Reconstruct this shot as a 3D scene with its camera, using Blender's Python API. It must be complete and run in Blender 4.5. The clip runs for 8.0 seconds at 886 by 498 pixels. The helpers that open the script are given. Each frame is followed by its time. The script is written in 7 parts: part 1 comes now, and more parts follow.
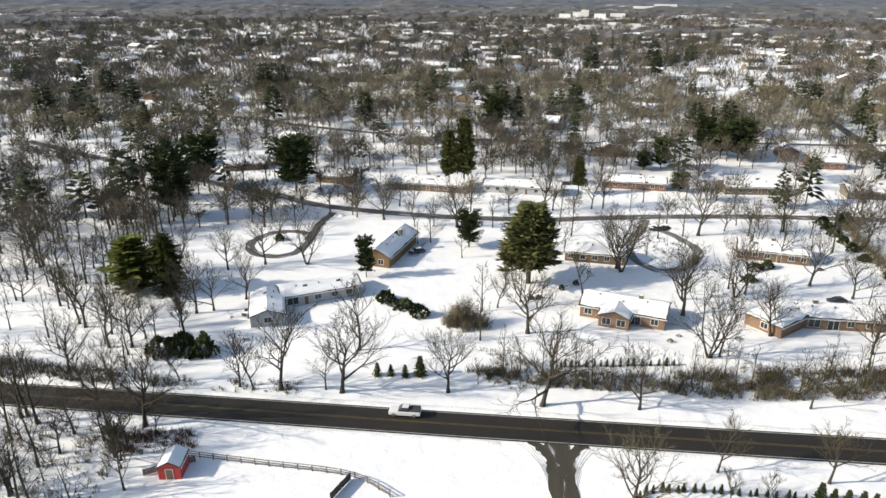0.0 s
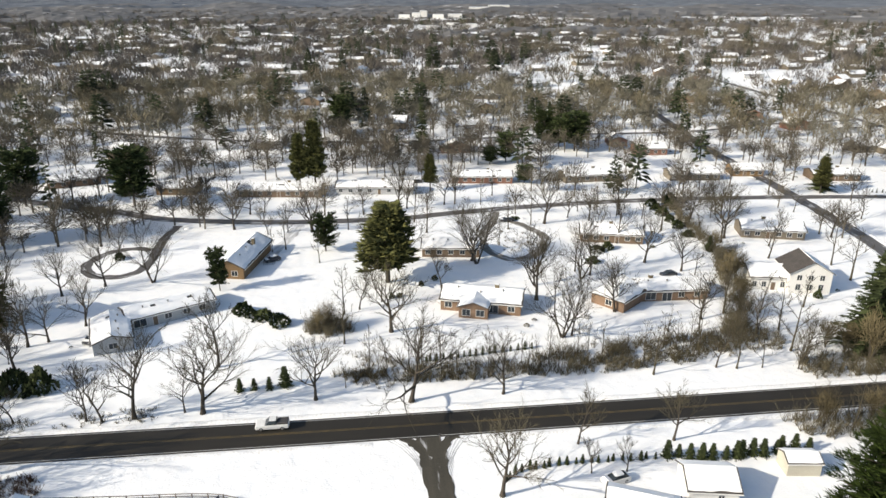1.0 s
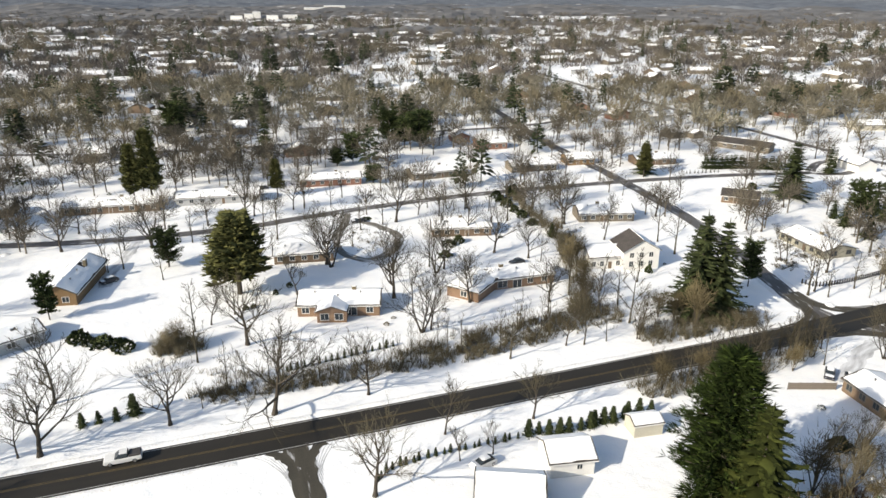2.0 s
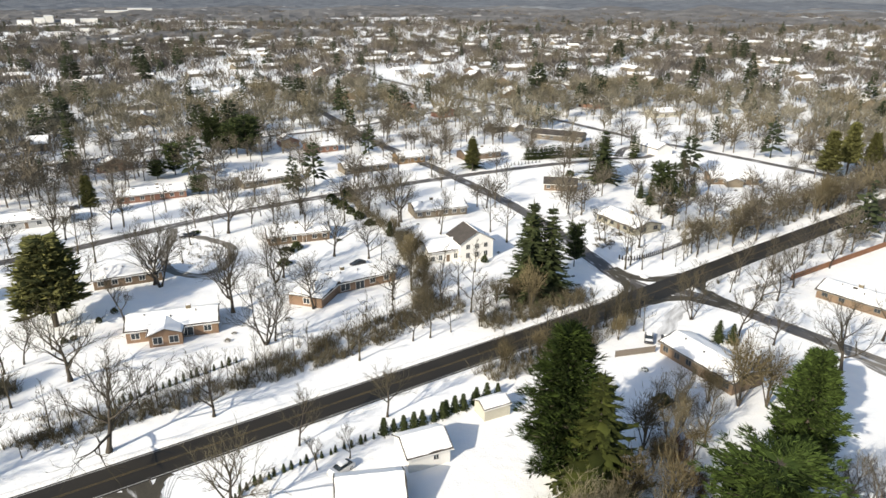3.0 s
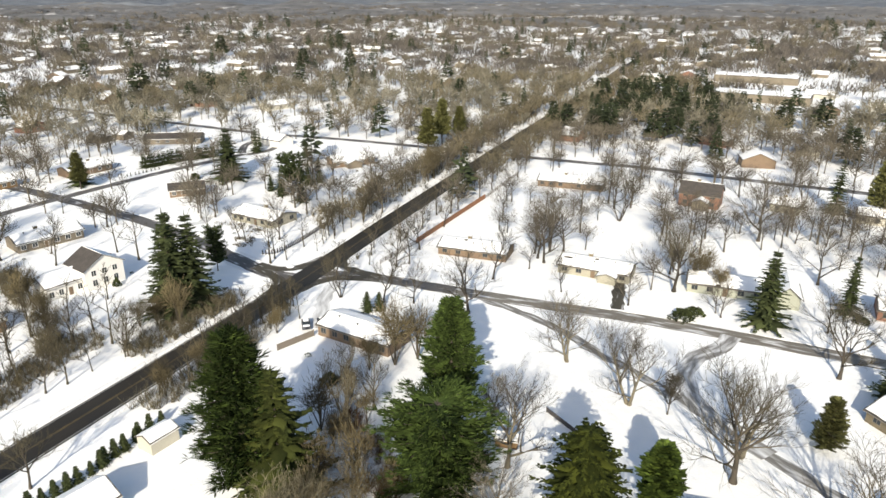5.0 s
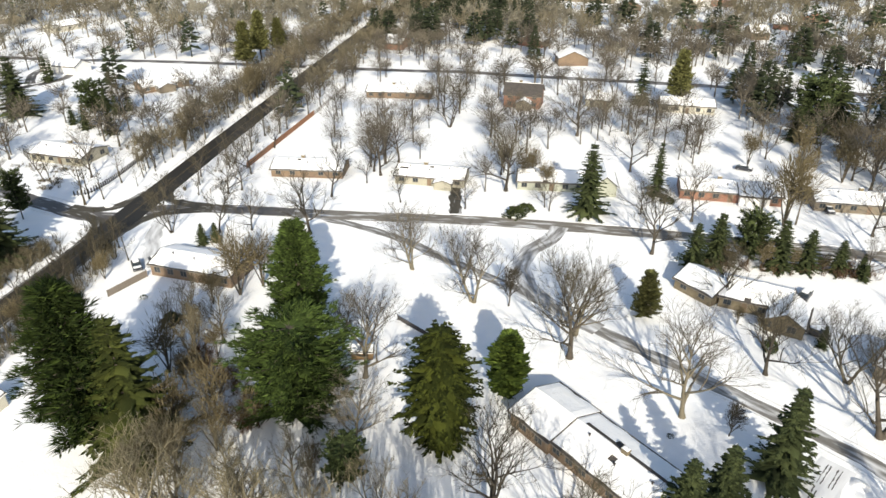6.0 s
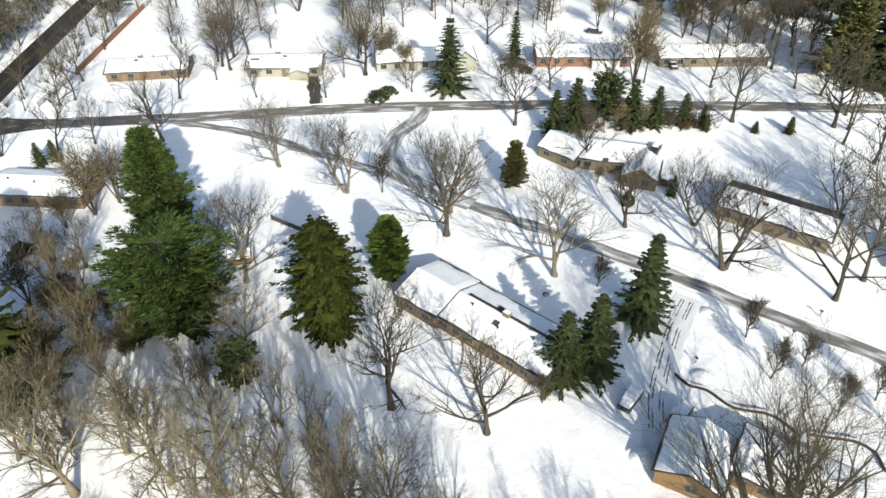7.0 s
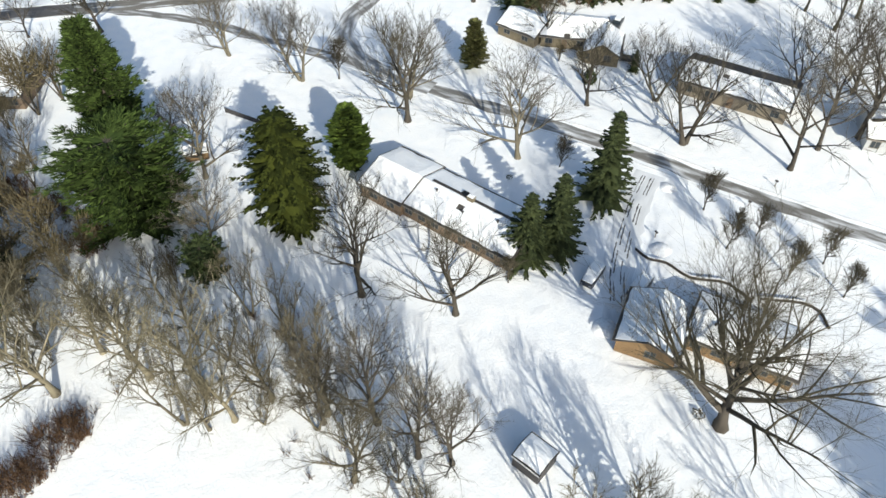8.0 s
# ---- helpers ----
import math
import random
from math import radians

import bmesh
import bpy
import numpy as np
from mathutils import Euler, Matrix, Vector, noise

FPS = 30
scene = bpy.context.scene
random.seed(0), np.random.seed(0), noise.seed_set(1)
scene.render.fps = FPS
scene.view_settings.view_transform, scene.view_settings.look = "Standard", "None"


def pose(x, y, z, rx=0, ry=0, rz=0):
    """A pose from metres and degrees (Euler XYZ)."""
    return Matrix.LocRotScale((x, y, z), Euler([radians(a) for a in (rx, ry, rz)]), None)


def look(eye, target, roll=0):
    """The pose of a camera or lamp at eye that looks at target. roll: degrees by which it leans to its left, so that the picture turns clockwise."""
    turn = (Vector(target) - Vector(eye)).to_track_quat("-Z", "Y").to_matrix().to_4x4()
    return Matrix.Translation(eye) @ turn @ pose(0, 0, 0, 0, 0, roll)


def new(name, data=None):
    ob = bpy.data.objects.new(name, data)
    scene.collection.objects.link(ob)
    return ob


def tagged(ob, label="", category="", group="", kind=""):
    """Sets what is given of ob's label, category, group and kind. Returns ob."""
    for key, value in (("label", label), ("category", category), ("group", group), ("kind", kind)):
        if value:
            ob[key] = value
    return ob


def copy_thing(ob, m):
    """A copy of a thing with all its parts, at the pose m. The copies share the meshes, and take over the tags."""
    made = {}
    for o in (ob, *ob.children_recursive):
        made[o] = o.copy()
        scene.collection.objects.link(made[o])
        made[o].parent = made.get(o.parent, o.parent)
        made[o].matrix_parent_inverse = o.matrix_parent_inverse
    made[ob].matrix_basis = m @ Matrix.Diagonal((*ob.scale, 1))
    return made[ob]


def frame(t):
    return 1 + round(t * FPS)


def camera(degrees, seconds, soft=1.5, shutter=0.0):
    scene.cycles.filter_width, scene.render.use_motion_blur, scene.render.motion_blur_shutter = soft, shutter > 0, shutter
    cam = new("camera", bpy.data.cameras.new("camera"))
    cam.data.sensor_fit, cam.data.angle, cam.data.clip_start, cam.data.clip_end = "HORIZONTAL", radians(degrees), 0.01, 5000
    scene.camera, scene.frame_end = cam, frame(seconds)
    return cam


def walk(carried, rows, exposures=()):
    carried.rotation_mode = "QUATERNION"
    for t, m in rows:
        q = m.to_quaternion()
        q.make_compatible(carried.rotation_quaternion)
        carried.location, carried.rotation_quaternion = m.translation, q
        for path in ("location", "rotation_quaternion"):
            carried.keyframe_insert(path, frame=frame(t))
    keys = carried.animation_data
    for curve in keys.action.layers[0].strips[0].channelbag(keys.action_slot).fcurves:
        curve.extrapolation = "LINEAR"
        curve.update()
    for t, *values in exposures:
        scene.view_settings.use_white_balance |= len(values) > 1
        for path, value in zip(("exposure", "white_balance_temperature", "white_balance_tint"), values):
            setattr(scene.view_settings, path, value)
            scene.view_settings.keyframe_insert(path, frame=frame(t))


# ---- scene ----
cam = camera(65.8, 8.0)
PATH = [
    (0, (8.273, -8.03, 70.427), (8.07, -6.174, 69.71), -0.1),
    (0.5, (8.337, -8.158, 70.427), (8.337, -6.29, 69.711), -0.1),
    (1, (8.4, -8.286, 70.427), (8.609, -6.43, 69.712), -0.0),
    (2.5, (8.587, -8.67, 70.428), (9.413, -6.993, 69.717), 0.2),
    (3, (8.642, -8.799, 70.428), (9.676, -7.241, 69.72), 0.2),
    (3.5, (8.687, -8.929, 70.429), (9.924, -7.526, 69.722), 0.2),
    (4, (8.72, -9.059, 70.428), (10.141, -7.84, 69.725), 0.2),
    (4.5, (8.739, -9.19, 70.428), (10.315, -8.178, 69.727), 0.1),
    (4.7, (8.741, -9.243, 70.428), (10.368, -8.314, 69.728), 0.1),
    (5.8, (8.72, -9.535, 70.429), (10.463, -9.112, 69.543), 0.0),
    (6, (8.711, -9.588, 70.429), (10.443, -9.258, 69.484), -0.0),
    (6.5, (8.675, -9.72, 70.429), (10.35, -9.604, 69.342), -0.1),
    (7, (8.628, -9.853, 70.429), (10.211, -9.896, 69.207), -0.2),
    (7.5, (8.574, -9.984, 70.429), (10.046, -10.104, 69.081), -0.3),
    (8, (8.518, -10.115, 70.429), (9.873, -10.241, 68.964), -0.3),
]
walk(cam, [(t, look(eye, target, roll)) for t, eye, target, roll in PATH],
     [(0.0, 0.45, 6700, 7.5), (4.5, 0.59, 6800, 7), (6.5, 0.61, 6600, 5.7), (8.0, 0.47, 6250, 4)])


# ---- sky, sun, exposure ----
SUN_FROM = Vector((-0.963, -0.27, 0.0)).normalized()
ELEV = radians(27.0)
world = bpy.data.worlds.new("world")
scene.world = world
world.use_nodes = True
wn = world.node_tree.nodes
sky = wn.new("ShaderNodeTexSky")
sky.sky_type = "NISHITA"
sky.sun_disc = False
sky.sun_elevation = ELEV
sky.sun_rotation = math.atan2(SUN_FROM.x, SUN_FROM.y) % (2 * math.pi)
sky.air_density, sky.dust_density = 1.0, 1.5
wn["Background"].inputs["Strength"].default_value = 0.12
world.node_tree.links.new(sky.outputs["Color"], wn["Background"].inputs["Color"])
sun = new("sun", bpy.data.lights.new("sun", "SUN"))
sun.data.energy, sun.data.angle, sun.data.color = 4.2, radians(0.6), (1.0, 0.915, 0.79)
sun.matrix_world = look((0, 0, 400), Vector((0, 0, 400)) - SUN_FROM * math.cos(ELEV) - Vector((0, 0, math.sin(ELEV))))


# ---- materials ----
def material(name, rough=0.8, metal=0.0):
    m = bpy.data.materials.new(name)
    m.use_nodes = True
    b = m.node_tree.nodes["Principled BSDF"]
    b.inputs["Roughness"].default_value = rough
    b.inputs["Metallic"].default_value = metal
    return m, m.node_tree.nodes, m.node_tree.links, b


def noise_node(n, l, coord, scale, detail=4.0, stretch=None):
    t = n.new("ShaderNodeTexNoise")
    t.inputs["Scale"].default_value = scale
    t.inputs["Detail"].default_value = detail
    if stretch:
        mp = n.new("ShaderNodeMapping")
        mp.inputs["Scale"].default_value = stretch
        l.new(coord, mp.inputs["Vector"])
        coord = mp.outputs["Vector"]
    l.new(coord, t.inputs["Vector"])
    return t.outputs["Fac"]


def ramp(n, l, fac, stops):
    r = n.new("ShaderNodeValToRGB")
    while len(r.color_ramp.elements) < len(stops):
        r.color_ramp.elements.new(0.5)
    for e, (p, c) in zip(r.color_ramp.elements, stops):
        e.position, e.color = p, (*c, 1.0)
    l.new(fac, r.inputs["Fac"])
    return r.outputs["Color"]


def mix(n, l, fac, a, b, blend="MIX"):
    x = n.new("ShaderNodeMix")
    x.data_type, x.blend_type = "RGBA", blend
    for sock, v in ((x.inputs["Factor"], fac), (x.inputs["A"], a), (x.inputs["B"], b)):
        if isinstance(v, (int, float)):
            sock.default_value = v
        elif isinstance(v, tuple):
            sock.default_value = (*v, 1.0)
        else:
            l.new(v, sock)
    return x.outputs["Result"]


def bump(n, l, bsdf, height, strength, distance):
    b = n.new("ShaderNodeBump")
    b.inputs["Strength"].default_value = strength
    b.inputs["Distance"].default_value = distance
    l.new(height, b.inputs["Height"])
    l.new(b.outputs["Normal"], bsdf.inputs["Normal"])


def rough_surface(name, light, dark, scale, fine, rough=0.85, bump_d=0.02, per_object=0.0, space="Object", metal=0.0, stretch=None, island=0.0):
    """Two-scale varied surface: broad stains and fine grain, with relief."""
    m, n, l, b = material(name, rough, metal)
    co = n.new("ShaderNodeTexCoord").outputs[space]
    broad, grain = noise_node(n, l, co, scale, 5.0, stretch), noise_node(n, l, co, fine, 6.0, stretch)
    col = ramp(n, l, broad, [(0.3, dark), (0.7, light)])
    col = mix(n, l, 0.5, col, ramp(n, l, grain, [(0.3, tuple(0.75 * c for c in dark)), (0.7, tuple(min(1, 1.12 * c) for c in light))]))
    if per_object:
        info = n.new("ShaderNodeObjectInfo").outputs["Random"]
        col = mix(n, l, per_object, col, ramp(n, l, info, [(0.0, tuple(0.6 * c for c in dark)), (1.0, tuple(min(1, 1.35 * c) for c in light))]))
    if rough >= 0.9:
        b.inputs["Specular IOR Level"].default_value = 0.12 if island else 0.2
    if island:
        each = n.new("ShaderNodeNewGeometry").outputs["Random Per Island"]
        col = mix(n, l, island, col, ramp(n, l, each, [(0.0, tuple(0.45 * c for c in dark)), (0.55, tuple(0.5 * (c + d) for c, d in zip(dark, light))), (1.0, tuple(min(1, 1.6 * c) for c in light))]))
    l.new(col, b.inputs["Base Color"])
    bump(n, l, b, grain, 0.6, bump_d)
    return m


def make_snow(name, soft=0.9, dirt=0.0):
    m, n, l, b = material(name, 0.75)
    co = n.new("ShaderNodeNewGeometry").outputs["Position"]
    drift, mid, fine = noise_node(n, l, co, 0.035, 3.0), noise_node(n, l, co, 0.35, 5.0), noise_node(n, l, co, 3.0, 4.0)
    col = ramp(n, l, mid, [(0.3, (soft * 0.93, soft * 0.95, soft * 0.98)), (0.65, (soft, soft, soft))])
    if dirt:
        col = mix(n, l, ramp(n, l, fine, [(0.45, (0, 0, 0)), (0.75, (dirt, dirt, dirt))]), col, (0.38, 0.34, 0.29))
    l.new(col, b.inputs["Base Color"])
    add = n.new("ShaderNodeMath")
    add.operation = "MULTIPLY_ADD"
    add.inputs[1].default_value = 0.25
    l.new(fine, add.inputs[0])
    l.new(mid, add.inputs[2])
    bump(n, l, b, add.outputs[0], 0.55, 0.36)
    return m


SNOW = make_snow("snow")
ROOF_SNOW = make_snow("roof_snow", 0.88)
BANK_SNOW = make_snow("ploughed_snow", 0.86, 0.45)


def make_road(name, dark, light, snow_amount, rough=0.5):
    """Asphalt with wheel-worn streaks along its length (UV: metres across, metres along) and packed snow left on it."""
    m, n, l, b = material(name, rough)
    uv = n.new("ShaderNodeUVMap").outputs["UV"]
    geo = n.new("ShaderNodeNewGeometry").outputs["Position"]
    along = noise_node(n, l, uv, 1.0, 4.0, (0.75, 0.05, 1.0))
    patch, grain = noise_node(n, l, geo, 0.12, 4.0), noise_node(n, l, geo, 4.0, 5.0)
    col = ramp(n, l, along, [(0.3, dark), (0.72, light)])
    col = mix(n, l, 0.35, col, ramp(n, l, patch, [(0.35, dark), (0.7, light)]))
    col = mix(n, l, 0.25, col, ramp(n, l, grain, [(0.3, tuple(0.5 * c for c in dark)), (0.75, light)]))
    if snow_amount:
        sn = noise_node(n, l, uv, 1.0, 6.0, (0.8, 0.14, 1.0))
        mask = ramp(n, l, sn, [(max(0.0, 0.62 - snow_amount), (0, 0, 0)), (0.75 - 0.5 * snow_amount, (1, 1, 1))])
        col = mix(n, l, mask, col, (0.72, 0.73, 0.75))
    l.new(col, b.inputs["Base Color"])
    bump(n, l, b, grain, 0.4, 0.01)
    return m


ASPHALT = make_road("wet_asphalt", (0.0095, 0.0079, 0.0054), (0.026, 0.021, 0.014), 0.0, rough=0.7)
LANE = make_road("salted_lane", (0.13, 0.117, 0.1), (0.235, 0.215, 0.185), 0.1, rough=0.7)
FORKLANE = make_road("snowy_lane", (0.12, 0.112, 0.1), (0.26, 0.25, 0.235), 0.15, rough=0.75)
STREET = make_road("street_asphalt", (0.06, 0.055, 0.055), (0.14, 0.13, 0.125), 0.05, rough=0.65)
SLUSHDARK = make_road("dark_slush", (0.03, 0.027, 0.02), (0.085, 0.075, 0.056), 0.06, rough=0.8)
TRACKED = make_road("tracked_snow", (0.16, 0.16, 0.165), (0.4, 0.4, 0.41), 0.34, rough=0.8)
SLUSH = make_road("rutted_snow", (0.5, 0.51, 0.53), (0.74, 0.75, 0.77), 0.4, rough=0.8)
LOOPSNOW = make_road("rutted_lane", (0.13, 0.125, 0.12), (0.32, 0.31, 0.3), 0.2, rough=0.8)
YELLOW = rough_surface("yellow_paint", (0.2, 0.14, 0.045), (0.03, 0.024, 0.014), 0.6, 6.0, 0.6, 0.002)
WHITE_LINE = rough_surface("white_paint", (0.6, 0.6, 0.58), (0.25, 0.25, 0.25), 0.5, 5.0, 0.6, 0.002)

BARK = rough_surface("grey_bark", (0.092, 0.079, 0.064), (0.03, 0.026, 0.022), 1.2, 9.0, 0.9, 0.03, 0.3)
TWIG = rough_surface("brown_twigs", (0.09, 0.079, 0.052), (0.036, 0.031, 0.024), 0.6, 6.0, 0.9, 0.01, 0.45)
GREYTWIG = rough_surface("pale_grey_twigs", (0.15, 0.132, 0.102), (0.06, 0.052, 0.042), 0.6, 6.0, 0.9, 0.01, 0.4)
BRUSH = rough_surface("tan_brush", (0.175, 0.153, 0.1), (0.072, 0.063, 0.042), 0.25, 3.0, 0.9, 0.01)
# Paler than the near twigs: some distance haze is mixed into the colour.
FARWOOD = rough_surface("hazed_far_twigs", (0.215, 0.2, 0.152), (0.112, 0.103, 0.085), 0.02, 0.25, 0.95, 0.01)
# Woods canopy cooled to grey: distance haze in the base colour, with snowy gaps.
HAZEWOOD = rough_surface("hazed_horizon_woods", (0.17, 0.166, 0.165), (0.085, 0.085, 0.09), 0.0035, 0.016, 0.95, 0.01)
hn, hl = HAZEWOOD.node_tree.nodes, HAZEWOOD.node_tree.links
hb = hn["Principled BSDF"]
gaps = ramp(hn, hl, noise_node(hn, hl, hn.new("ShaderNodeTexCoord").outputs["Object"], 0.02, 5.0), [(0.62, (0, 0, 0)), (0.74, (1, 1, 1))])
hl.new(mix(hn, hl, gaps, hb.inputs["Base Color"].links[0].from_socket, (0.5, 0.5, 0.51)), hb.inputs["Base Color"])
# Blue distance haze painted into the colour of the farthest woods and hills.
HAZEBLUE = rough_surface("haze_blue", (0.14, 0.155, 0.18), (0.09, 0.1, 0.12), 0.002, 0.02, 0.95, 0.01)
# Grey twigs of the far woods, lightened in colour to stand for haze.
HAZEGREY = rough_surface("hazed_grey_twigs", (0.145, 0.13, 0.116), (0.082, 0.074, 0.067), 0.02, 0.25, 0.95, 0.01)
LOTBARK = rough_surface("pale_bark", (0.2, 0.178, 0.13), (0.075, 0.064, 0.047), 1.0, 8.0, 0.9, 0.03, 0.35)
PALEBARK = rough_surface("tan_bark", (0.3, 0.265, 0.185), (0.13, 0.112, 0.08), 1.0, 8.0, 0.9, 0.03)
PALETWIG = rough_surface("pale_tan_twigs", (0.25, 0.22, 0.145), (0.11, 0.096, 0.064), 0.6, 6.0, 0.9, 0.01)
# Sunlit copy of the olive needles: brightness raised against the crown's own shade.
OLIVELIT = rough_surface("lit_olive_needles", (0.14, 0.14, 0.052), (0.045, 0.05, 0.02), 3.0, 30.0, 0.9, 0.03, island=0.6)
YELLOWGREEN = rough_surface("yellow_green_foliage", (0.16, 0.18, 0.038), (0.05, 0.065, 0.015), 3.0, 30.0, 0.9, 0.03, island=0.6)
LOTTWIG = rough_surface("tan_twigs", (0.185, 0.16, 0.105), (0.06, 0.052, 0.036), 0.6, 6.0, 0.9, 0.01, 0.4)
DENSETWIG = rough_surface("dark_brown_twigs", (0.16, 0.132, 0.075), (0.062, 0.052, 0.032), 0.5, 5.0, 0.9, 0.01, 0.3)
# Far oak twigs, likewise lightened for haze.
HAZEOAK = rough_surface("hazed_oak_twigs", (0.15, 0.132, 0.1), (0.08, 0.071, 0.055), 0.02, 0.3, 0.95, 0.01)
OLIVE = rough_surface("olive_needles", (0.062, 0.072, 0.018), (0.012, 0.018, 0.005), 3.0, 30.0, 0.9, 0.03, island=0.6)
OAKTWIG = rough_surface("olive_oak_twigs", (0.185, 0.16, 0.108), (0.092, 0.08, 0.056), 0.03, 0.4, 0.95, 0.01)
FARGREEN = rough_surface("far_needles", (0.052, 0.066, 0.03), (0.015, 0.021, 0.012), 0.03, 0.5, 0.95, 0.01)
REDBRUSH = rough_surface("reddish_brush", (0.14, 0.085, 0.05), (0.065, 0.04, 0.027), 0.4, 4.0, 0.9, 0.01)
SPRUCE = rough_surface("spruce_needles", (0.066, 0.08, 0.032), (0.017, 0.025, 0.012), 3.0, 30.0, 0.92, 0.03, island=0.6)
PINE = rough_surface("pine_needles", (0.056, 0.084, 0.02), (0.007, 0.014, 0.005), 3.0, 30.0, 0.92, 0.03, island=0.6)
# Lit copy of PINE, lightened where dense crowns shade themselves.
MIDPINE = rough_surface("lit_pine_needles", (0.072, 0.092, 0.036), (0.018, 0.028, 0.012), 3.0, 30.0, 0.92, 0.03, island=0.6)
CEDAR = rough_surface("cedar_foliage", (0.085, 0.12, 0.022), (0.03, 0.05, 0.012), 3.0, 30.0, 0.9, 0.03, island=0.6)
HEMLOCK = rough_surface("hemlock_needles", (0.048, 0.056, 0.01), (0.007, 0.013, 0.003), 3.0, 30.0, 0.9, 0.03, island=0.6)

BRICK = rough_surface("orange_brick", (0.26, 0.17, 0.108), (0.165, 0.104, 0.07), 0.5, 12.0, 0.85, 0.01)
REDBRICK = rough_surface("red_brick", (0.27, 0.14, 0.095), (0.17, 0.085, 0.06), 0.5, 12.0, 0.85, 0.01)
ORANGEWOOD = rough_surface("stained_cedar_siding", (0.25, 0.155, 0.07), (0.14, 0.088, 0.042), 0.5, 7.0, 0.7, 0.01)
BROWNWOOD = rough_surface("brown_siding", (0.2, 0.14, 0.09), (0.12, 0.085, 0.06), 0.4, 7.0, 0.8, 0.01)
TAN = rough_surface("tan_siding", (0.205, 0.174, 0.13), (0.135, 0.114, 0.087), 0.4, 6.0, 0.8, 0.01)
GREYWALL = rough_surface("grey_siding", (0.45, 0.46, 0.47), (0.32, 0.33, 0.34), 0.4, 6.0, 0.8, 0.01)
WHITEWALL = rough_surface("white_siding", (0.78, 0.77, 0.74), (0.66, 0.65, 0.63), 0.4, 6.0, 0.7, 0.01)
CREAM = rough_surface("cream_siding", (0.5, 0.48, 0.41), (0.4, 0.375, 0.31), 0.4, 6.0, 0.75, 0.01)
YELLOWWALL = rough_surface("yellow_siding", (0.35, 0.335, 0.27), (0.26, 0.245, 0.195), 0.4, 6.0, 0.75, 0.01)
GREENWALL = rough_surface("pale_green_siding", (0.36, 0.375, 0.31), (0.27, 0.28, 0.23), 0.4, 6.0, 0.75, 0.01)
REDWALL = rough_surface("red_barn_boards", (0.5, 0.05, 0.045), (0.33, 0.035, 0.03), 0.6, 7.0, 0.7, 0.01)
DARKWALL = rough_surface("charcoal_siding", (0.06, 0.055, 0.055), (0.035, 0.033, 0.033), 0.5, 7.0, 0.7, 0.01)
SHINGLE = rough_surface("dark_shingles", (0.09, 0.08, 0.075), (0.045, 0.042, 0.04), 0.7, 8.0, 0.9, 0.02)
TRIM = rough_surface("white_trim", (0.75, 0.74, 0.72), (0.65, 0.64, 0.62), 1.0, 9.0, 0.6, 0.004)
DULLTRIM = rough_surface("weathered_trim", (0.2, 0.18, 0.15), (0.12, 0.105, 0.09), 1.0, 9.0, 0.7, 0.004)
WOODGREY = rough_surface("weathered_wood", (0.22, 0.19, 0.16), (0.12, 0.105, 0.09), 0.8, 8.0, 0.9, 0.01)
RUST = rough_surface("rust_orange_fence", (0.29, 0.135, 0.068), (0.17, 0.08, 0.042), 0.6, 6.0, 0.8, 0.01)
STONE = rough_surface("fieldstone", (0.22, 0.185, 0.125), (0.11, 0.092, 0.063), 0.8, 5.0, 0.9, 0.03)
STONEDARK = rough_surface("dark_wall_stone", (0.075, 0.066, 0.057), (0.032, 0.028, 0.025), 0.9, 5.0, 0.9, 0.03)
TYRE = rough_surface("tyre_rubber", (0.03, 0.03, 0.03), (0.018, 0.018, 0.018), 2.0, 20.0, 0.8, 0.003)
CHROME = rough_surface("bare_metal", (0.6, 0.6, 0.6), (0.45, 0.45, 0.46), 2.0, 15.0, 0.35, 0.002, metal=0.9)
CARWHITE = rough_surface("white_car_paint", (0.75, 0.75, 0.74), (0.66, 0.66, 0.66), 1.0, 12.0, 0.3, 0.001)
CARRED = rough_surface("dark_red_car_paint", (0.2, 0.02, 0.025), (0.13, 0.014, 0.018), 1.0, 12.0, 0.3, 0.001)
CARDARK = rough_surface("dark_car_paint", (0.04, 0.042, 0.05), (0.02, 0.022, 0.028), 1.0, 12.0, 0.3, 0.001)
GLASS, _, _, gb = material("window_glass", 0.18)
gb.inputs["Base Color"].default_value = (0.03, 0.038, 0.045, 1)
gb.inputs["Specular IOR Level"].default_value = 0.4


# ---- mesh helpers ----
def mesh_of(name, verts, faces, mat, smooth=False):
    me = bpy.data.meshes.new(name)
    me.from_pydata([tuple(v) for v in verts], [], faces)
    me.materials.append(mat)
    if smooth:
        me.polygons.foreach_set("use_smooth", [True] * len(me.polygons))
    me.update()
    return me


def mesh_tris(name, verts, tris, mat):
    """A triangle mesh from arrays."""
    verts, tris = np.asarray(verts, np.float32), np.asarray(tris, np.int32)
    me = bpy.data.meshes.new(name)
    me.vertices.add(len(verts))
    me.vertices.foreach_set("co", verts.ravel())
    me.loops.add(len(tris) * 3)
    me.loops.foreach_set("vertex_index", tris.ravel())
    me.polygons.add(len(tris))
    me.polygons.foreach_set("loop_start", np.arange(0, len(tris) * 3, 3, dtype=np.int32))
    me.materials.append(mat)
    me.update(calc_edges=True)
    return me


def part(name, me, parent, m=None, label=""):
    ob = new(name, me)
    ob.parent = parent
    if m is not None:
        ob.matrix_local = m
    return tagged(ob, label)


def empty(name, m):
    ob = new(name)
    ob.matrix_world = m
    ob.empty_display_size = 0.5
    return ob


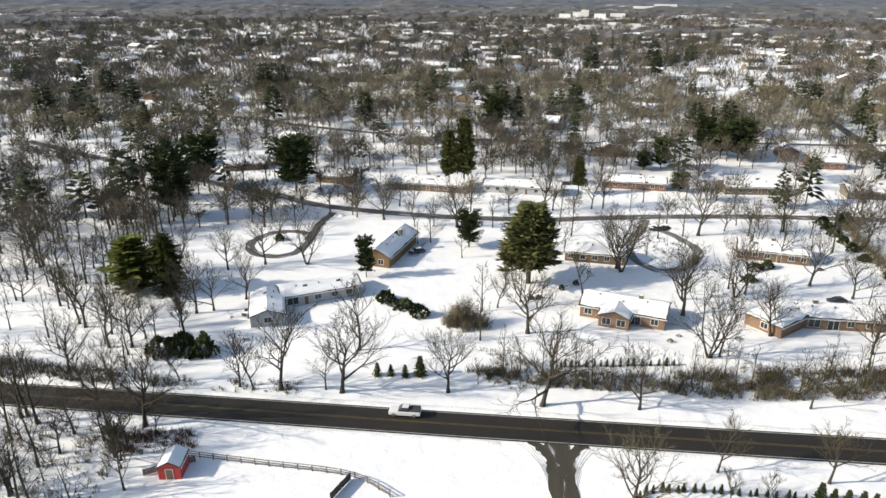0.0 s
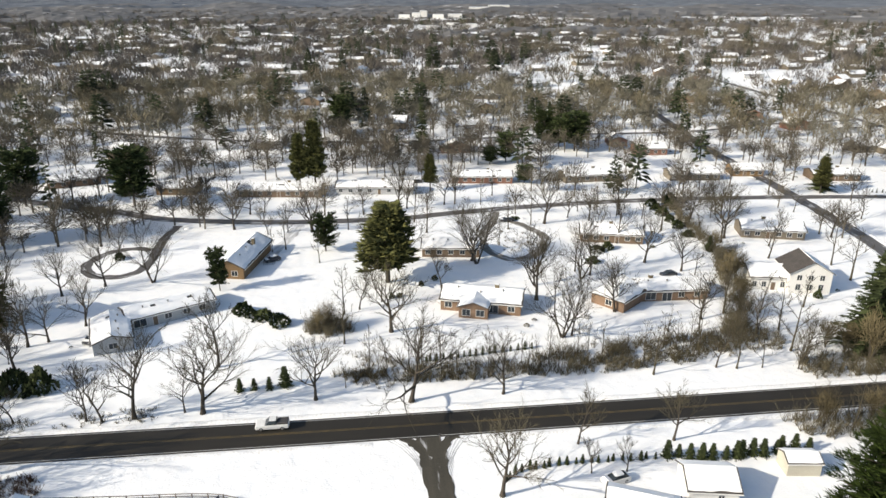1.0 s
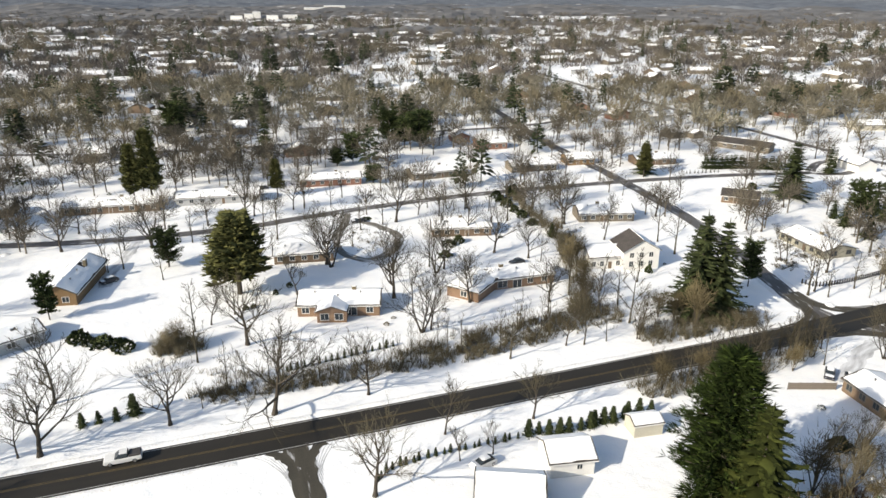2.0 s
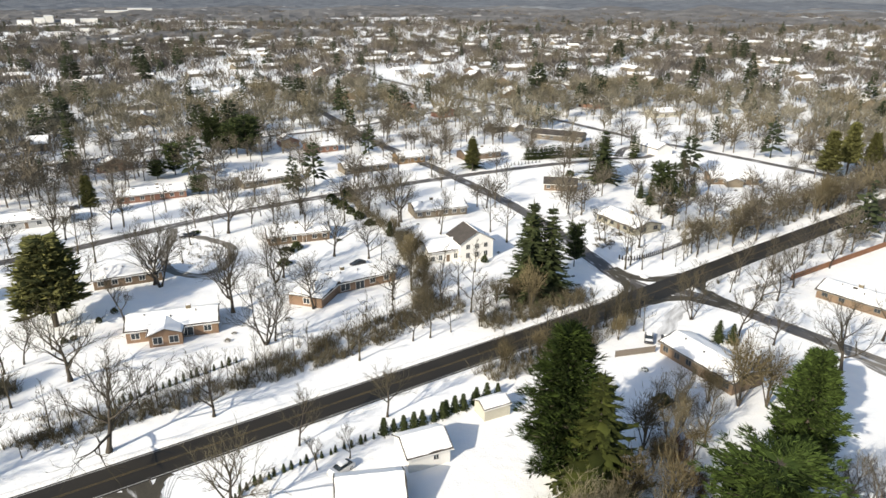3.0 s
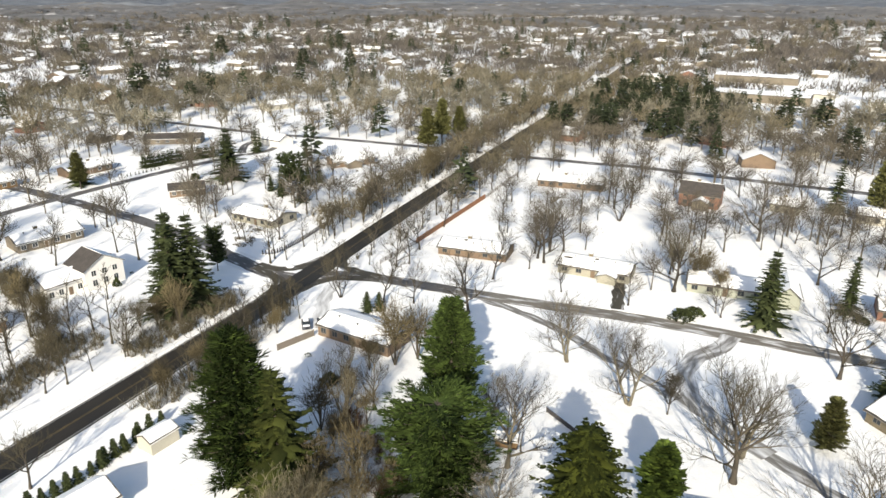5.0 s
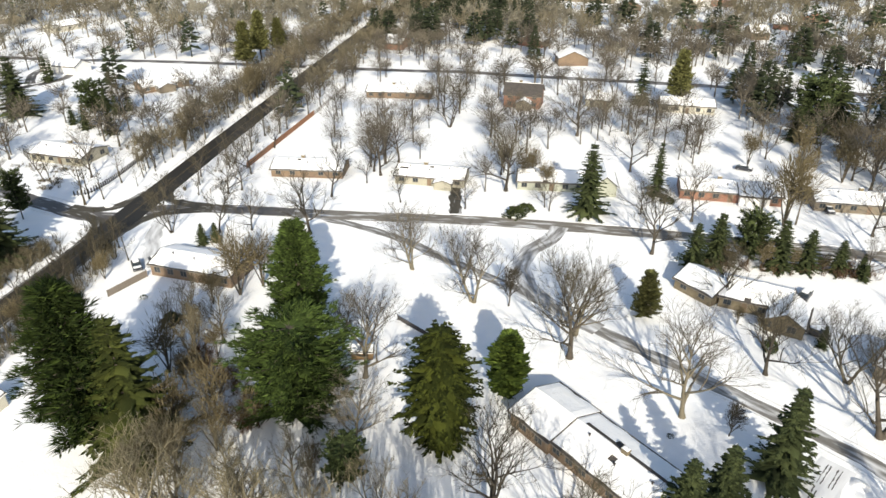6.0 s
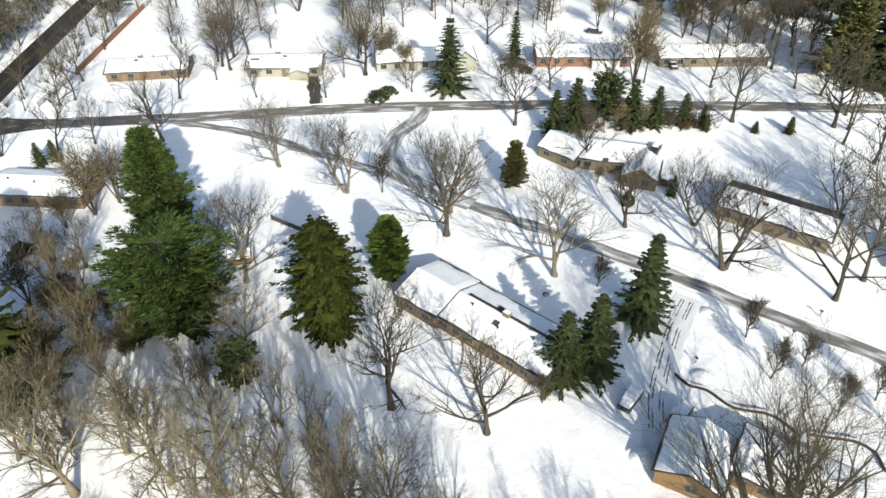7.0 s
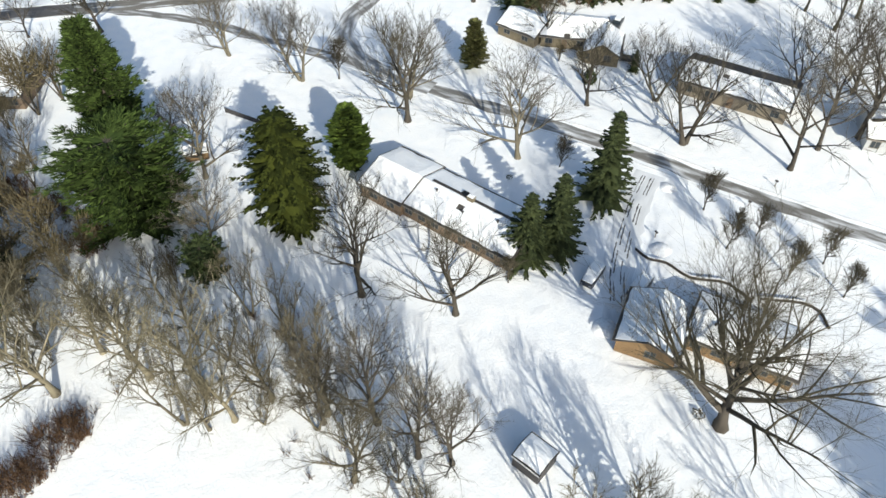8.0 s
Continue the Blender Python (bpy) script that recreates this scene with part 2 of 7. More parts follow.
class Shape:
    """Collects boxes, prisms and tubes into one mesh."""

    def __init__(self):
        self.v, self.f = [], []

    def add(self, verts, faces):
        k = len(self.v)
        self.v += [tuple(p) for p in verts]
        self.f += [tuple(i + k for i in f) for f in faces]
        return self

    def box(self, x0, y0, z0, x1, y1, z1, bevel=0.0):
        if bevel <= 0:
            self.add([(x, y, z) for z in (z0, z1) for x, y in ((x0, y0), (x1, y0), (x1, y1), (x0, y1))],
                     [(3, 2, 1, 0), (4, 5, 6, 7), (0, 1, 5, 4), (1, 2, 6, 5), (2, 3, 7, 6), (3, 0, 4, 7)])
        else:
            b = bevel
            ring = lambda i, z: [(x0 + i, y0 + i, z), (x1 - i, y0 + i, z), (x1 - i, y1 - i, z), (x0 + i, y1 - i, z)]
            self.add(ring(b, z0) + ring(0, z0 + b) + ring(0, z1 - b) + ring(b, z1),
                     [(3, 2, 1, 0), (12, 13, 14, 15)] + [(4 * k + i, 4 * k + (i + 1) % 4, 4 * k + 4 + (i + 1) % 4, 4 * k + 4 + i) for k in range(3) for i in range(4)])
        return self

    def tube(self, pts, radii, n=6, cap=True):
        k = len(self.v)
        for i, (p, r) in enumerate(zip(pts, radii)):
            d = (Vector(pts[min(i + 1, len(pts) - 1)]) - Vector(pts[max(i - 1, 0)])).normalized()
            a = d.orthogonal().normalized()
            b = d.cross(a)
            for j in range(n):
                t = 2 * math.pi * j / n
                self.v.append(tuple(Vector(p) + (a * math.cos(t) + b * math.sin(t)) * r))
        for i in range(len(pts) - 1):
            for j in range(n):
                self.f.append((k + i * n + j, k + i * n + (j + 1) % n, k + (i + 1) * n + (j + 1) % n, k + (i + 1) * n + j))
        if cap:
            self.f.append(tuple(k + j for j in reversed(range(n))))
            self.f.append(tuple(k + (len(pts) - 1) * n + j for j in range(n)))
        return self

    def mesh(self, name, mat, smooth=False):
        return mesh_of(name, self.v, self.f, mat, smooth)


def smooth_line(pts, step=3.0):
    """Catmull-Rom through the plan points, resampled."""
    p = [np.array(q, float) for q in pts]
    p = [2 * p[0] - p[1], *p, 2 * p[-1] - p[-2]]
    out = []
    for a, b, c, d in zip(p, p[1:], p[2:], p[3:]):
        k = max(2, int(np.hypot(*(c - b)) / step))
        for i in range(k):
            t = i / k
            out.append(0.5 * (2 * b + (c - a) * t + (2 * a - 5 * b + 4 * c - d) * t**2 + (3 * b - a - 3 * c + d) * t**3))
    return np.array(out + [p[-2]])


def normals(line):
    d = np.gradient(line, axis=0)
    d /= np.hypot(d[:, 0], d[:, 1])[:, None]
    return np.stack([-d[:, 1], d[:, 0]], 1)


def ribbon(name, pts, width, z, mat, label, category="road", offset=0.0, ragged=0.0, step=3.0, seed=1, dash=None):
    """A strip along a plan line, with UVs in metres. Its sides drop to the ground, so that it has thickness."""
    line = smooth_line(pts, step)
    nrm = normals(line)
    rnd = random.Random(seed)
    along = np.r_[0, np.cumsum(np.hypot(*np.diff(line, axis=0).T))]
    v, f, uv = [], [], []
    cross = (-0.5, -0.25, 0.0, 0.25, 0.5)
    for i, (p, q) in enumerate(zip(line, nrm)):
        wl, wr = rnd.uniform(-ragged, ragged), rnd.uniform(-ragged, ragged)
        for c in cross:
            s = offset + c * width + (wl if c == -0.5 else wr if c == 0.5 else 0)
            v.append((p[0] + q[0] * s, p[1] + q[1] * s, z))
            uv.append((s, along[i]))
        for c in (-0.5, 0.5):
            s = offset + c * (width + 0.06) + (wl if c < 0 else wr)
            v.append((p[0] + q[0] * s, p[1] + q[1] * s, -0.05))
            uv.append((s, along[i]))
    for i in range(len(line) - 1):
        if dash and (along[i] % dash[0]) > dash[1]:
            continue
        a, b = 7 * i, 7 * i + 7
        for j in range(4):
            f.append((a + j + 1, a + j, b + j, b + j + 1))
        f += [(a, a + 5, b + 5, b), (a + 6, a + 4, b + 4, b + 6)]
    me = mesh_of(name, v, f, mat)
    layer = me.uv_layers.new(name="uv")
    idx = [0] * len(me.loops)
    me.loops.foreach_get("vertex_index", idx)
    layer.data.foreach_set("uv", np.array([uv[i] for i in idx], np.float32).ravel())
    return tagged(new(name, me), label, category, kind="structure")


def bank(name, pts, offset, width, height, mat, label, seed, skip=()):
    """A ploughed ridge of snow beside a road: lumpy, with gaps where drives meet it."""
    line = smooth_line(pts, 1.6)
    nrm = normals(line)
    v, f = [], []
    prof = ((-0.5, 0.0), (-0.3, 0.55), (-0.05, 1.0), (0.22, 0.7), (0.5, 0.0))
    ok = []
    for i, (p, q) in enumerate(zip(line, nrm)):
        gap = any(math.hypot(p[0] + q[0] * offset - x, p[1] + q[1] * offset - y) < r for x, y, r in skip)
        ok.append(not gap)
        lump = 0.55 + 0.9 * noise.noise((p[0] * 0.35, p[1] * 0.35, seed)) + 0.35 * noise.noise((p[0] * 1.3, p[1] * 1.3, seed))
        for c, h in prof:
            s = offset + (c + 0.12 * noise.noise((p[0] * 0.8, p[1] * 0.8, seed + c * 5))) * width
            v.append((p[0] + q[0] * s, p[1] + q[1] * s, max(-0.03, height * h * max(0.15, lump)) if h else -0.04))
    for i in range(len(line) - 1):
        if ok[i] and ok[i + 1]:
            for j in range(4):
                a, b = 5 * i + j, 5 * i + 5 + j
                f.append((a + 1, a, b, b + 1))
    return tagged(new(name, mesh_of(name, v, f, mat, True)), label, "snow bank", kind="structure")


# ---- ground and roads ----
def ground_sheet():
    """One snow-covered sheet out to the horizon, finer near the place."""
    rings = [0, 60, 120, 200, 300, 450, 700, 1100, 1800, 3000, 4900]
    k = 48
    v, f = [(60.0, 60.0, 0.0)], []
    for r in rings[1:]:
        v += [(60 + r * math.cos(2 * math.pi * i / k), 60 + r * math.sin(2 * math.pi * i / k), 0.0) for i in range(k)]
    f += [(0, 1 + i, 1 + (i + 1) % k) for i in range(k)]
    for j in range(len(rings) - 2):
        a, b = 1 + j * k, 1 + (j + 1) * k
        f += [(a + i, b + i, b + (i + 1) % k, a + (i + 1) % k) for i in range(k)]
    return tagged(new("ground", mesh_of("ground", v, f, SNOW)), "snow-covered flat ground reaching to the horizon", "ground", kind="structure")


ground_sheet()
MAIN = [(-1200, 95), (-600, 93), (-250, 91.5), (-80, 91.4), (0, 90.8), (60, 90.8), (115, 91.2), (150, 92.6), (200, 95.2), (300, 99.5), (480, 107), (713, 118), (1300, 141), (2400, 177)]
NORTH = [(139.5, 92.5), (138.5, 103), (143.5, 120), (154.5, 162), (161, 217), (166, 288), (174, 344), (190, 450), (215, 600)]
SOUTH = [(142.5, 93), (147, 80), (148.6, 66), (149.6, 50), (151.2, 30), (153.3, 8), (153.8, -11), (153.7, -37), (152.4, -68), (149.0, -114), (143, -180), (135, -260)]
CUT = [(149.4, 51), (147.8, 45.5), (145.3, 37), (140.8, 25.5), (135, 16.3), (130.6, 8.4), (125.3, 0.4)]
FORK = [(125.3, 0.4), (121.7, -5.8), (111.5, -20.0), (101.3, -35.6), (92.0, -48.6), (81.8, -61.2), (71.8, -74.6), (60, -92), (45, -118), (25, -150)]
LOOP = [(153.5, -9.5), (147.5, -8.0), (141, -4.0), (134.5, -2.4), (129.0, -3.2), (123, -6.0), (118, -11), (113, -18)]
SECOND = [(-230, 300), (-160, 262), (-103, 233.5), (-77, 222), (-56, 211), (-19, 204), (17, 203.8), (36, 207.5), (66, 212), (104, 214.5), (155, 212.6), (204, 207.4), (226, 202.5), (242, 199.5)]
EASTST = [(300, 700), (290, 480), (287, 371), (285, 322), (283, 268), (282, 221), (286, 190), (289, 150), (290.5, 99), (292, 58), (294, 36), (292, 0), (290, -60), (287, -150)]
THIRD = [(-260, 420), (-150, 372), (-70, 338), (20, 322), (100, 330), (171, 330), (230, 345), (286, 352)]
ribbon("road_main", MAIN, 7.3, 0.05, ASPHALT, "wet black two-lane asphalt road between snowy verges", step=8.0)
ribbon("road_north", NORTH, 5.0, 0.04, STREET, "dark asphalt side road with snow along both edges", ragged=0.2)
ribbon("road_south", SOUTH, 4.8, 0.04, LANE, "grey salted side road through snowy lawns", ragged=0.15)
ribbon("road_fork", FORK, 3.0, 0.036, FORKLANE, "narrow grey lane with packed snow in its wheel tracks", ragged=0.38)
ribbon("road_cut", CUT, 2.5, 0.0345, FORKLANE, "narrow grey lane cutting across a snowy lawn", ragged=0.3, step=2.0, seed=3)
ribbon("road_loop", LOOP, 4.0, 0.045, LOOPSNOW, "curved lane of rutted packed snow", ragged=0.25)
ribbon("road_turning", [(238, 199.6), (246, 195.5), (254, 194), (263, 197.5), (268.5, 204.5), (266, 212), (257, 211), (249, 206), (243, 201)], 3.6, 0.038, STREET, "ploughed turning circle at a street's end", ragged=0.2, step=2.0)
ribbon("road_second", SECOND, 4.4, 0.042, STREET, "narrow dark residential street between snowy lawns", ragged=0.12)
ribbon("road_east", EASTST, 4.6, 0.038, STREET, "narrow dark cross street with snowy edges", ragged=0.12)
ribbon("road_third", THIRD, 4.2, 0.034, STREET, "narrow dark street among distant houses", ragged=0.12)
for off in (-0.15, 0.15):
    ribbon("yellow_line", MAIN[2:8] + [(200, 95.2), (300, 99.5), (480, 107)], 0.1, 0.056, YELLOW, "worn yellow centre line painted on the road", "road marking", offset=off, step=8.0)
for off in (-3.25, 3.25):
    ribbon("edge_line", MAIN[2:7] + [(128, 91.6)], 0.13, 0.056, WHITE_LINE, "worn white edge line painted on the road", "road marking", offset=off, step=8.0)
for k, pts in enumerate(([(126, 89.6), (138, 88.0), (144.2, 83.0), (147.2, 74)], [(165, 92.8), (154, 90.0), (149.8, 84.5), (148.6, 75)], [(124, 93.5), (134, 95.6), (137.6, 100.5), (140.2, 108)], [(154, 95.2), (145.5, 97.4), (141.8, 102.0), (142.0, 109)])):
    ribbon("junction_apron", pts, 3.2, 0.0435 + 0.001 * k, SLUSHDARK, "dark asphalt flare where a side road meets the main road", ragged=0.15, step=1.5, seed=40 + k)
ribbon("road_south_mouth", [(143.5, 90), (147, 80), (148.6, 66), (149.4, 54)], 4.6, 0.0425, STREET, "dark wet stretch of the side road near the junction", ragged=0.2, step=2.0, seed=45)
MOUTHS = [(16.8, 86, 9), (140, 97, 12), (146, 87, 13), (138, 92, 10)]
for k, off in enumerate((-4.5, 4.5)):
    bank("snow_bank", MAIN[2:9], off, 1.7, 0.45, BANK_SNOW, "dirty ploughed snow bank along the main road", 3 + k, MOUTHS)
    bank("snow_bank", MAIN[8:11], off, 1.7, 0.45, BANK_SNOW, "dirty ploughed snow bank along the main road", 13 + k, MOUTHS)
    bank("snow_bank", NORTH[1:7], off * 0.76, 1.2, 0.3, BANK_SNOW, "low ploughed snow bank beside the side road", 5 + k, MOUTHS + [(161, 212, 9)])
    bank("snow_bank", SOUTH[1:11], off * 0.66, 0.9, 0.2, BANK_SNOW, "low snow ridge beside the grey side road", 7 + k, MOUTHS + [(148, 38, 9), (153, -9, 7)])
    bank("snow_bank", FORK[2:], off * 0.5, 0.7, 0.14, BANK_SNOW, "low snow ridge beside the narrow lane", 9 + k, [(115, -14, 7)])
    bank("snow_bank", SECOND, off * 0.62, 0.9, 0.2, BANK_SNOW, "low snow ridge along the residential street", 11 + k, [(161, 212, 9)])


# ---- trees ----
class Tris:
    def __init__(self):
        self.v, self.f = [], []

    def limb(self, pts, radii, n):
        """A tapering tube that ends in a point."""
        k = len(self.v)
        m = len(pts) - 1
        for i in range(m):
            d = (pts[i + 1] - pts[i]).normalized()
            a = d.orthogonal().normalized()
            b = d.cross(a)
            for j in range(n):
                t = 6.2832 * j / n
                self.v.append(pts[i] + (a * math.cos(t) + b * math.sin(t)) * radii[i])
        self.v.append(pts[m])
        for i in range(m - 1):
            for j in range(n):
                p, q, r, s = k + i * n + j, k + i * n + (j + 1) % n, k + (i + 1) * n + (j + 1) % n, k + (i + 1) * n + j
                self.f += [(p, q, r), (p, r, s)]
        tip = k + m * n
        for j in range(n):
            self.f.append((k + (m - 1) * n + j, k + (m - 1) * n + (j + 1) % n, tip))

    def spike(self, p, d, length, r):
        """A thin three-sided cone."""
        k = len(self.v)
        a = d.orthogonal().normalized() * r
        b = d.cross(a)
        self.v += [p + a, p - 0.5 * a + 0.87 * b, p - 0.5 * a - 0.87 * b, p + d * length]
        self.f += [(k, k + 1, k + 3), (k + 1, k + 2, k + 3), (k + 2, k, k + 3)]

    def sliver(self, p, d, length, r):
        """A keeled, pointed twig of two faces."""
        k = len(self.v)
        a = d.orthogonal().normalized()
        b = d.cross(a)
        self.v += [p + a * r, p + b * r, p - a * r, p + d * length]
        self.f += [(k, k + 1, k + 3), (k + 1, k + 2, k + 3)]

    def blade(self, p, d, side, length, w, lift=0.3):
        """A needle spray: a keeled, pointed leaf shape with depth."""
        k = len(self.v)
        up = d.cross(side).normalized()
        mid = p + d * length * 0.45
        self.v += [p, mid + side * w, mid - side * w, p + d * length, mid + up * w * lift]
        self.f += [(k, k + 1, k + 4), (k + 1, k + 3, k + 4), (k + 3, k + 2, k + 4), (k + 2, k, k + 4)]

    def arrays(self):
        return np.array(self.v, np.float32), np.array(self.f, np.int32)


def wander(rnd, p, d, length, n, bend, rise):
    pts = [p.copy()]
    for _ in range(n):
        d = (d + Vector((rnd.uniform(-bend, bend), rnd.uniform(-bend, bend), rnd.uniform(-bend, bend) + rise))).normalized()
        p = p + d * (length / n)
        pts.append(p.copy())
    return pts


def off_axis(rnd, d, angle):
    a = d.orthogonal().normalized()
    a.rotate(Matrix.Rotation(rnd.uniform(0, 6.283), 3, d))
    return (d * math.cos(angle) + a * math.sin(angle)).normalized()


def bare_tree(seed, bole=0.28, spread=0.75, limbs=8, subs=6, twigs=6, fine=3, r0=0.025, stems=1, lean=0.05, tw=0.0026, up=1.0, plain=False, reach=1.0):
    """A leafless tree one unit high: trunk and limbs, and the crown of branches and twigs."""
    rnd = random.Random(seed)
    wood, crown = Tris(), Tris()
    for s in range(stems):
        d = Vector((rnd.uniform(-lean, lean), rnd.uniform(-lean, lean), 1)).normalized()
        base = Vector((0, 0, -0.012))
        if stems > 1:
            t = 6.283 * s / stems + rnd.uniform(-0.4, 0.4)
            d = Vector((0.32 * math.cos(t), 0.32 * math.sin(t), 1)).normalized()
            base = Vector((0.015 * math.cos(t), 0.015 * math.sin(t), -0.012))
        trunk = wander(rnd, base, d, 0.93, 9, 0.07, 0.03)
        rr = r0 / stems**0.4
        radii = [rr * (1.45 if i == 0 else 1.0) * (1 - i / 9.6) ** 0.85 for i in range(10)]
        wood.limb(trunk, radii, 7)
        for i in range(limbs):
            u = bole + (0.93 - bole) * (i + rnd.uniform(0, 0.8)) / limbs
            x = u * 9
            p = trunk[int(x)].lerp(trunk[min(9, int(x) + 1)], x % 1)
            ang = rnd.uniform(0.6, 1.1) * (0.65 + 0.5 * spread) * up
            ld = off_axis(rnd, Vector((0, 0, 1)), ang)
            t = 2.4 * i + rnd.uniform(-0.5, 0.5)
            ld = Vector((math.sin(ang) * math.cos(t), math.sin(ang) * math.sin(t), math.cos(ang)))
            ln = spread * (0.62 - 0.42 * (u - bole) / (1 - bole)) * rnd.uniform(0.75, 1.15)
            lr = radii[int(x)] * rnd.uniform(0.42, 0.62)
            limb = wander(rnd, p, ld, ln, 5, 0.17, 0.09)
            wood.limb(limb, [lr * (1 - k / 5.4) for k in range(6)], 5)
            for j in range(subs):
                w = (0.25 + 0.75 * (j + rnd.random()) / subs) * 4.95
                q = limb[int(w)].lerp(limb[int(w) + 1], w % 1)
                ax = (limb[int(w) + 1] - limb[int(w)]).normalized()
                sd = off_axis(rnd, ax, rnd.uniform(0.45, 0.95))
                sd.z = abs(sd.z) * 0.7 + 0.12
                sl = ln * rnd.uniform(0.3, 0.55) * reach
                sub = wander(rnd, q, sd.normalized(), sl, 3, 0.2, 0.1)
                sr = max(tw * 1.15, lr * (1 - w / 6) * 0.5)
                crown.limb(sub, [sr, sr * 0.75, sr * 0.5, 0], 4)
                for k in range(twigs):
                    y = (0.15 + 0.83 * (k + rnd.random()) / twigs) * 2.98
                    o = sub[int(y)].lerp(sub[int(y) + 1], y % 1)
                    td = off_axis(rnd, (sub[int(y) + 1] - sub[int(y)]).normalized(), rnd.uniform(0.35, 0.9))
                    tl = sl * rnd.uniform(0.3, 0.6)
                    tp = wander(rnd, o, td, tl, 2, 0.25, 0.12)
                    if plain:
                        tp[1] = tp[0].lerp(tp[2], 0.5)
                        crown.spike(o, (tp[2] - o).normalized(), tl, tw * 1.1)
                    else:
                        crown.limb(tp, [tw, tw * 0.75, 0], 3)
                    for _ in range(fine):
                        g = tp[0].lerp(tp[2], rnd.uniform(0.25, 0.95))
                        (crown.sliver if plain else crown.spike)(g, off_axis(rnd, td, rnd.uniform(0.3, 0.9)), tl * rnd.uniform(0.35, 0.8), tw * 0.8)
    return wood, crown


def grown_tree(seed, limbs=9, subs=6, twigs=5, tips=4, bole=0.2, spread=0.55, up=1.0, r0=0.02, tw=0.0012, lean=0.06, stems=1, curl=0.13, rise=0.07, wide=1.25):
    """A leafless tree one unit high whose limbs sweep out and fork again and again into fine tips."""
    rnd = random.Random(seed)
    wood, crown = Tris(), Tris()

    def at(path, u):
        x = min(u, 0.999) * (len(path) - 1)
        k = int(x)
        return path[k].lerp(path[k + 1], x - k), (path[k + 1] - path[k]).normalized()

    for s in range(stems):
        base, d = Vector((0, 0, -0.012)), Vector((rnd.uniform(-lean, lean), rnd.uniform(-lean, lean), 1)).normalized()
        if stems > 1:
            t = 6.283 * s / stems + rnd.uniform(-0.5, 0.5)
            d = Vector((0.34 * math.cos(t), 0.34 * math.sin(t), 1)).normalized()
            base = Vector((0.012 * math.cos(t), 0.012 * math.sin(t), -0.012))
        trunk = wander(rnd, base, d, 0.86, 9, 0.09, 0.03)
        rr = r0 / stems**0.35
        radii = [rr * (1.5 if i == 0 else 1.0) * (1 - i / 9.5) ** 0.8 for i in range(10)]
        wood.limb(trunk, radii, 7)
        n = max(4, limbs // (1 if stems == 1 else 2))
        for i in range(n):
            u = bole + (0.97 - bole) * ((i + rnd.uniform(0, 0.7)) / n) ** 0.85
            p, ax = at(trunk, u)
            h = (u - bole) / (1 - bole)
            ang = (1.12 - 0.75 * h) * up * rnd.uniform(0.8, 1.15)
            t = 2.4 * i + 1.1 * s + rnd.uniform(-0.5, 0.5)
            ld = Vector((math.sin(ang) * math.cos(t), math.sin(ang) * math.sin(t), math.cos(ang)))
            ln = spread * (1.0 - 0.45 * h) * rnd.uniform(0.75, 1.15)
            lr = radii[min(9, int(u * 9))] * rnd.uniform(0.55, 0.78) + tw
            limb = wander(rnd, p, ld, ln, 6, curl, rise)
            wood.limb(limb, [lr * (1 - k / 6.6) for k in range(7)], 5)
            for j in range(subs):
                w = 0.25 + 0.75 * (j + rnd.random()) / subs
                q, bx = at(limb, w)
                sl = ln * (0.62 - 0.22 * w) * rnd.uniform(0.75, 1.2)
                sd = off_axis(rnd, bx, rnd.uniform(0.4, 0.85)) + Vector((0, 0, 0.18))
                sub = wander(rnd, q, sd.normalized(), sl, 3, curl * 1.3, rise)
                sr = max(tw * 1.5, lr * (1.05 - w) * 0.72)
                crown.limb(sub, [sr, sr * 0.78, sr * 0.55, 0], 4)
                for k in range(twigs):
                    y = 0.2 + 0.8 * (k + rnd.random()) / twigs
                    o, cx = at(sub, y)
                    tl = sl * rnd.uniform(0.35, 0.62)
                    td = (off_axis(rnd, cx, rnd.uniform(0.35, 0.8)) + Vector((0, 0, 0.15))).normalized()
                    tp = wander(rnd, o, td, tl, 2, curl * 1.6, rise)
                    crown.limb(tp, [tw * 1.25, tw, 0], 3)
                    for _ in range(tips):
                        g, gx = at(tp, rnd.uniform(0.2, 0.98))
                        crown.sliver(g, off_axis(rnd, gx, rnd.uniform(0.25, 0.8)), tl * rnd.uniform(0.35, 0.7), tw * 0.85)
    top = max(v.z for v in crown.v)
    for shape in (wood, crown):
        shape.v = [Vector((v.x * wide, v.y * wide, v.z)) / top for v in shape.v]
    return wood, crown


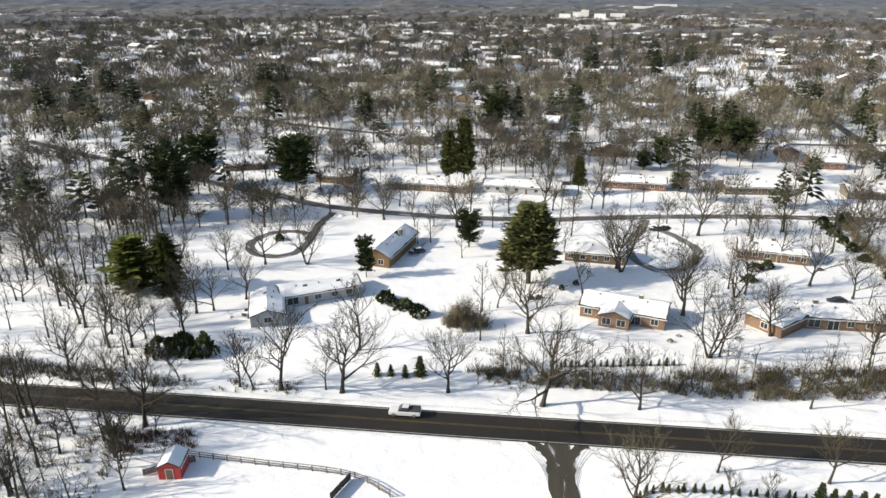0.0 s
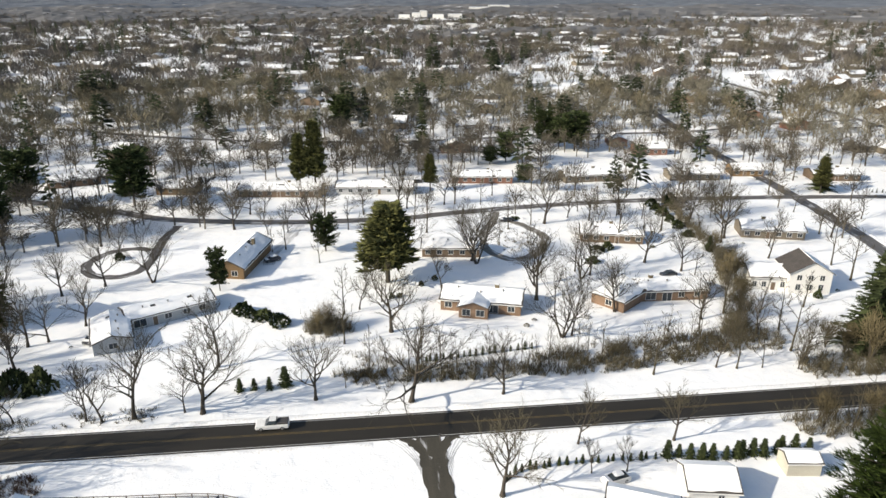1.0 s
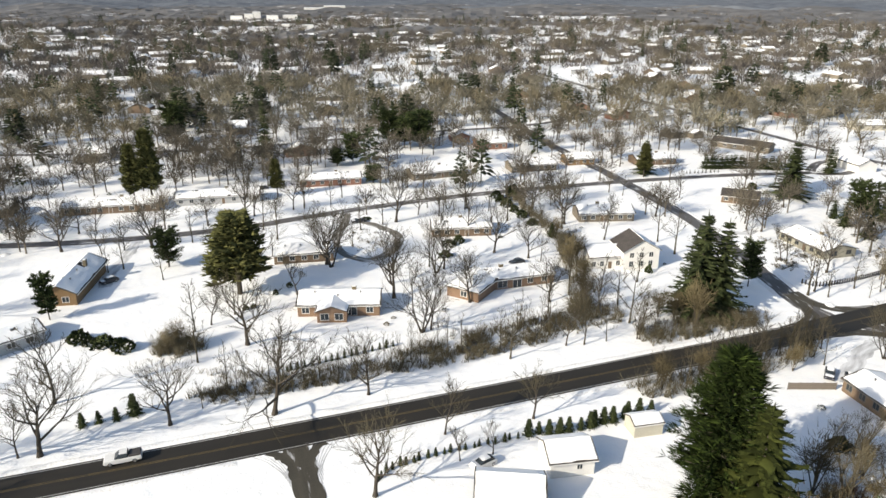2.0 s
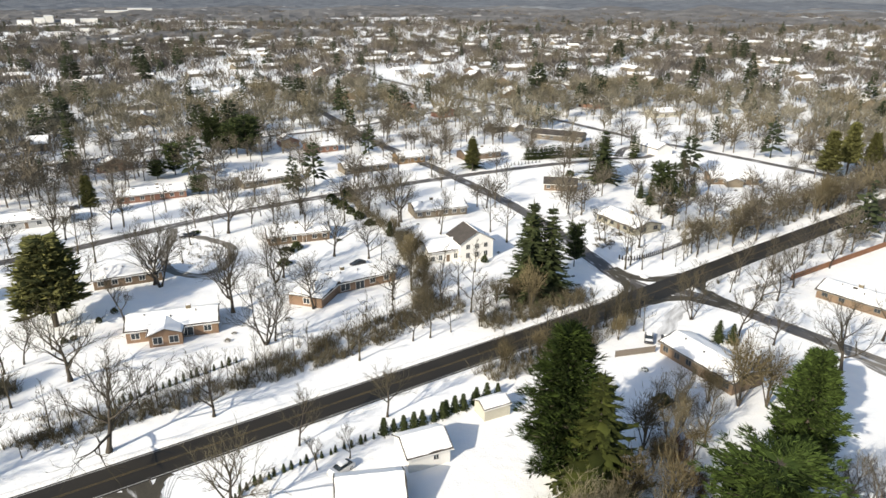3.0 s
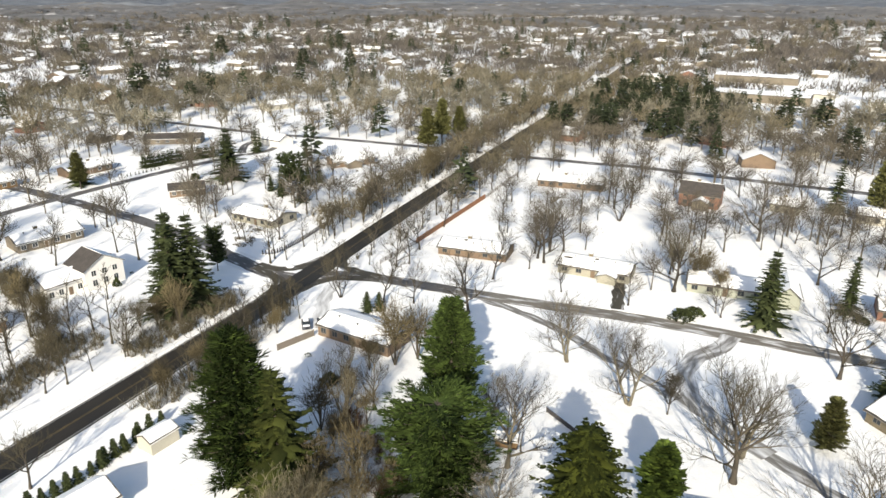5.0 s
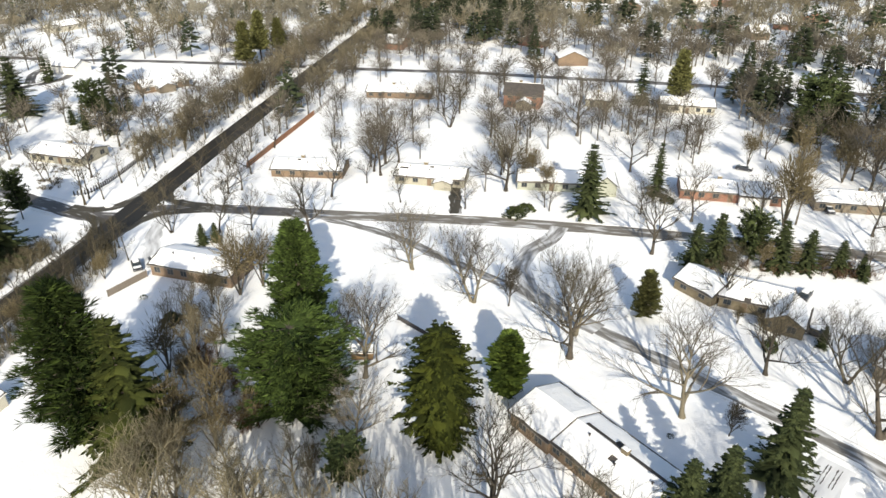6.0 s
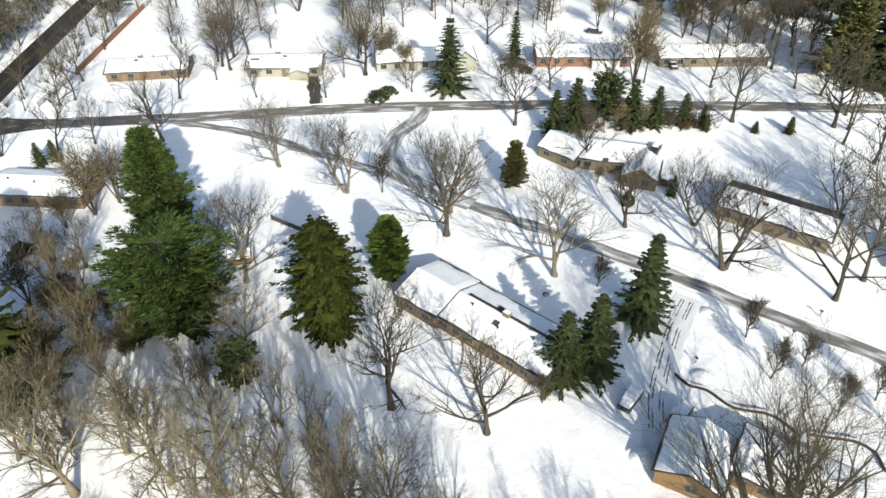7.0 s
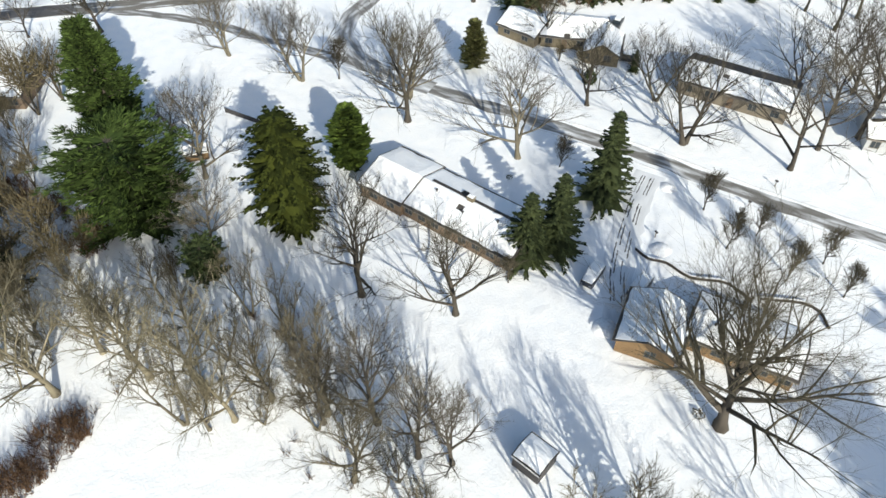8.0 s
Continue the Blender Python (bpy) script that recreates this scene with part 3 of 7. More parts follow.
def far_crown(seed, n=80, r=0.014, wide=0.36, length=0.2, limbs=6):
    """A far leafless tree one unit high: trunk, limbs and a rounded, uneven crown of many short twigs."""
    rnd = random.Random(seed)
    t = Tris()
    t.spike(Vector((0, 0, 0)), Vector((rnd.uniform(-0.05, 0.05), rnd.uniform(-0.05, 0.05), 1)).normalized(), 0.8, 0.022)
    lumps = [(2.4 * i + rnd.uniform(-0.5, 0.5), rnd.uniform(-0.6, 0.9), rnd.uniform(0.5, 1.0)) for i in range(limbs)]
    for i, (a, u, k) in enumerate(lumps):
        w = wide * math.sqrt(1 - u * u * 0.9) * k
        tip = Vector((w * math.cos(a), w * math.sin(a), 0.63 + 0.3 * u))
        p = Vector((0, 0, 0.22 + 0.25 * rnd.random()))
        d = tip - p
        t.spike(p, d.normalized(), d.length, r * 1.3)
        for _ in range(n // limbs):
            q = p.lerp(tip, rnd.uniform(0.45, 1.0)) + Vector((rnd.gauss(0, 0.075), rnd.gauss(0, 0.075), rnd.gauss(0, 0.06)))
            e = (q - Vector((0, 0, 0.42)) + Vector((rnd.gauss(0, 0.12), rnd.gauss(0, 0.12), rnd.gauss(0.06, 0.12)))).normalized()
            t.sliver(q - e * length * 0.4, e, length * rnd.uniform(0.6, 1.2), r * rnd.uniform(0.6, 1.1))
    return t.arrays()


def far_clump(seed, n=40, wide=0.5, r=0.022):
    """A distant leafless crown one unit high: upright twigs fanning out of a few stems, uneven on top."""
    rnd = random.Random(seed)
    t = Tris()
    for _ in range(2):
        t.spike(Vector((rnd.uniform(-0.2, 0.2), rnd.uniform(-0.2, 0.2), 0)), Vector((0, 0, 1)), 0.7, 0.02)
    for i in range(n):
        a, k = rnd.uniform(0, 6.283), math.sqrt(rnd.random())
        x, y = wide * k * math.cos(a), wide * k * math.sin(a)
        top = (1 - 0.55 * k * k) * (0.85 + 0.3 * noise.noise((x * 4, y * 4, seed * 0.7)))
        ln = rnd.uniform(0.2, 0.42)
        d = Vector((x * 0.9 + rnd.gauss(0, 0.22), y * 0.9 + rnd.gauss(0, 0.22), rnd.uniform(0.45, 1.0))).normalized()
        tip = Vector((x, y, 0.25 + (top - 0.25) * rnd.uniform(0.35, 1.0)))
        t.sliver(tip - d * ln, d, ln, r * rnd.uniform(0.7, 1.3))
    return t.arrays()


def spruce(seed, whorls=24, per=9, droop=0.25, width=0.2, sprays=7, low=0.03, bw=0.016, shape=0.9, waist=0.0, ragged=0.12):
    """A conifer one unit high: trunk, and whorls of branches set with needle sprays."""
    rnd = random.Random(seed)
    wood, crown = Tris(), Tris()
    wood.limb([Vector((0, 0, -0.01)), Vector((0, 0, 0.5)), Vector((0, 0, 0.985))], [0.016, 0.009, 0], 6)
    for i in range(whorls):
        u = low + (0.98 - low) * max(0.0, (i + rnd.uniform(-0.3, 0.3)) / whorls) ** 0.92
        u = min(max(u, low), 0.975)
        reach = width * (1 - u) ** shape * rnd.uniform(0.85, 1.1) + 0.008
        if u < waist:
            reach *= 0.4 + 0.6 * u / waist
        for j in range(per):
            t = 6.283 * (j + 0.5 * (i % 2)) / per + rnd.uniform(-0.25, 0.25)
            r = reach * rnd.uniform(0.84 - ragged, 1.0 + ragged)
            d = Vector((math.cos(t), math.sin(t), -droop * rnd.uniform(0.3, 1.3) + 0.3 * u))
            d.normalize()
            side = Vector((-math.sin(t), math.cos(t), 0))
            p0 = Vector((0, 0, u))
            k = max(2, int(sprays * (0.35 + 0.65 * r / width)))
            for s in range(k):
                a = (0.18 + 0.82 * (s + rnd.random() * 0.5) / k)
                q = p0 + d * r * a + Vector((0, 0, 0.05 * r * a * a))
                for sg in (-1, 1):
                    bd = (d + side * sg * rnd.uniform(0.35, 0.9) + Vector((0, 0, rnd.uniform(-0.4, 0.15)))).normalized()
                    crown.blade(q, bd, bd.cross(Vector((0, 0, 1))).normalized(), bw * rnd.uniform(1.8, 3.2) * (0.6 + 0.6 * r / width), bw * rnd.uniform(0.5, 0.9))
            crown.blade(p0, d, side, r * 0.82, r * 0.2, 0.5)
            tip = p0 + d * r
            crown.blade(tip - d * 0.02, d, side, bw * 2.2, bw * 0.6)
    crown.spike(Vector((0, 0, 0.95)), Vector((0, 0, 1)), 0.06, 0.006)
    return wood, crown


def pine(seed, levels=17, per=7, width=0.3, low=0.18, tufts=9, bw=0.02, roundness=0.6, gap=0.12, slim=1.0, cone=0.0, loose=0.6):
    """A broad pine one unit high: level, upturned limbs with plumes of needles and gaps between the tiers."""
    rnd = random.Random(seed)
    wood, crown = Tris(), Tris()
    trunk = wander(rnd, Vector((0, 0, -0.01)), Vector((0, 0, 1)), 0.96, 6, 0.03, 0.03)
    wood.limb(trunk, [0.018 * (1 - i / 6.5) for i in range(7)], 7)
    for i in range(levels):
        u = low + (0.95 - low) * (i + rnd.uniform(-0.2, 0.2)) / levels
        u = max(low, u)
        env = width * math.sin(math.pi * min(1, max(0.06, (1.06 - u) ** roundness * 0.98))) if u > 0.5 else width * rnd.uniform(0.8, 1.0)
        if cone:
            env = width * min(1.0, 1.75 * (1.02 - u) ** cone) * (0.7 + 0.3 * min(1.0, u / 0.3))
        for j in range(per):
            if rnd.random() < gap:
                continue
            t = 6.283 * j / per + 1.3 * i + rnd.uniform(-0.4, 0.4)
            r = env * rnd.uniform(0.65, 1.1)
            d = Vector((math.cos(t), math.sin(t), rnd.uniform(-0.05, 0.28))).normalized()
            p = Vector((trunk[min(6, int(u * 6))].x, trunk[min(6, int(u * 6))].y, u))
            limb = wander(rnd, p, d, r, 3, 0.1, 0.08)
            wood.limb(limb, [0.005, 0.004, 0.003, 0], 4)
            crown.blade(p, d, Vector((-math.sin(t), math.cos(t), 0)), r * 0.8, r * 0.15, 0.6)
            for s in range(tufts):
                a = (0.3 + 0.7 * (s + rnd.random()) / tufts) * 2.98
                q = limb[int(a)].lerp(limb[int(a) + 1], a % 1) + Vector((rnd.gauss(0, 0.018), rnd.gauss(0, 0.018), rnd.gauss(0.006, 0.01)))
                for _ in range(4):
                    bd = (d * 0.9 + Vector((rnd.gauss(0, loose), rnd.gauss(0, loose), rnd.uniform(-0.15, 0.15 + loose)))).normalized()
                    crown.blade(q, bd, bd.orthogonal().normalized(), bw * rnd.uniform(1.5, 2.6) * slim**-0.5, bw * rnd.uniform(0.35, 0.6) * slim, 0.6)
    return wood, crown


def far_conifer(seed, n=40, width=0.24, low=0.08, power=0.75, size=0.16):
    """A far conifer one unit high: bulky, uneven tiers of needle sprays about a trunk."""
    rnd = random.Random(seed)
    t = Tris()
    t.spike(Vector((0, 0, 0)), Vector((0, 0, 1)), 0.95, 0.02)
    for i in range(n):
        u = low + (0.93 - low) * ((i + rnd.random()) / n) ** 1.1
        a = 2.4 * i + rnd.uniform(-0.4, 0.4)
        w = width * (1 - u) ** power * (1 + 0.5 * noise.noise((math.cos(a) * 1.3, math.sin(a) * 1.3, seed + u * 4)))
        d = Vector((math.cos(a), math.sin(a), rnd.uniform(-0.55, 0.1) + 0.5 * u)).normalized()
        side = Vector((-math.sin(a), math.cos(a), rnd.uniform(-0.4, 0.4))).normalized()
        ln = max(size * 0.6, w * 0.75)
        t.blade(Vector((0, 0, u + 0.03)) + d * max(0.0, w - ln) * 0.9, d, side, ln * rnd.uniform(0.85, 1.2), size * rnd.uniform(0.28, 0.5) * (1.15 - 0.6 * u), 0.8)
    return t.arrays()


def tree_kind(built, bark, foliage):
    """The trunk and crown meshes that all trees of one kind share, one unit high."""
    wood, crown = built
    return mesh_tris("trunk", *wood.arrays(), bark), mesh_tris("crown", *crown.arrays(), foliage)


def far_kind(crown):
    """A plain trunk under the bulky crown of a far evergreen."""
    t = Tris()
    t.limb([Vector((0, 0, -0.01)), Vector((0, 0, 0.4)), Vector((0, 0, 0.9))], [0.018, 0.012, 0], 6)
    return mesh_tris("trunk", *t.arrays(), BARK), mesh_tris("crown", *crown, FARGREEN)


def plant(kind, name, x, y, h, label, category, group, w=1.0, turn=None, z=0.0):
    rnd = random.Random(int(x * 13 + y * 7))
    m = Matrix.Translation((x, y, z)) @ Matrix.Rotation(rnd.uniform(0, 6.283) if turn is None else turn, 4, "Z") @ Matrix.Diagonal((h * w, h * w, h, 1))
    e = empty(name, m)
    part("trunk", kind[0], e)
    part("crown", kind[1], e)
    return tagged(e, label, category, group)


OAKS = [tree_kind(grown_tree(11 + s, 11, 6, 5, 4, bole=0.17 + 0.02 * s, spread=0.68, r0=0.024, tw=0.0018, curl=0.19), BARK, TWIG) for s in range(4)]
GIANT = [tree_kind(grown_tree(17, 20, 10, 8, 6, bole=0.2, spread=0.86, up=0.8, r0=0.03, tw=0.0007, curl=0.13, wide=1.5), BARK, TWIG)]
STOUTOAK = [tree_kind(grown_tree(19, 14, 8, 6, 5, bole=0.12, spread=0.74, up=0.85, r0=0.034, tw=0.001, curl=0.16, stems=2), BARK, TWIG)]
FINEOAK = [tree_kind(grown_tree(23 + s, 13, 7, 6, 4, bole=0.16, spread=0.66, up=0.9, r0=0.023, tw=0.00125, curl=0.16), LOTBARK if s == 1 else BARK, GREYTWIG if s == 1 else TWIG) for s in range(3)]
FINESLIM = [tree_kind(grown_tree(27 + s, 12, 7, 6, 5, bole=0.2, spread=0.46, up=0.65, r0=0.021, tw=0.0012, lean=0.14, stems=1 if s else 2, wide=1.0), LOTBARK, LOTTWIG) for s in range(3)]
LOTOAK = [tree_kind(grown_tree(127 + s, 14, 8, 6, 6, bole=0.18, spread=0.6, up=0.75, r0=0.024, tw=0.00105, lean=0.12, wide=1.0), LOTBARK if s != 1 else BARK, LOTTWIG if s != 1 else GREYTWIG) for s in range(3)]
FINEVASE = [tree_kind(grown_tree(37, 18, 7, 6, 5, bole=0.18, spread=0.66, up=0.9, r0=0.027, tw=0.0012, stems=2), LOTBARK, GREYTWIG)]
SLIM = [tree_kind(grown_tree(31 + s, 10, 5, 5, 4, bole=0.22, spread=0.44, up=0.8, r0=0.016, tw=0.0017), BARK, TWIG) for s in range(3)]
VASE = [tree_kind(grown_tree(51 + s, 12, 6, 4, 4, bole=0.15, spread=0.6, up=0.8, r0=0.019, tw=0.0014, stems=3), BARK, TWIG) for s in range(2)]
def dense_brown(seed):
    """A dense twiggy shrub tree one unit high."""
    wood = Tris()
    rnd = random.Random(seed)
    for i in range(4):
        d = Vector((0.25 * math.cos(1.6 * i), 0.25 * math.sin(1.6 * i), 1)).normalized()
        wood.limb(wander(rnd, Vector((0, 0, -0.01)), d, 0.6, 4, 0.1, 0.05), [0.014, 0.011, 0.009, 0.006, 0], 5)
    crown = Tris()
    crown.v, crown.f = far_crown(seed, 800, 0.0058, 0.32, 0.14, 20)
    crown.arrays = lambda: (crown.v, crown.f)
    return wood, crown


BROWNY = [tree_kind(dense_brown(81 + s), BARK, DENSETWIG) for s in range(2)]
MIDS = [tree_kind(grown_tree(91 + s, 10, 6, 5, 4, bole=0.17, spread=0.6, up=0.9, r0=0.019, tw=0.0016), BARK, GREYTWIG) for s in range(4)]
SPRUCES = [tree_kind(spruce(201 + s, whorls=19, per=9, width=0.235, sprays=8, bw=0.0135, droop=0.32), BARK, SPRUCE) for s in range(3)]
OLIVES = [tree_kind(spruce(205, whorls=21, per=10, sprays=16, width=0.24, bw=0.0092, low=0.06, droop=0.3, ragged=0.36), BARK, OLIVE)]
BROWNCEDAR = [tree_kind(spruce(233, whorls=26, per=11, width=0.25, sprays=7, bw=0.024, shape=0.45, droop=-0.9), BARK, OLIVELIT)]
THICKSPRUCE = [tree_kind(spruce(207, whorls=21, per=11, sprays=14, width=0.24, bw=0.013, droop=0.3, ragged=0.3), BARK, SPRUCE)]
PALEOAK = [tree_kind(grown_tree(140, 12, 6, 5, 3, bole=0.26, spread=0.66, up=0.8, r0=0.024, tw=0.0015, curl=0.17), PALEBARK, PALETWIG)]
FINEFAN = [tree_kind(grown_tree(41 + s, 16, 6, 5, 4, bole=0.1, spread=0.5, up=0.65, r0=0.015, tw=0.0015, stems=3), LOTBARK, LOTTWIG) for s in range(2)]
ORNAMENT = [tree_kind(grown_tree(61 + s, 16, 7, 6, 5, bole=0.14, spread=0.5, up=0.6, r0=0.018, tw=0.0027), BARK, TWIG) for s in range(2)]
YEWS = [tree_kind(spruce(221, whorls=32, per=13, width=0.44, sprays=15, bw=0.0145, shape=0.52, droop=0.4, waist=0.5, ragged=0.2), BARK, HEMLOCK)]
CEDARS = [tree_kind(spruce(231 + s, whorls=26, per=11, width=0.27, sprays=7, bw=0.026, shape=0.55, droop=-0.9, waist=0.4), BARK, CEDAR) for s in range(1)]
BRIGHTCEDAR = [tree_kind(spruce(234, whorls=24, per=10, width=0.3, sprays=7, bw=0.026, shape=0.6, droop=-0.5, waist=0.4, ragged=0.25), BARK, YELLOWGREEN)]
PINES = [tree_kind(pine(241 + s, tufts=10, bw=0.03, slim=0.75, gap=0.14), BARK, MIDPINE) for s in range(2)]
BIGPINES = [tree_kind(pine(251, levels=19, per=9, width=0.36, low=0.06, tufts=36, bw=0.0155, slim=0.5, gap=0.05, roundness=0.75, loose=0.4), BARK, PINE), tree_kind(pine(252, levels=24, per=9, width=0.27, low=0.05, tufts=20, bw=0.019, slim=0.52, gap=0.06, cone=1.0, loose=0.42), BARK, PINE)]
OLIVEPINE = [tree_kind(pine(253, levels=19, per=8, width=0.185, low=0.22, tufts=11, bw=0.026, slim=0.7, gap=0.16, cone=1.1), BARK, OLIVELIT)]
CONES = [tree_kind(spruce(261, whorls=10, per=7, width=0.3, sprays=2, bw=0.05, shape=1.15, droop=0.3, low=0.03), BARK, SPRUCE)]
FARPINES = [far_kind(far_conifer(271 + s, 190, 0.36, 0.16, 0.45, 0.12)) for s in range(2)]
FARSPRUCE = [far_kind(far_conifer(281, 190, 0.25, 0.05, 0.8, 0.1))]


# ---- houses ----
def drift(s, corners, seed):
    """A blanket of snow on one roof slope, uneven in depth, ragged at its edges and worn through in a few places."""
    a, b, c, d = (Vector(q) for q in corners)
    nx, ny = max(4, int((b - a).length / 1.1)), 5
    v, f = [], []
    for i in range(nx + 1):
        for j in range(ny + 1):
            u, t = i / nx, j / ny
            p = a.lerp(b, u).lerp(d.lerp(c, u), t)
            if j == 0:
                p = p.lerp(d.lerp(c, u), 0.05 + 0.07 * noise.noise((i * 0.55, seed, 1.0)))
            if i in (0, nx):
                p = p.lerp(b.lerp(c, t) if i == 0 else a.lerp(d, t), 0.012 + 0.012 * noise.noise((j * 0.9, seed, 4.0)))
            rim = i in (0, nx) or j == 0
            top = 0.05 if rim else 0.17 + 0.09 * noise.noise((i * 0.5, j * 0.7, seed))
            v += [(p.x, p.y, p.z + top), (p.x, p.y, p.z - 0.002)]
    at = lambda i, j: 2 * (i * (ny + 1) + j)
    worn = {(i, j) for i in range(nx) for j in range(ny) if noise.noise((i * 0.42, j * 0.5, seed + 9)) > (0.54 if (b - a).length > 11 else 9) and (j > ny - 3 or j == 0)}
    for i in range(nx):
        for j in range(ny):
            if (i, j) in worn:
                continue
            q = [at(i, j), at(i + 1, j), at(i + 1, j + 1), at(i, j + 1)]
            f.append(tuple(q))
            for n0, (ii, jj) in enumerate(((i, j - 1), (i + 1, j), (i, j + 1), (i - 1, j))):
                if (ii, jj) in worn or not (0 <= ii < nx and 0 <= jj < ny):
                    k0, k1 = q[n0], q[(n0 + 1) % 4]
                    f.append((k1, k0, k0 + 1, k1 + 1))
    s.add(v, f)


def gable_body(parent, ox, oy, rel, L, W, h, ridge, pitch, wall, roof_mat, snow, trim=TRIM, over=0.45, chimney=None, bare_side=None, hip=False, strip=False, far=False):
    """Walls, roof, its snow, fascia and chimney for one rectangular body; x along the front, y away from it. ridge 'x' or 'y'."""
    M = Matrix.Translation((ox, oy, 0)) @ Matrix.Rotation(radians(rel), 4, "Z")
    if ridge == "y":
        M = M @ Matrix.Translation((L, 0, 0)) @ Matrix.Rotation(radians(90), 4, "Z")
        L, W = W, L
    rise = math.tan(radians(pitch)) * W / 2
    s = Shape()
    s.box(0, 0, -0.1, L, W, h)
    if not hip:
        for x0, x1 in ((0, 0.2), (L - 0.2, L)):
            s.add([(x0, 0, h), (x0, W, h), (x0, W / 2, h + rise), (x1, 0, h), (x1, W, h), (x1, W / 2, h + rise)],
                  [(0, 1, 2), (3, 5, 4), (0, 2, 5, 3), (1, 4, 5, 2)])
    part("wall", s.mesh("wall", wall), parent, M)
    k = math.tan(radians(pitch))
    e = over

    def slope(lift0, thick, inset, side):
        """One roof slope as a slab."""
        a, b = -e + inset, L + e - inset
        y0, y1 = (-e + inset, W / 2) if side == 0 else (W + e - inset, W / 2)
        z0, z1 = h - e * k + inset * k + lift0, h + rise + lift0
        ax, bx = (a + W / 2 + e, b - W / 2 - e) if hip else (a, b)
        vs = [(a, y0, z0), (b, y0, z0), (bx, y1, z1), (ax, y1, z1)]
        vs += [(x, y, z + thick) for x, y, z in vs]
        return vs, [(3, 2, 1, 0), (4, 5, 6, 7), (0, 1, 5, 4), (1, 2, 6, 5), (2, 3, 7, 6), (3, 0, 4, 7)]

    def hip_end(lift0, thick, inset, end):
        x0 = -e + inset if end == 0 else L + e - inset
        xr = W / 2 if end == 0 else L - W / 2
        z0, z1 = h - e * k + inset * k + lift0, h + rise + lift0
        vs = [(x0, -e + inset, z0), (x0, W + e - inset, z0), (xr, W / 2, z1)]
        vs += [(x, y, z + thick) for x, y, z in vs]
        return vs, [(0, 1, 2), (5, 4, 3), (0, 3, 4, 1), (1, 4, 5, 2), (2, 5, 3, 0)]

    r = Shape()
    for side in (0, 1):
        r.add(*slope(0.02, 0.14, 0.0, side))
    if hip:
        for end in (0, 1):
            r.add(*hip_end(0.02, 0.14, 0.0, end))
    part("roof", r.mesh("roof", roof_mat), parent, M)
    if snow:
        w = Shape()
        seed = ox * 3.1 + L * 7.7 + W * 1.3 + parent.matrix_world.translation.x * 0.7
        for side in (0, 1):
            if side != bare_side:
                drift(w, slope(0.165, 0.0, 0.08, side)[0][:4], seed + side)
        if hip:
            for end in (0, 1):
                w.add(*hip_end(0.165, 0.14, 0.10, end))
        part("snow", w.mesh("snow", ROOF_SNOW), parent, M, "thick white snow on the roof")
    if L > 12 and not far:
        for q in range(3):
            vx, vy = L * (0.2 + 0.27 * q) + 0.4 * math.sin(L + q), W * (0.5 - 0.17 * (1 + 0.4 * math.cos(3 * q + W)))
            vz = h + vy * k + 0.1
            part("vent", Shape().tube([(vx, vy, vz), (vx, vy, vz + 0.55)], [0.1, 0.1], 8).box(vx - 0.17, vy - 0.17, vz + 0.552, vx + 0.17, vy + 0.17, vz + 0.66, 0.03).mesh("vent", SHINGLE), parent, M, "dark roof vent")
    if strip:
        y0, y1 = W / 2 + 0.25, W / 2 + 0.85
        z0, z1 = h + rise - (y0 - W / 2) * k + 0.44, h + rise - (y1 - W / 2) * k + 0.44
        v = [(L * 0.1, y0, z0), (L * 0.9, y0, z0), (L * 0.9, y1, z1), (L * 0.1, y1, z1)]
        part("bare_strip", Shape().add([(x, y, q - 0.35) for x, y, q in v] + v, [(3, 2, 1, 0), (4, 5, 6, 7), (0, 1, 5, 4), (1, 2, 6, 5), (2, 3, 7, 6), (3, 0, 4, 7)]).mesh("bare_strip", SHINGLE), parent, M, "dark bare strip below the ridge")
    z = h - e * k
    for y in () if far else (-e - 0.05, W + e + 0.003):
        part("fascia", Shape().box(-e, y, z - 0.06, L + e, y + 0.047, z + 0.15).mesh("fascia", trim), parent, M)
    if chimney:
        cx, cy = chimney
        c = Shape().box(cx - 0.5, cy - 0.35, h, cx + 0.5, cy + 0.35, h + rise + 0.9).box(cx - 0.58, cy - 0.43, h + rise + 0.9, cx + 0.58, cy + 0.43, h + rise + 1.02)
        ch = part("chimney", c.mesh("chimney", STONE), parent, M)
        part("snow_cap", Shape().box(cx - 0.5, cy - 0.35, h + rise + 1.023, cx + 0.5, cy + 0.35, h + rise + 1.12, 0.03).mesh("snow_cap", ROOF_SNOW), ch)
    return M, L, W


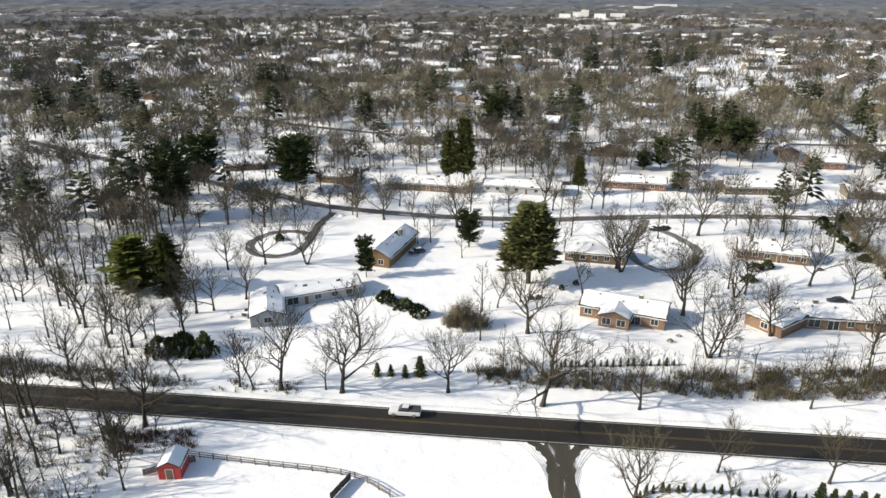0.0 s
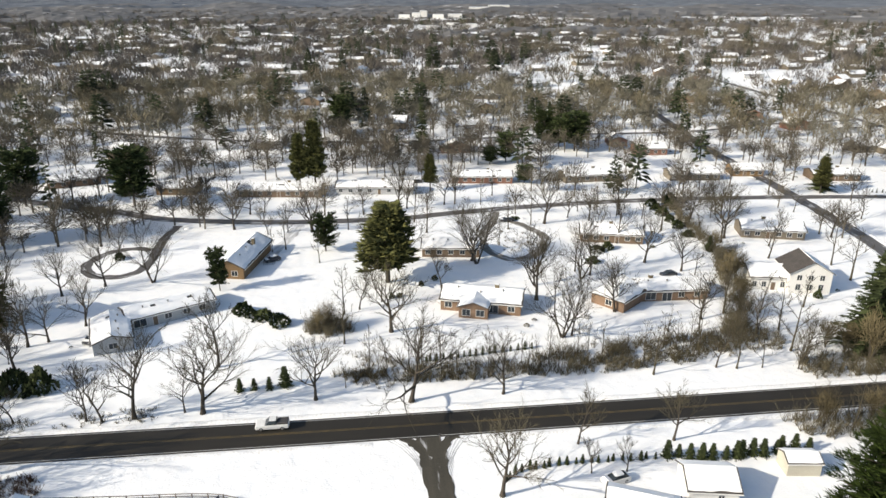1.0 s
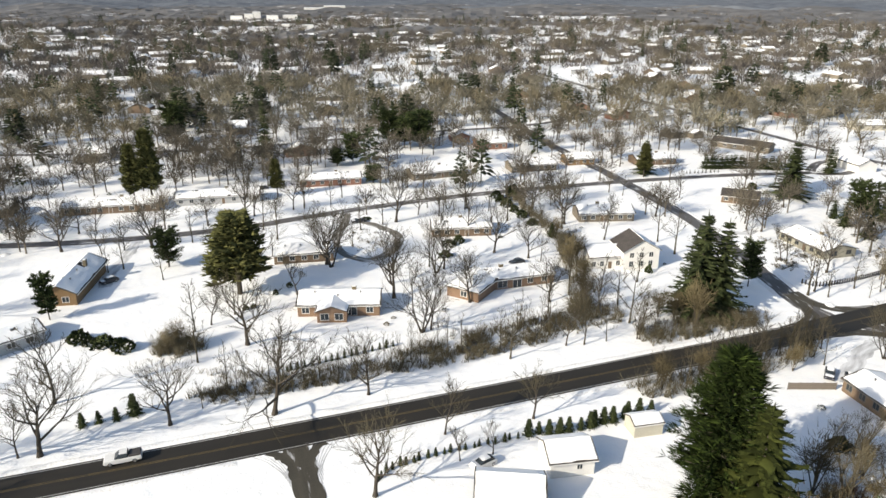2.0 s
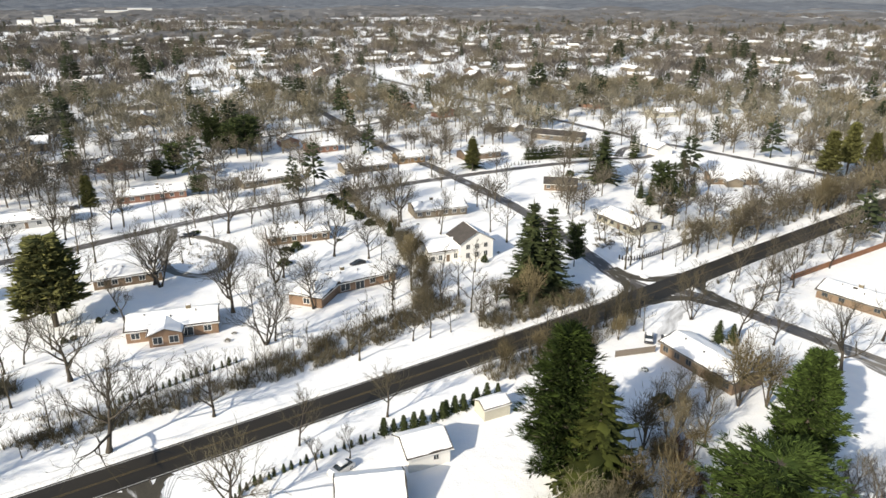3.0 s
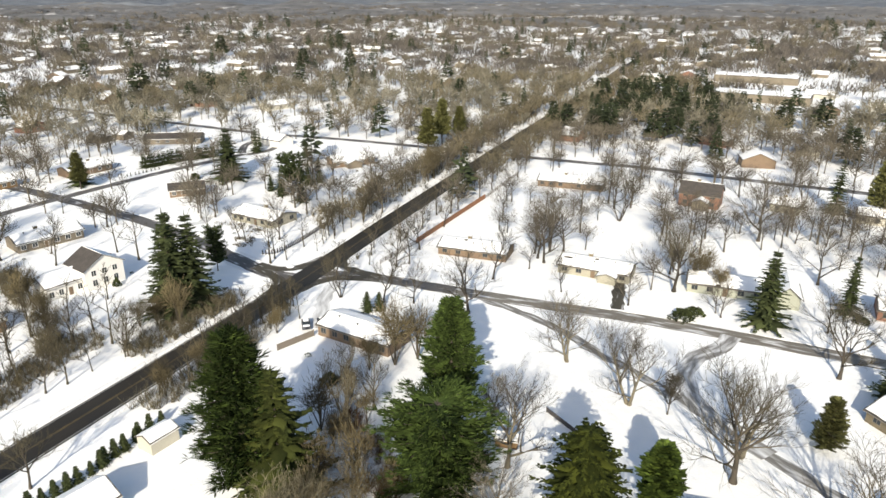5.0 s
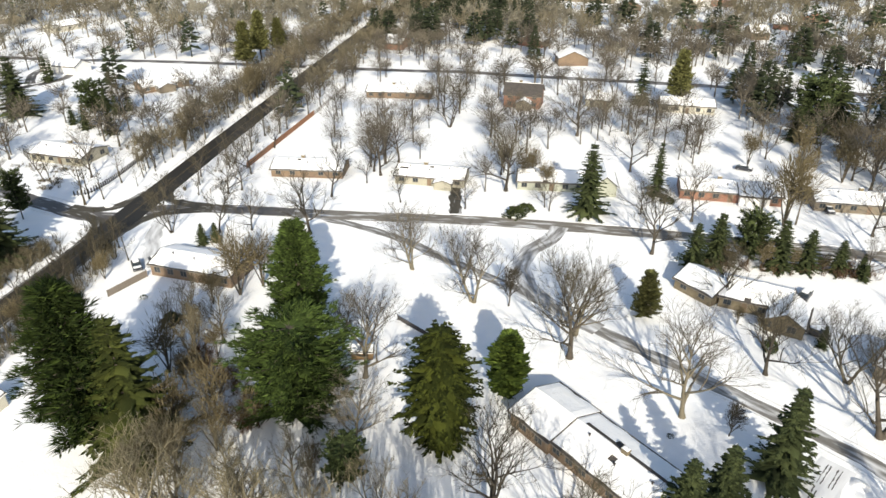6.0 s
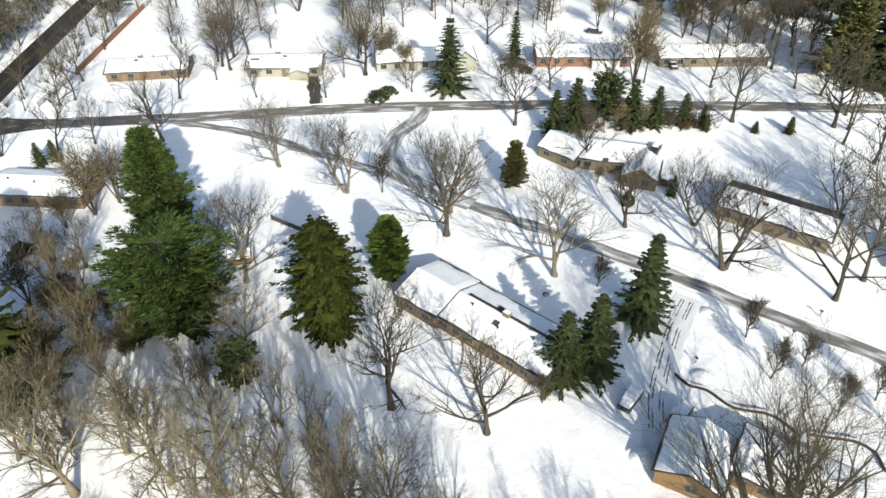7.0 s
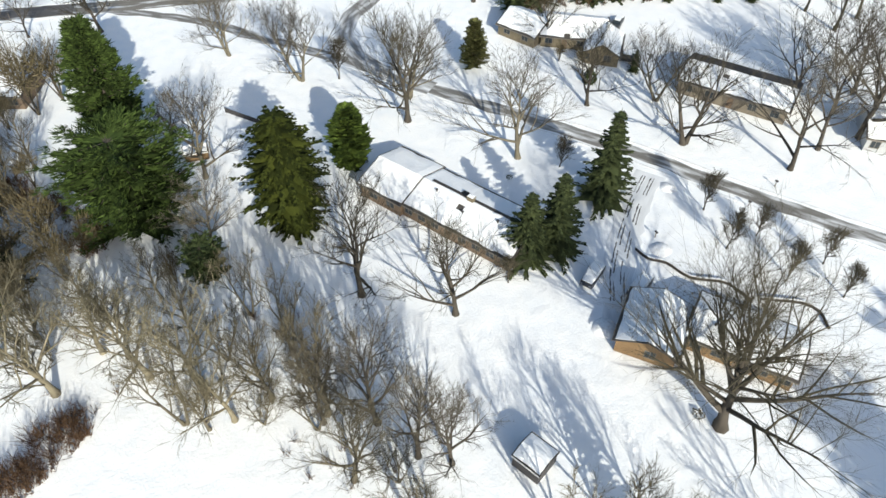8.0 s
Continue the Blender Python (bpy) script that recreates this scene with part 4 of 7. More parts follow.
def window_row(parent, M, side, L, W, items, trim=TRIM):
    """Windows and doors on one side of a body: items of (along, width, sill, height, kind)."""
    for a, w, z, hh, kind in items:
        if side == "front":
            T = Matrix.Translation((a, 0, z))
        elif side == "back":
            T = Matrix.Translation((a, W, z)) @ Matrix.Rotation(math.pi, 4, "Z")
        elif side == "left":
            T = Matrix.Translation((0, a, z)) @ Matrix.Rotation(-math.pi / 2, 4, "Z")
        else:
            T = Matrix.Translation((L, a, z)) @ Matrix.Rotation(math.pi / 2, 4, "Z")
        T = M @ T
        if kind == "door":
            d = part("door", Shape().box(-w / 2, -0.06, 0, w / 2, 0.02, hh, 0.015).mesh("door", BROWNWOOD), parent, T)
            part("frame", Shape().box(-w / 2 - 0.1, -0.04, 0, -w / 2 - 0.002, 0.02, hh).box(w / 2 + 0.002, -0.04, 0, w / 2 + 0.1, 0.02, hh).box(-w / 2 - 0.1, -0.04, hh + 0.002, w / 2 + 0.1, 0.02, hh + 0.1).mesh("frame", trim), d)
            continue
        if kind == "garage":
            s = Shape()
            for i in range(4):
                s.box(-w / 2, -0.05, i * hh / 4 + 0.01, w / 2, 0.02, (i + 1) * hh / 4 - 0.01, 0.012)
            part("garage_door", s.mesh("garage_door", TRIM), parent, T)
            continue
        wob = part("window", Shape().box(-w / 2 - 0.09, -0.07, -0.1, w / 2 + 0.09, 0.02, -0.002).box(-w / 2 - 0.09, -0.05, hh + 0.002, w / 2 + 0.09, 0.02, hh + 0.1)
                   .box(-w / 2 - 0.09, -0.05, 0, -w / 2 - 0.001, 0.02, hh).box(w / 2 + 0.001, -0.05, 0, w / 2 + 0.09, 0.02, hh)
                   .box(-0.035, -0.045, 0, 0.035, 0.02, hh).mesh("window", trim), parent, T)
        for sg in (-1, 1):
            part("pane", Shape().box(min(sg * 0.037, sg * (w / 2 - 0.002)), -0.02, 0.002, max(sg * 0.037, sg * (w / 2 - 0.002)), 0.018, hh - 0.002).mesh("pane", GLASS), wob)


def house(x, y, ang, bodies, label, category="house", group="houses of the neighbourhood", name="house"):
    """bodies: dicts for gable_body, each with optional windows {side: items}."""
    e = empty(name, Matrix.Translation((x, y, 0)) @ Matrix.Rotation(radians(ang), 4, "Z"))
    for b in bodies:
        b = dict(b)
        wins = b.pop("windows", {})
        M, L, W = gable_body(e, **b)
        for side, items in wins.items():
            window_row(e, M, side, L, W, items, b.get("trim", TRIM))
    return tagged(e, label, category, group)


def body(L, W, h=2.7, ridge="x", pitch=20, wall=BRICK, roof_mat=SHINGLE, snow=True, ox=0.0, oy=0.0, rel=0.0, **more):
    return dict(ox=ox, oy=oy, rel=rel, L=L, W=W, h=h, ridge=ridge, pitch=pitch, wall=wall, roof_mat=roof_mat, snow=snow, **more)


def spaced(L, n, w=1.3, z=0.9, hh=1.2, door=None):
    out = [((i + 0.5) * L / n, w, z, hh, "window") for i in range(n) if i != door]
    if door is not None:
        out.append(((door + 0.5) * L / n, 1.0, 0.02, 2.05, "door"))
    return out


HOUSES = []


def put_house(x, y, ang, bodies, label, **k):
    L = max(b["L"] for b in bodies)
    HOUSES.append((x + 0.5 * L * math.cos(radians(ang)) - 4 * math.sin(radians(ang)), y + 0.5 * L * math.sin(radians(ang)) + 4 * math.cos(radians(ang)), 0.62 * L + 3))
    return house(x, y, ang, bodies, label, **k)


# north of the main road
put_house(-48.6, 121.5, 20, [body(7.6, 13, 2.6, "y", 18, GREYWALL, windows={"left": [(3.8, 1.6, 0.9, 1.2, "window")]}),
                             body(19, 8, 2.6, "x", 16, GREYWALL, ox=7.2, oy=8.5, rel=9, windows={"front": [(2.4, 2.6, 0.5, 1.7, "window"), (5.6, 1.0, 0.02, 2.05, "door"), (8.4, 1.5, 0.9, 1.2, "window"), (12.5, 1.5, 0.9, 1.2, "window"), (16, 1.5, 0.9, 1.2, "window")]})],
          "long grey ranch house with a snow-covered roof and dark windows")
put_house(-31.8, 160.0, -12, [body(7.6, 21, 3.2, "y", 27, ORANGEWOOD, over=0.7, chimney=(14, 2.2), windows={"left": [(2.4, 1.5, 0.9, 1.3, "window"), (5.2, 1.5, 0.9, 1.3, "window")]})],
          "orange wood-sided house with a steep snow-covered gable roof")
put_house(24.0, 135.2, -17, [body(18.6, 9, 2.8, "x", 20, BRICK, chimney=(12.6, 4.6), windows={"front": [(1.8, 1.6, 0.9, 1.3, "window"), (12.2, 2.4, 0.3, 1.9, "window"), (16.4, 1.5, 0.9, 1.3, "window")], "right": [(3, 1.5, 0.9, 1.3, "window"), (6, 1.5, 0.9, 1.3, "window")]}),
                             body(6.6, 6, 2.8, "y", 20, BRICK, ox=4.8, oy=-3.2, windows={"left": [(1.7, 1.8, 0.7, 1.5, "window"), (4.9, 1.8, 0.7, 1.5, "window")]})],
          "orange brick ranch house with a snowy roof and white windows")
put_house(60.2, 135.2, -50, [body(8.6, 14, 2.7, "y", 18, BRICK, hip=True, windows={"left": [(4.0, 1.6, 0.8, 1.3, "window")]}),
                             body(17, 8, 2.7, "x", 20, BRICK, ox=8.0, oy=8.0, rel=48, chimney=(4.0, 4.0), windows={"front": [(3, 2.4, 0.5, 1.8, "window"), (7, 2.2, 0.02, 2.1, "window"), (10.5, 1.4, 0.9, 1.3, "window"), (14.4, 1.4, 0.9, 1.3, "window")]})],
          "rambling brick ranch house with an angled wing and a snowy roof")
put_house(109.8, 135.0, -11, [body(10, 9, 5.4, "y", 30, WHITEWALL, bare_side=1, windows={"left": [(2.3, 1.1, 0.9, 1.5, "window"), (5.0, 1.1, 0.9, 1.5, "window"), (7.7, 1.1, 0.9, 1.5, "window"), (2.3, 1.1, 3.5, 1.3, "window"), (5.0, 1.1, 3.5, 1.3, "window"), (7.7, 1.1, 3.5, 1.3, "window")],
                                                                            "front": spaced(9, 3) + spaced(9, 3, z=3.5)}),
                              body(9, 7.5, 3.4, "x", 28, WHITEWALL, ox=-8.6, oy=1.6, windows={"front": spaced(9, 4, 1.0, 0.8, 1.4, door=2)})],
          "white two-storey frame house with a partly bare dark gable roof")
put_house(168.4, 141.0, -95, [body(17.5, 11, 2.3, "x", 15, YELLOWWALL, trim=DULLTRIM, chimney=(9, 6.5), windows={"front": spaced(17.5, 6, door=3), "right": [(3.5, 2.2, 0.7, 1.4, "window"), (8.5, 1.6, 0.9, 1.2, "window")]})],
          "yellow ranch house with a broad snow-covered roof")
put_house(70.0, 176.0, -14, [body(18, 9, 2.7, "x", 18, BROWNWOOD, chimney=(9, 5), windows={"front": spaced(18, 6, door=3)})], "brown ranch house under a thick white snowy roof")
put_house(119.2, 174.2, -15, [body(18, 9, 2.7, "x", 20, TAN, bare_side=None, chimney=(7, 5), windows={"front": spaced(18, 6, door=2)})], "tan brick ranch house with snow patches on its roof")
put_house(22.5, 169.0, -8, [body(16, 8, 2.7, "x", 22, BROWNWOOD, windows={"front": spaced(16, 5)})], "low brown house behind a tall pine")
rows = [(-3.4, 233.9, -7, 28, GREYWALL, "grey"), (-38.5, 234.3, -7, 30, BROWNWOOD, "brown"), (-68.0, 240.5, -7, 14, ORANGEWOOD, "orange"), (40.4, 244.0, -7, 23, REDBRICK, "red brick"),
        (83.5, 239.5, 3, 21, TAN, "tan"), (125.0, 238.5, -5, 19.5, TAN, "tan"), (-110, 252, 20, 18, BRICK, "brick"), (180, 232, -8, 18, BROWNWOOD, "brown")]
for x, y, a, L, wmat, word in rows:
    put_house(x, y, a, [body(L, 8.5, 2.7, "x", 18, wmat, chimney=(L * 0.6, 4.6), windows={"front": spaced(L, int(L / 3.2), door=int(L / 7))})], f"long low {word} ranch house with a snowy roof")
put_house(128.0, 281.5, -4, [body(14, 9, 3.0, "x", 24, REDBRICK, windows={"front": spaced(14, 4)})], "red brick house with a snowy gable roof")
put_house(122.5, 300.0, -4, [body(8, 10, 3.0, "y", 24, REDBRICK, windows={"left": spaced(8, 2)})], "small red brick house with a snowy gable")
put_house(236.6, 254.3, -59, [body(26, 9, 2.7, "x", 22, TAN, bare_side=0, windows={"front": spaced(26, 6, door=3)})], "long tan house with a dark partly bare roof")
put_house(238.0, 148.8, -37, [body(18, 9, 2.5, "x", 18, BROWNWOOD, windows={"front": spaced(18, 5, door=2)}), body(6, 5, 2.2, "y", 22, TAN, ox=5, oy=-4)], "low brown house with a small gabled porch")
put_house(177.8, 177.5, -43, [body(12, 8, 2.6, "x", 22, BROWNWOOD, bare_side=0, windows={"front": spaced(12, 4, door=1)})], "brown house with a dark half-bare roof")
put_house(152.6, 242.0, -8, [body(12, 8.5, 2.7, "x", 20, ORANGEWOOD, windows={"front": spaced(12, 4, door=1)})], "orange-brick house with a snowy roof")
put_house(485, -62, -78, [body(30, 14, 6.0, "x", 4, WHITEWALL, far=True), body(16, 12, 4.0, "x", 6, REDBRICK, ox=31, oy=1, far=True)], "white block building with a lower red brick wing", category="building", name="school_building", group="far commercial buildings")
for x, y, L, W, h in ((95, 1690, 26, 16, 9), (128, 1720, 20, 18, 12), (150, 1760, 18, 20, 15), (176, 1700, 26, 16, 9), (215, 1720, 34, 18, 9), (330, 2150, 60, 30, 13), (430, 2380, 70, 30, 13), (120, 1250, 22, 14, 7), (165, 1330, 24, 14, 7), (196, 1290, 20, 14, 7)):
    put_house(x, y, -8, [body(L, W, h, "x", 4, WHITEWALL, far=True)], "broad white hall with a flat snowy roof above far woods", category="building", name="far_hall", group="far commercial buildings")
put_house(412, -70, -78, [body(24, 10, 3.4, "x", 12, REDBRICK, far=True)], "long low red brick building with a snowy roof", category="building", name="school_building", group="far commercial buildings")

# south of the main road, near the camera
put_house(52.6, 66.8, -10, [body(7.0, 6.4, 2.9, "x", 27, WHITEWALL, windows={"front": [(4.6, 0.8, 1.3, 0.8, "window")]})], "white garage barn with a clean snowy gable roof", category="barn", name="garage_barn", group="outbuildings")
put_house(38.6, 62.6, -24, [body(9.5, 7.5, 2.9, "x", 30, DARKWALL)], "charcoal gabled house with a snow-covered roof")
put_house(70.6, 71.3, -7, [body(5.2, 3.6, 2.3, "x", 24, CREAM, over=0.2)], "cream garden shed with a snowy roof", category="shed", name="shed", group="outbuildings")
put_house(-44.2, 71.9, 8, [body(3.4, 4.2, 2.2, "y", 28, REDWALL, over=0.2, windows={"left": [(1.7, 1.0, 0.02, 1.8, "door")]})], "small red board shed with a snowy gable roof", category="shed", name="shed", group="outbuildings")
put_house(115.8, 71.0, -96, [body(18.4, 8.5, 2.6, "x", 16, BROWNWOOD, trim=DULLTRIM, windows={"front": spaced(18.4, 6, door=3)})], "dark brown ranch house with a flat snowy roof")
put_house(85.9, -5.0, -132.5, [body(7.6, 10.0, 2.6, "x", 17, BROWNWOOD, trim=DULLTRIM, windows={"front": [(2.5, 1.4, 0.9, 1.2, "window"), (5.7, 1.4, 0.9, 1.2, "window")]}),
                             body(18.6, 9.2, 2.5, "x", 17, BROWNWOOD, ox=7.6, oy=0.5, rel=0, strip=True, trim=DULLTRIM, chimney=(8.8, 4.8), windows={"front": spaced(19, 8, 1.2, door=3)})],
          "long brown ranch house with a thick snow roof and dark ridge")
put_house(54.6, -35.4, -120, [body(7.2, 8.2, 2.6, "y", 22, ORANGEWOOD, over=0.5, trim=DULLTRIM, windows={"left": [(3.0, 1.2, 0.9, 1.2, "window")]}),
                              body(12.6, 7.5, 2.5, "x", 17, ORANGEWOOD, ox=7.65, oy=3.9, rel=-5, trim=DULLTRIM, windows={"front": spaced(13, 5, door=2)})],
          "orange wood house and garage half buried in snow")
put_house(41.1, -20.5, -137, [body(3.4, 3.4, 2.2, "x", 14, DARKWALL, over=0.15)], "small dark garden shed with a snow-capped roof", category="shed", name="shed", group="outbuildings")
put_house(99.6, 19.6, 100, [body(3.6, 2.6, 1.5, "x", 22, ORANGEWOOD, over=0.15)], "low orange-brown garden shed below a bare tree", category="shed", name="shed", group="outbuildings")
put_house(130.4, -32.6, -135, [body(8.4, 8, 2.3, "x", 24, STONE, trim=DULLTRIM, windows={"front": spaced(8.4, 2)}), body(12, 9, 2.4, "x", 22, STONE, ox=9, oy=1.5, rel=28, trim=DULLTRIM, windows={"front": spaced(12, 4, door=1)}),
                               body(6.4, 8, 2.4, "y", 30, STONE, ox=18.4, oy=1.6, rel=24, trim=DULLTRIM, windows={"left": spaced(8, 2)})],
          "rambling stone house with several snowy gables")
put_house(107.4, -61.0, -127, [body(18.5, 9.5, 2.7, "x", 16, TAN, bare_side=1, trim=DULLTRIM, windows={"front": spaced(18.5, 5, door=2)})], "low tan ranch house behind a huge bare tree")
put_house(88.5, -85.5, -112, [body(14, 9, 2.7, "x", 20, GREYWALL, trim=DULLTRIM, windows={"front": spaced(14, 5)})], "grey house with a snowy roof")
# across the south road
for x, y, a, L, wmat, hh, word, bare, more in (
        (175.6, -38.5, -92, 24, REDBRICK, 2.5, "red brick ranch house with a snowy roof", None, [body(7, 9.5, 2.5, "x", 18, WHITEWALL, ox=14, oy=-1.2, trim=DULLTRIM)]),
        (174.0, -69.7, -90, 28, TAN, 2.4, "long tan ranch house with a snowy roof", None, []),
        (173.5, 2.2, -86, 21, GREENWALL, 2.4, "pale green ranch house with a white gable", None, [body(5.4, 9.5, 3.1, "y", 40, GREENWALL, ox=19.5, oy=-2.0, over=0.6)]),
        (171.6, 34.4, -90, 18.5, YELLOWWALL, 2.3, "pale yellow ranch house under deep snow", None, [body(4.5, 3.0, 2.0, "y", 18, YELLOWWALL, ox=11, oy=-2.4, trim=DULLTRIM)]),
        (247.0, 14.0, -94, 13, REDBRICK, 4.6, "tall red-brown brick house with a dark bare roof", 0, [body(5, 4, 2.6, "y", 26, TAN, ox=5, oy=-3.4, trim=DULLTRIM)]),
        (249.0, 65.0, -85, 24, BROWNWOOD, 2.3, "long low brown house with a snowy roof", None, []),
        (169.9, 68.4, -84, 19.5, BROWNWOOD, 2.2, "low brown house beside a rust-coloured fence", None, []),
        (253, -14.5, -100, 9, YELLOWWALL, 2.6, "small pale yellow house among bare trees", None, []),
        (251, -40, -92, 18, CREAM, 2.7, "cream house among tall pines", None, [])):
    zs = spaced(L, int(L / 3.3), door=int(L / 8)) + (spaced(L, int(L / 3.3), z=3.5) if hh > 4 else [])
    put_house(x, y, a, [body(L, 9, hh, "x", 34 if bare == 0 else 17, wmat, bare_side=bare, chimney=(L * 0.4, 5), trim=DULLTRIM, windows={"front": zs})] + more, word)
for x, y, a, L, W in ((500, 26, -96, 58, 22), (600, 34, -94, 60, 22)):
    put_house(x, y, a, [body(L, W, 5.0, "x", 4, TAN, far=True)], "long low commercial building with a broad flat snowy roof", category="building", name="commercial_building", group="far commercial buildings")

# ---- trees that stand alone ----
GREAT = [(-22.3, 98.5, 18), (-53.3, 84.7, 17.6), (-66.9, 153, 13), (14.6, 98.1, 20), (12.1, 125.5, 18.4), (47.5, 138, 19), (103.8, -13.1, 22), (92.3, -30, 20),
         (139.3, 46, 17), (66.4, -4.7, 19), (92.4, 19.1, 18), (62.1, -16.7, 18.5), (-2.7, 100.6, 14), (26.3, 71.9, 15.8), (144, -29.4, 16.6), (172.1, 5, 20), (166.5, -56.1, 13), (126.7, -41, 13), (105.2, -44.4, 15.5), (140.6, -98.8, 20)]
for i, (x, y, h) in enumerate(GREAT):
    plant(FINEOAK[i % 3] if y < 40 and x < 140 else OAKS[i % 4], "bare_tree", x, y, h, "large leafless spreading tree standing in the snow", "tree", "bare trees")
plant(STOUTOAK[0], "bare_tree", 93.2, -57.6, 20, "great dark leafless tree forking low above a lawn", "tree", "bare trees", turn=2.0)
plant(GIANT[0], "bare_tree", 43.3, -44.7, 26, "huge leafless spreading tree beside an orange house", "tree", "bare trees", turn=0.6)
TWIN = [(-47.2, 159.2, 17), (48.6, 119, 20), (118, 5.4, 17.5), (110.7, -13.9, 16), (128, 19.6, 15.5), (77.8, 185.2, 12), (36.8, 162.5, 19), (62.1, 149.4, 17), (134, 77.2, 12), (78.1, 16.4, 13), (105.4, -56.7, 15), (221, 28.6, 20)]
for i, (x, y, h) in enumerate(TWIN):
    plant(FINEVASE[0] if y < 40 and x < 140 else VASE[i % 2], "bare_tree", x, y, h, "leafless tree with several stems rising from one base", "tree", "bare trees")
SLENDER = [(-25.5, 99.1, 9.6), (-22.6, 114.4, 17.8), (-33.8, 98.3, 20), (-39, 97.7, 12), (-41.9, 98.4, 12.8), (-54.2, 99.1, 9.1), (-71.3, 95.3, 11), (-63.8, 127.3, 17.3), (5.2, 137.5, 10.7), (25.6, 147.5, 11.7),
           (64.9, 131, 13), (41.1, 82.7, 10.2), (57.2, 81.9, 12.2), (46.6, 75.2, 7.3), (41, 75.4, 6.3), (75.4, 103.3, 10), (91.7, 100.6, 10.9), (160, 48, 15), (170.5, 41.8, 9.3),
           (159.9, 72.3, 14.4), (136.1, 66.5, 14), (160, 30, 9.4), (161.9, -6.7, 10.1)]
for i, (x, y, h) in enumerate(SLENDER):
    plant(SLIM[i % 3], "bare_tree", x, y, h, "slender leafless tree standing in the snow", "tree", "bare trees")
UPRIGHT = [(31.7, 98.7, 14.8), (50.8, 119.4, 13), (162.2, -39.8, 16), (161.7, -78.9, 14), (143.8, -77.6, 24), (85.2, -72, 21.5), (89.5, -78.6, 19), (91.6, -86.7, 24), (95, -90, 20), (191.7, -27.2, 17), (160.5, -98.8, 15.5), (219.7, -12.3, 21),
           (176.4, 39.6, 20), (117.8, -1.4, 9), (-77.2, 99.8, 14.3), (-117.6, 149.1, 15.4), (-76, 84.8, 15.2), (-63.4, 76.4, 10.9), (-51.4, 73.8, 9.5), (-64.5, 66.2, 12.2), (-64.4, 120.2, 8.3), (77.7, -55.3, 7.6),
           (69.8, -55.7, 8), (71.8, -60.9, 6.8), (63.9, -62, 7.6), (65.7, -67.8, 7), (59.8, -67.7, 7), (89.5, -36.2, 7), (66.7, -24.3, 5.8)]
for i, (x, y, h) in enumerate(UPRIGHT):
    plant(MIDS[i % 4] if h > 10 else ORNAMENT[i % 2], "bare_tree", x, y, h, "leafless tree with upright branches in the snow" if h > 10 else "small leafless ornamental tree in the snow", "tree", "bare trees", 1.0 if h > 10 else 0.8)
YARD = [(-69.4, 187.8, 12), (-49, 220.8, 11), (-33.5, 198.6, 13), (-30.9, 213.7, 10), (-22.5, 192.7, 8), (-16.7, 194.1, 8), (-9.4, 193.2, 11), (35.9, 164.7, 13), (82.6, 158.1, 12), (89.9, 151.2, 10), (90.5, 199.8, 12),
        (122.1, 196.2, 12), (110.9, 170.5, 14), (123.6, 166.6, 9), (146.2, 171.3, 10), (18.2, 214.3, 14), (82.2, 123.8, 10), (93.8, 103.5, 9), (34.2, 217.2, 11), (65, 151.4, 13), (80.4, 173.5, 11), (122.2, 192.3, 11), (63.6, 193.5, 15), (113.8, 174.1, 13.5), (64, 129.7, 11)]
for i, (x, y, h) in enumerate(YARD):
    plant((OAKS + SLIM)[i % 7], "bare_tree", x, y, 1.3 * h, "leafless yard tree between the houses", "tree", "bare trees")
EASTSIDE = [(155.2, 126.6, 11), (167.1, 186.6, 12), (213.6, 141, 16), (142.3, 83.9, 11), (91.3, 100.9, 9), (156.9, 74.5, 13), (191.4, 76.7, 11), (159.3, 13.6, 9), (163.8, -5.4, 9), (138.6, 59.8, 12), (178.8, 42.2, 16),
            (185.1, 40.6, 17), (182, 44, 15), (218, 5.5, 15), (237, -12, 15), (166, 87, 11), (182, 87.5, 10), (200, 88, 11), (221, 89, 12), (170, 103, 12), (188, 104, 13), (205, 106, 12), (232, 108, 13), (255, 108, 12), (84, 84, 9), (97, 83, 9), (106, 84, 10), (117, 85, 9), (125, 84.5, 9)]
for i, (x, y, h) in enumerate(EASTSIDE):
    plant(SLIM[i % 3] if y > 80 else MIDS[i % 4], "bare_tree", x, y, h, "leafless tree beside the road junction", "tree", "bare trees")
for i, (x, y, h) in enumerate([(-1.5, 128, 8), (-3.5, 126.5, 6.5), (140, -44.5, 7.5), (141, -51, 7.5), (142, -57, 6), (142, -63, 5.5), (163.6, -60.5, 20), (119.5, -42.5, 4.5), (117.5, -46, 4), (188, -70, 13), (194, -82, 14), (200, -92, 15), (186, -96, 13), (206, -74, 14), (196, -106, 15), (209, -104, 14), (203, -60, 12), (181, -112, 13), (211, -86, 15), (106.8, 101.5, 12.5), (101.9, 108.4, 8), (104.5, 106, 8), (97.3, 141.4, 10), (84.2, 82.4, 8), (94, 84, 7), (112.6, 79.5, 7), (178.7, 1, 11), (184.6, 6.9, 10), (175, -5, 9), (182, -1, 10), (243, 106, 13), (248, 110, 12), (236, 104.5, 11), (184, 101.5, 9), (108, 53.5, 9), (97.7, 51, 9), (93, 45, 8), (84.5, 46, 8), (79, 38, 12), (77.6, 32, 8), (73, 35, 11), (68, 38, 12), (75, 42, 12), (88, 51, 12), (71, 20, 7), (100, 142, 10), (95, 130, 9), (103, 151, 9), (106, 165, 7), (112, 50, 16), (116, 47, 14), (90, 122, 9)]):
    plant(BROWNY[i % 2], "brown_shrub_tree", x, y, h, "dense brown shrubby tree beside a yard", "tree", "brown trees", 0.85)
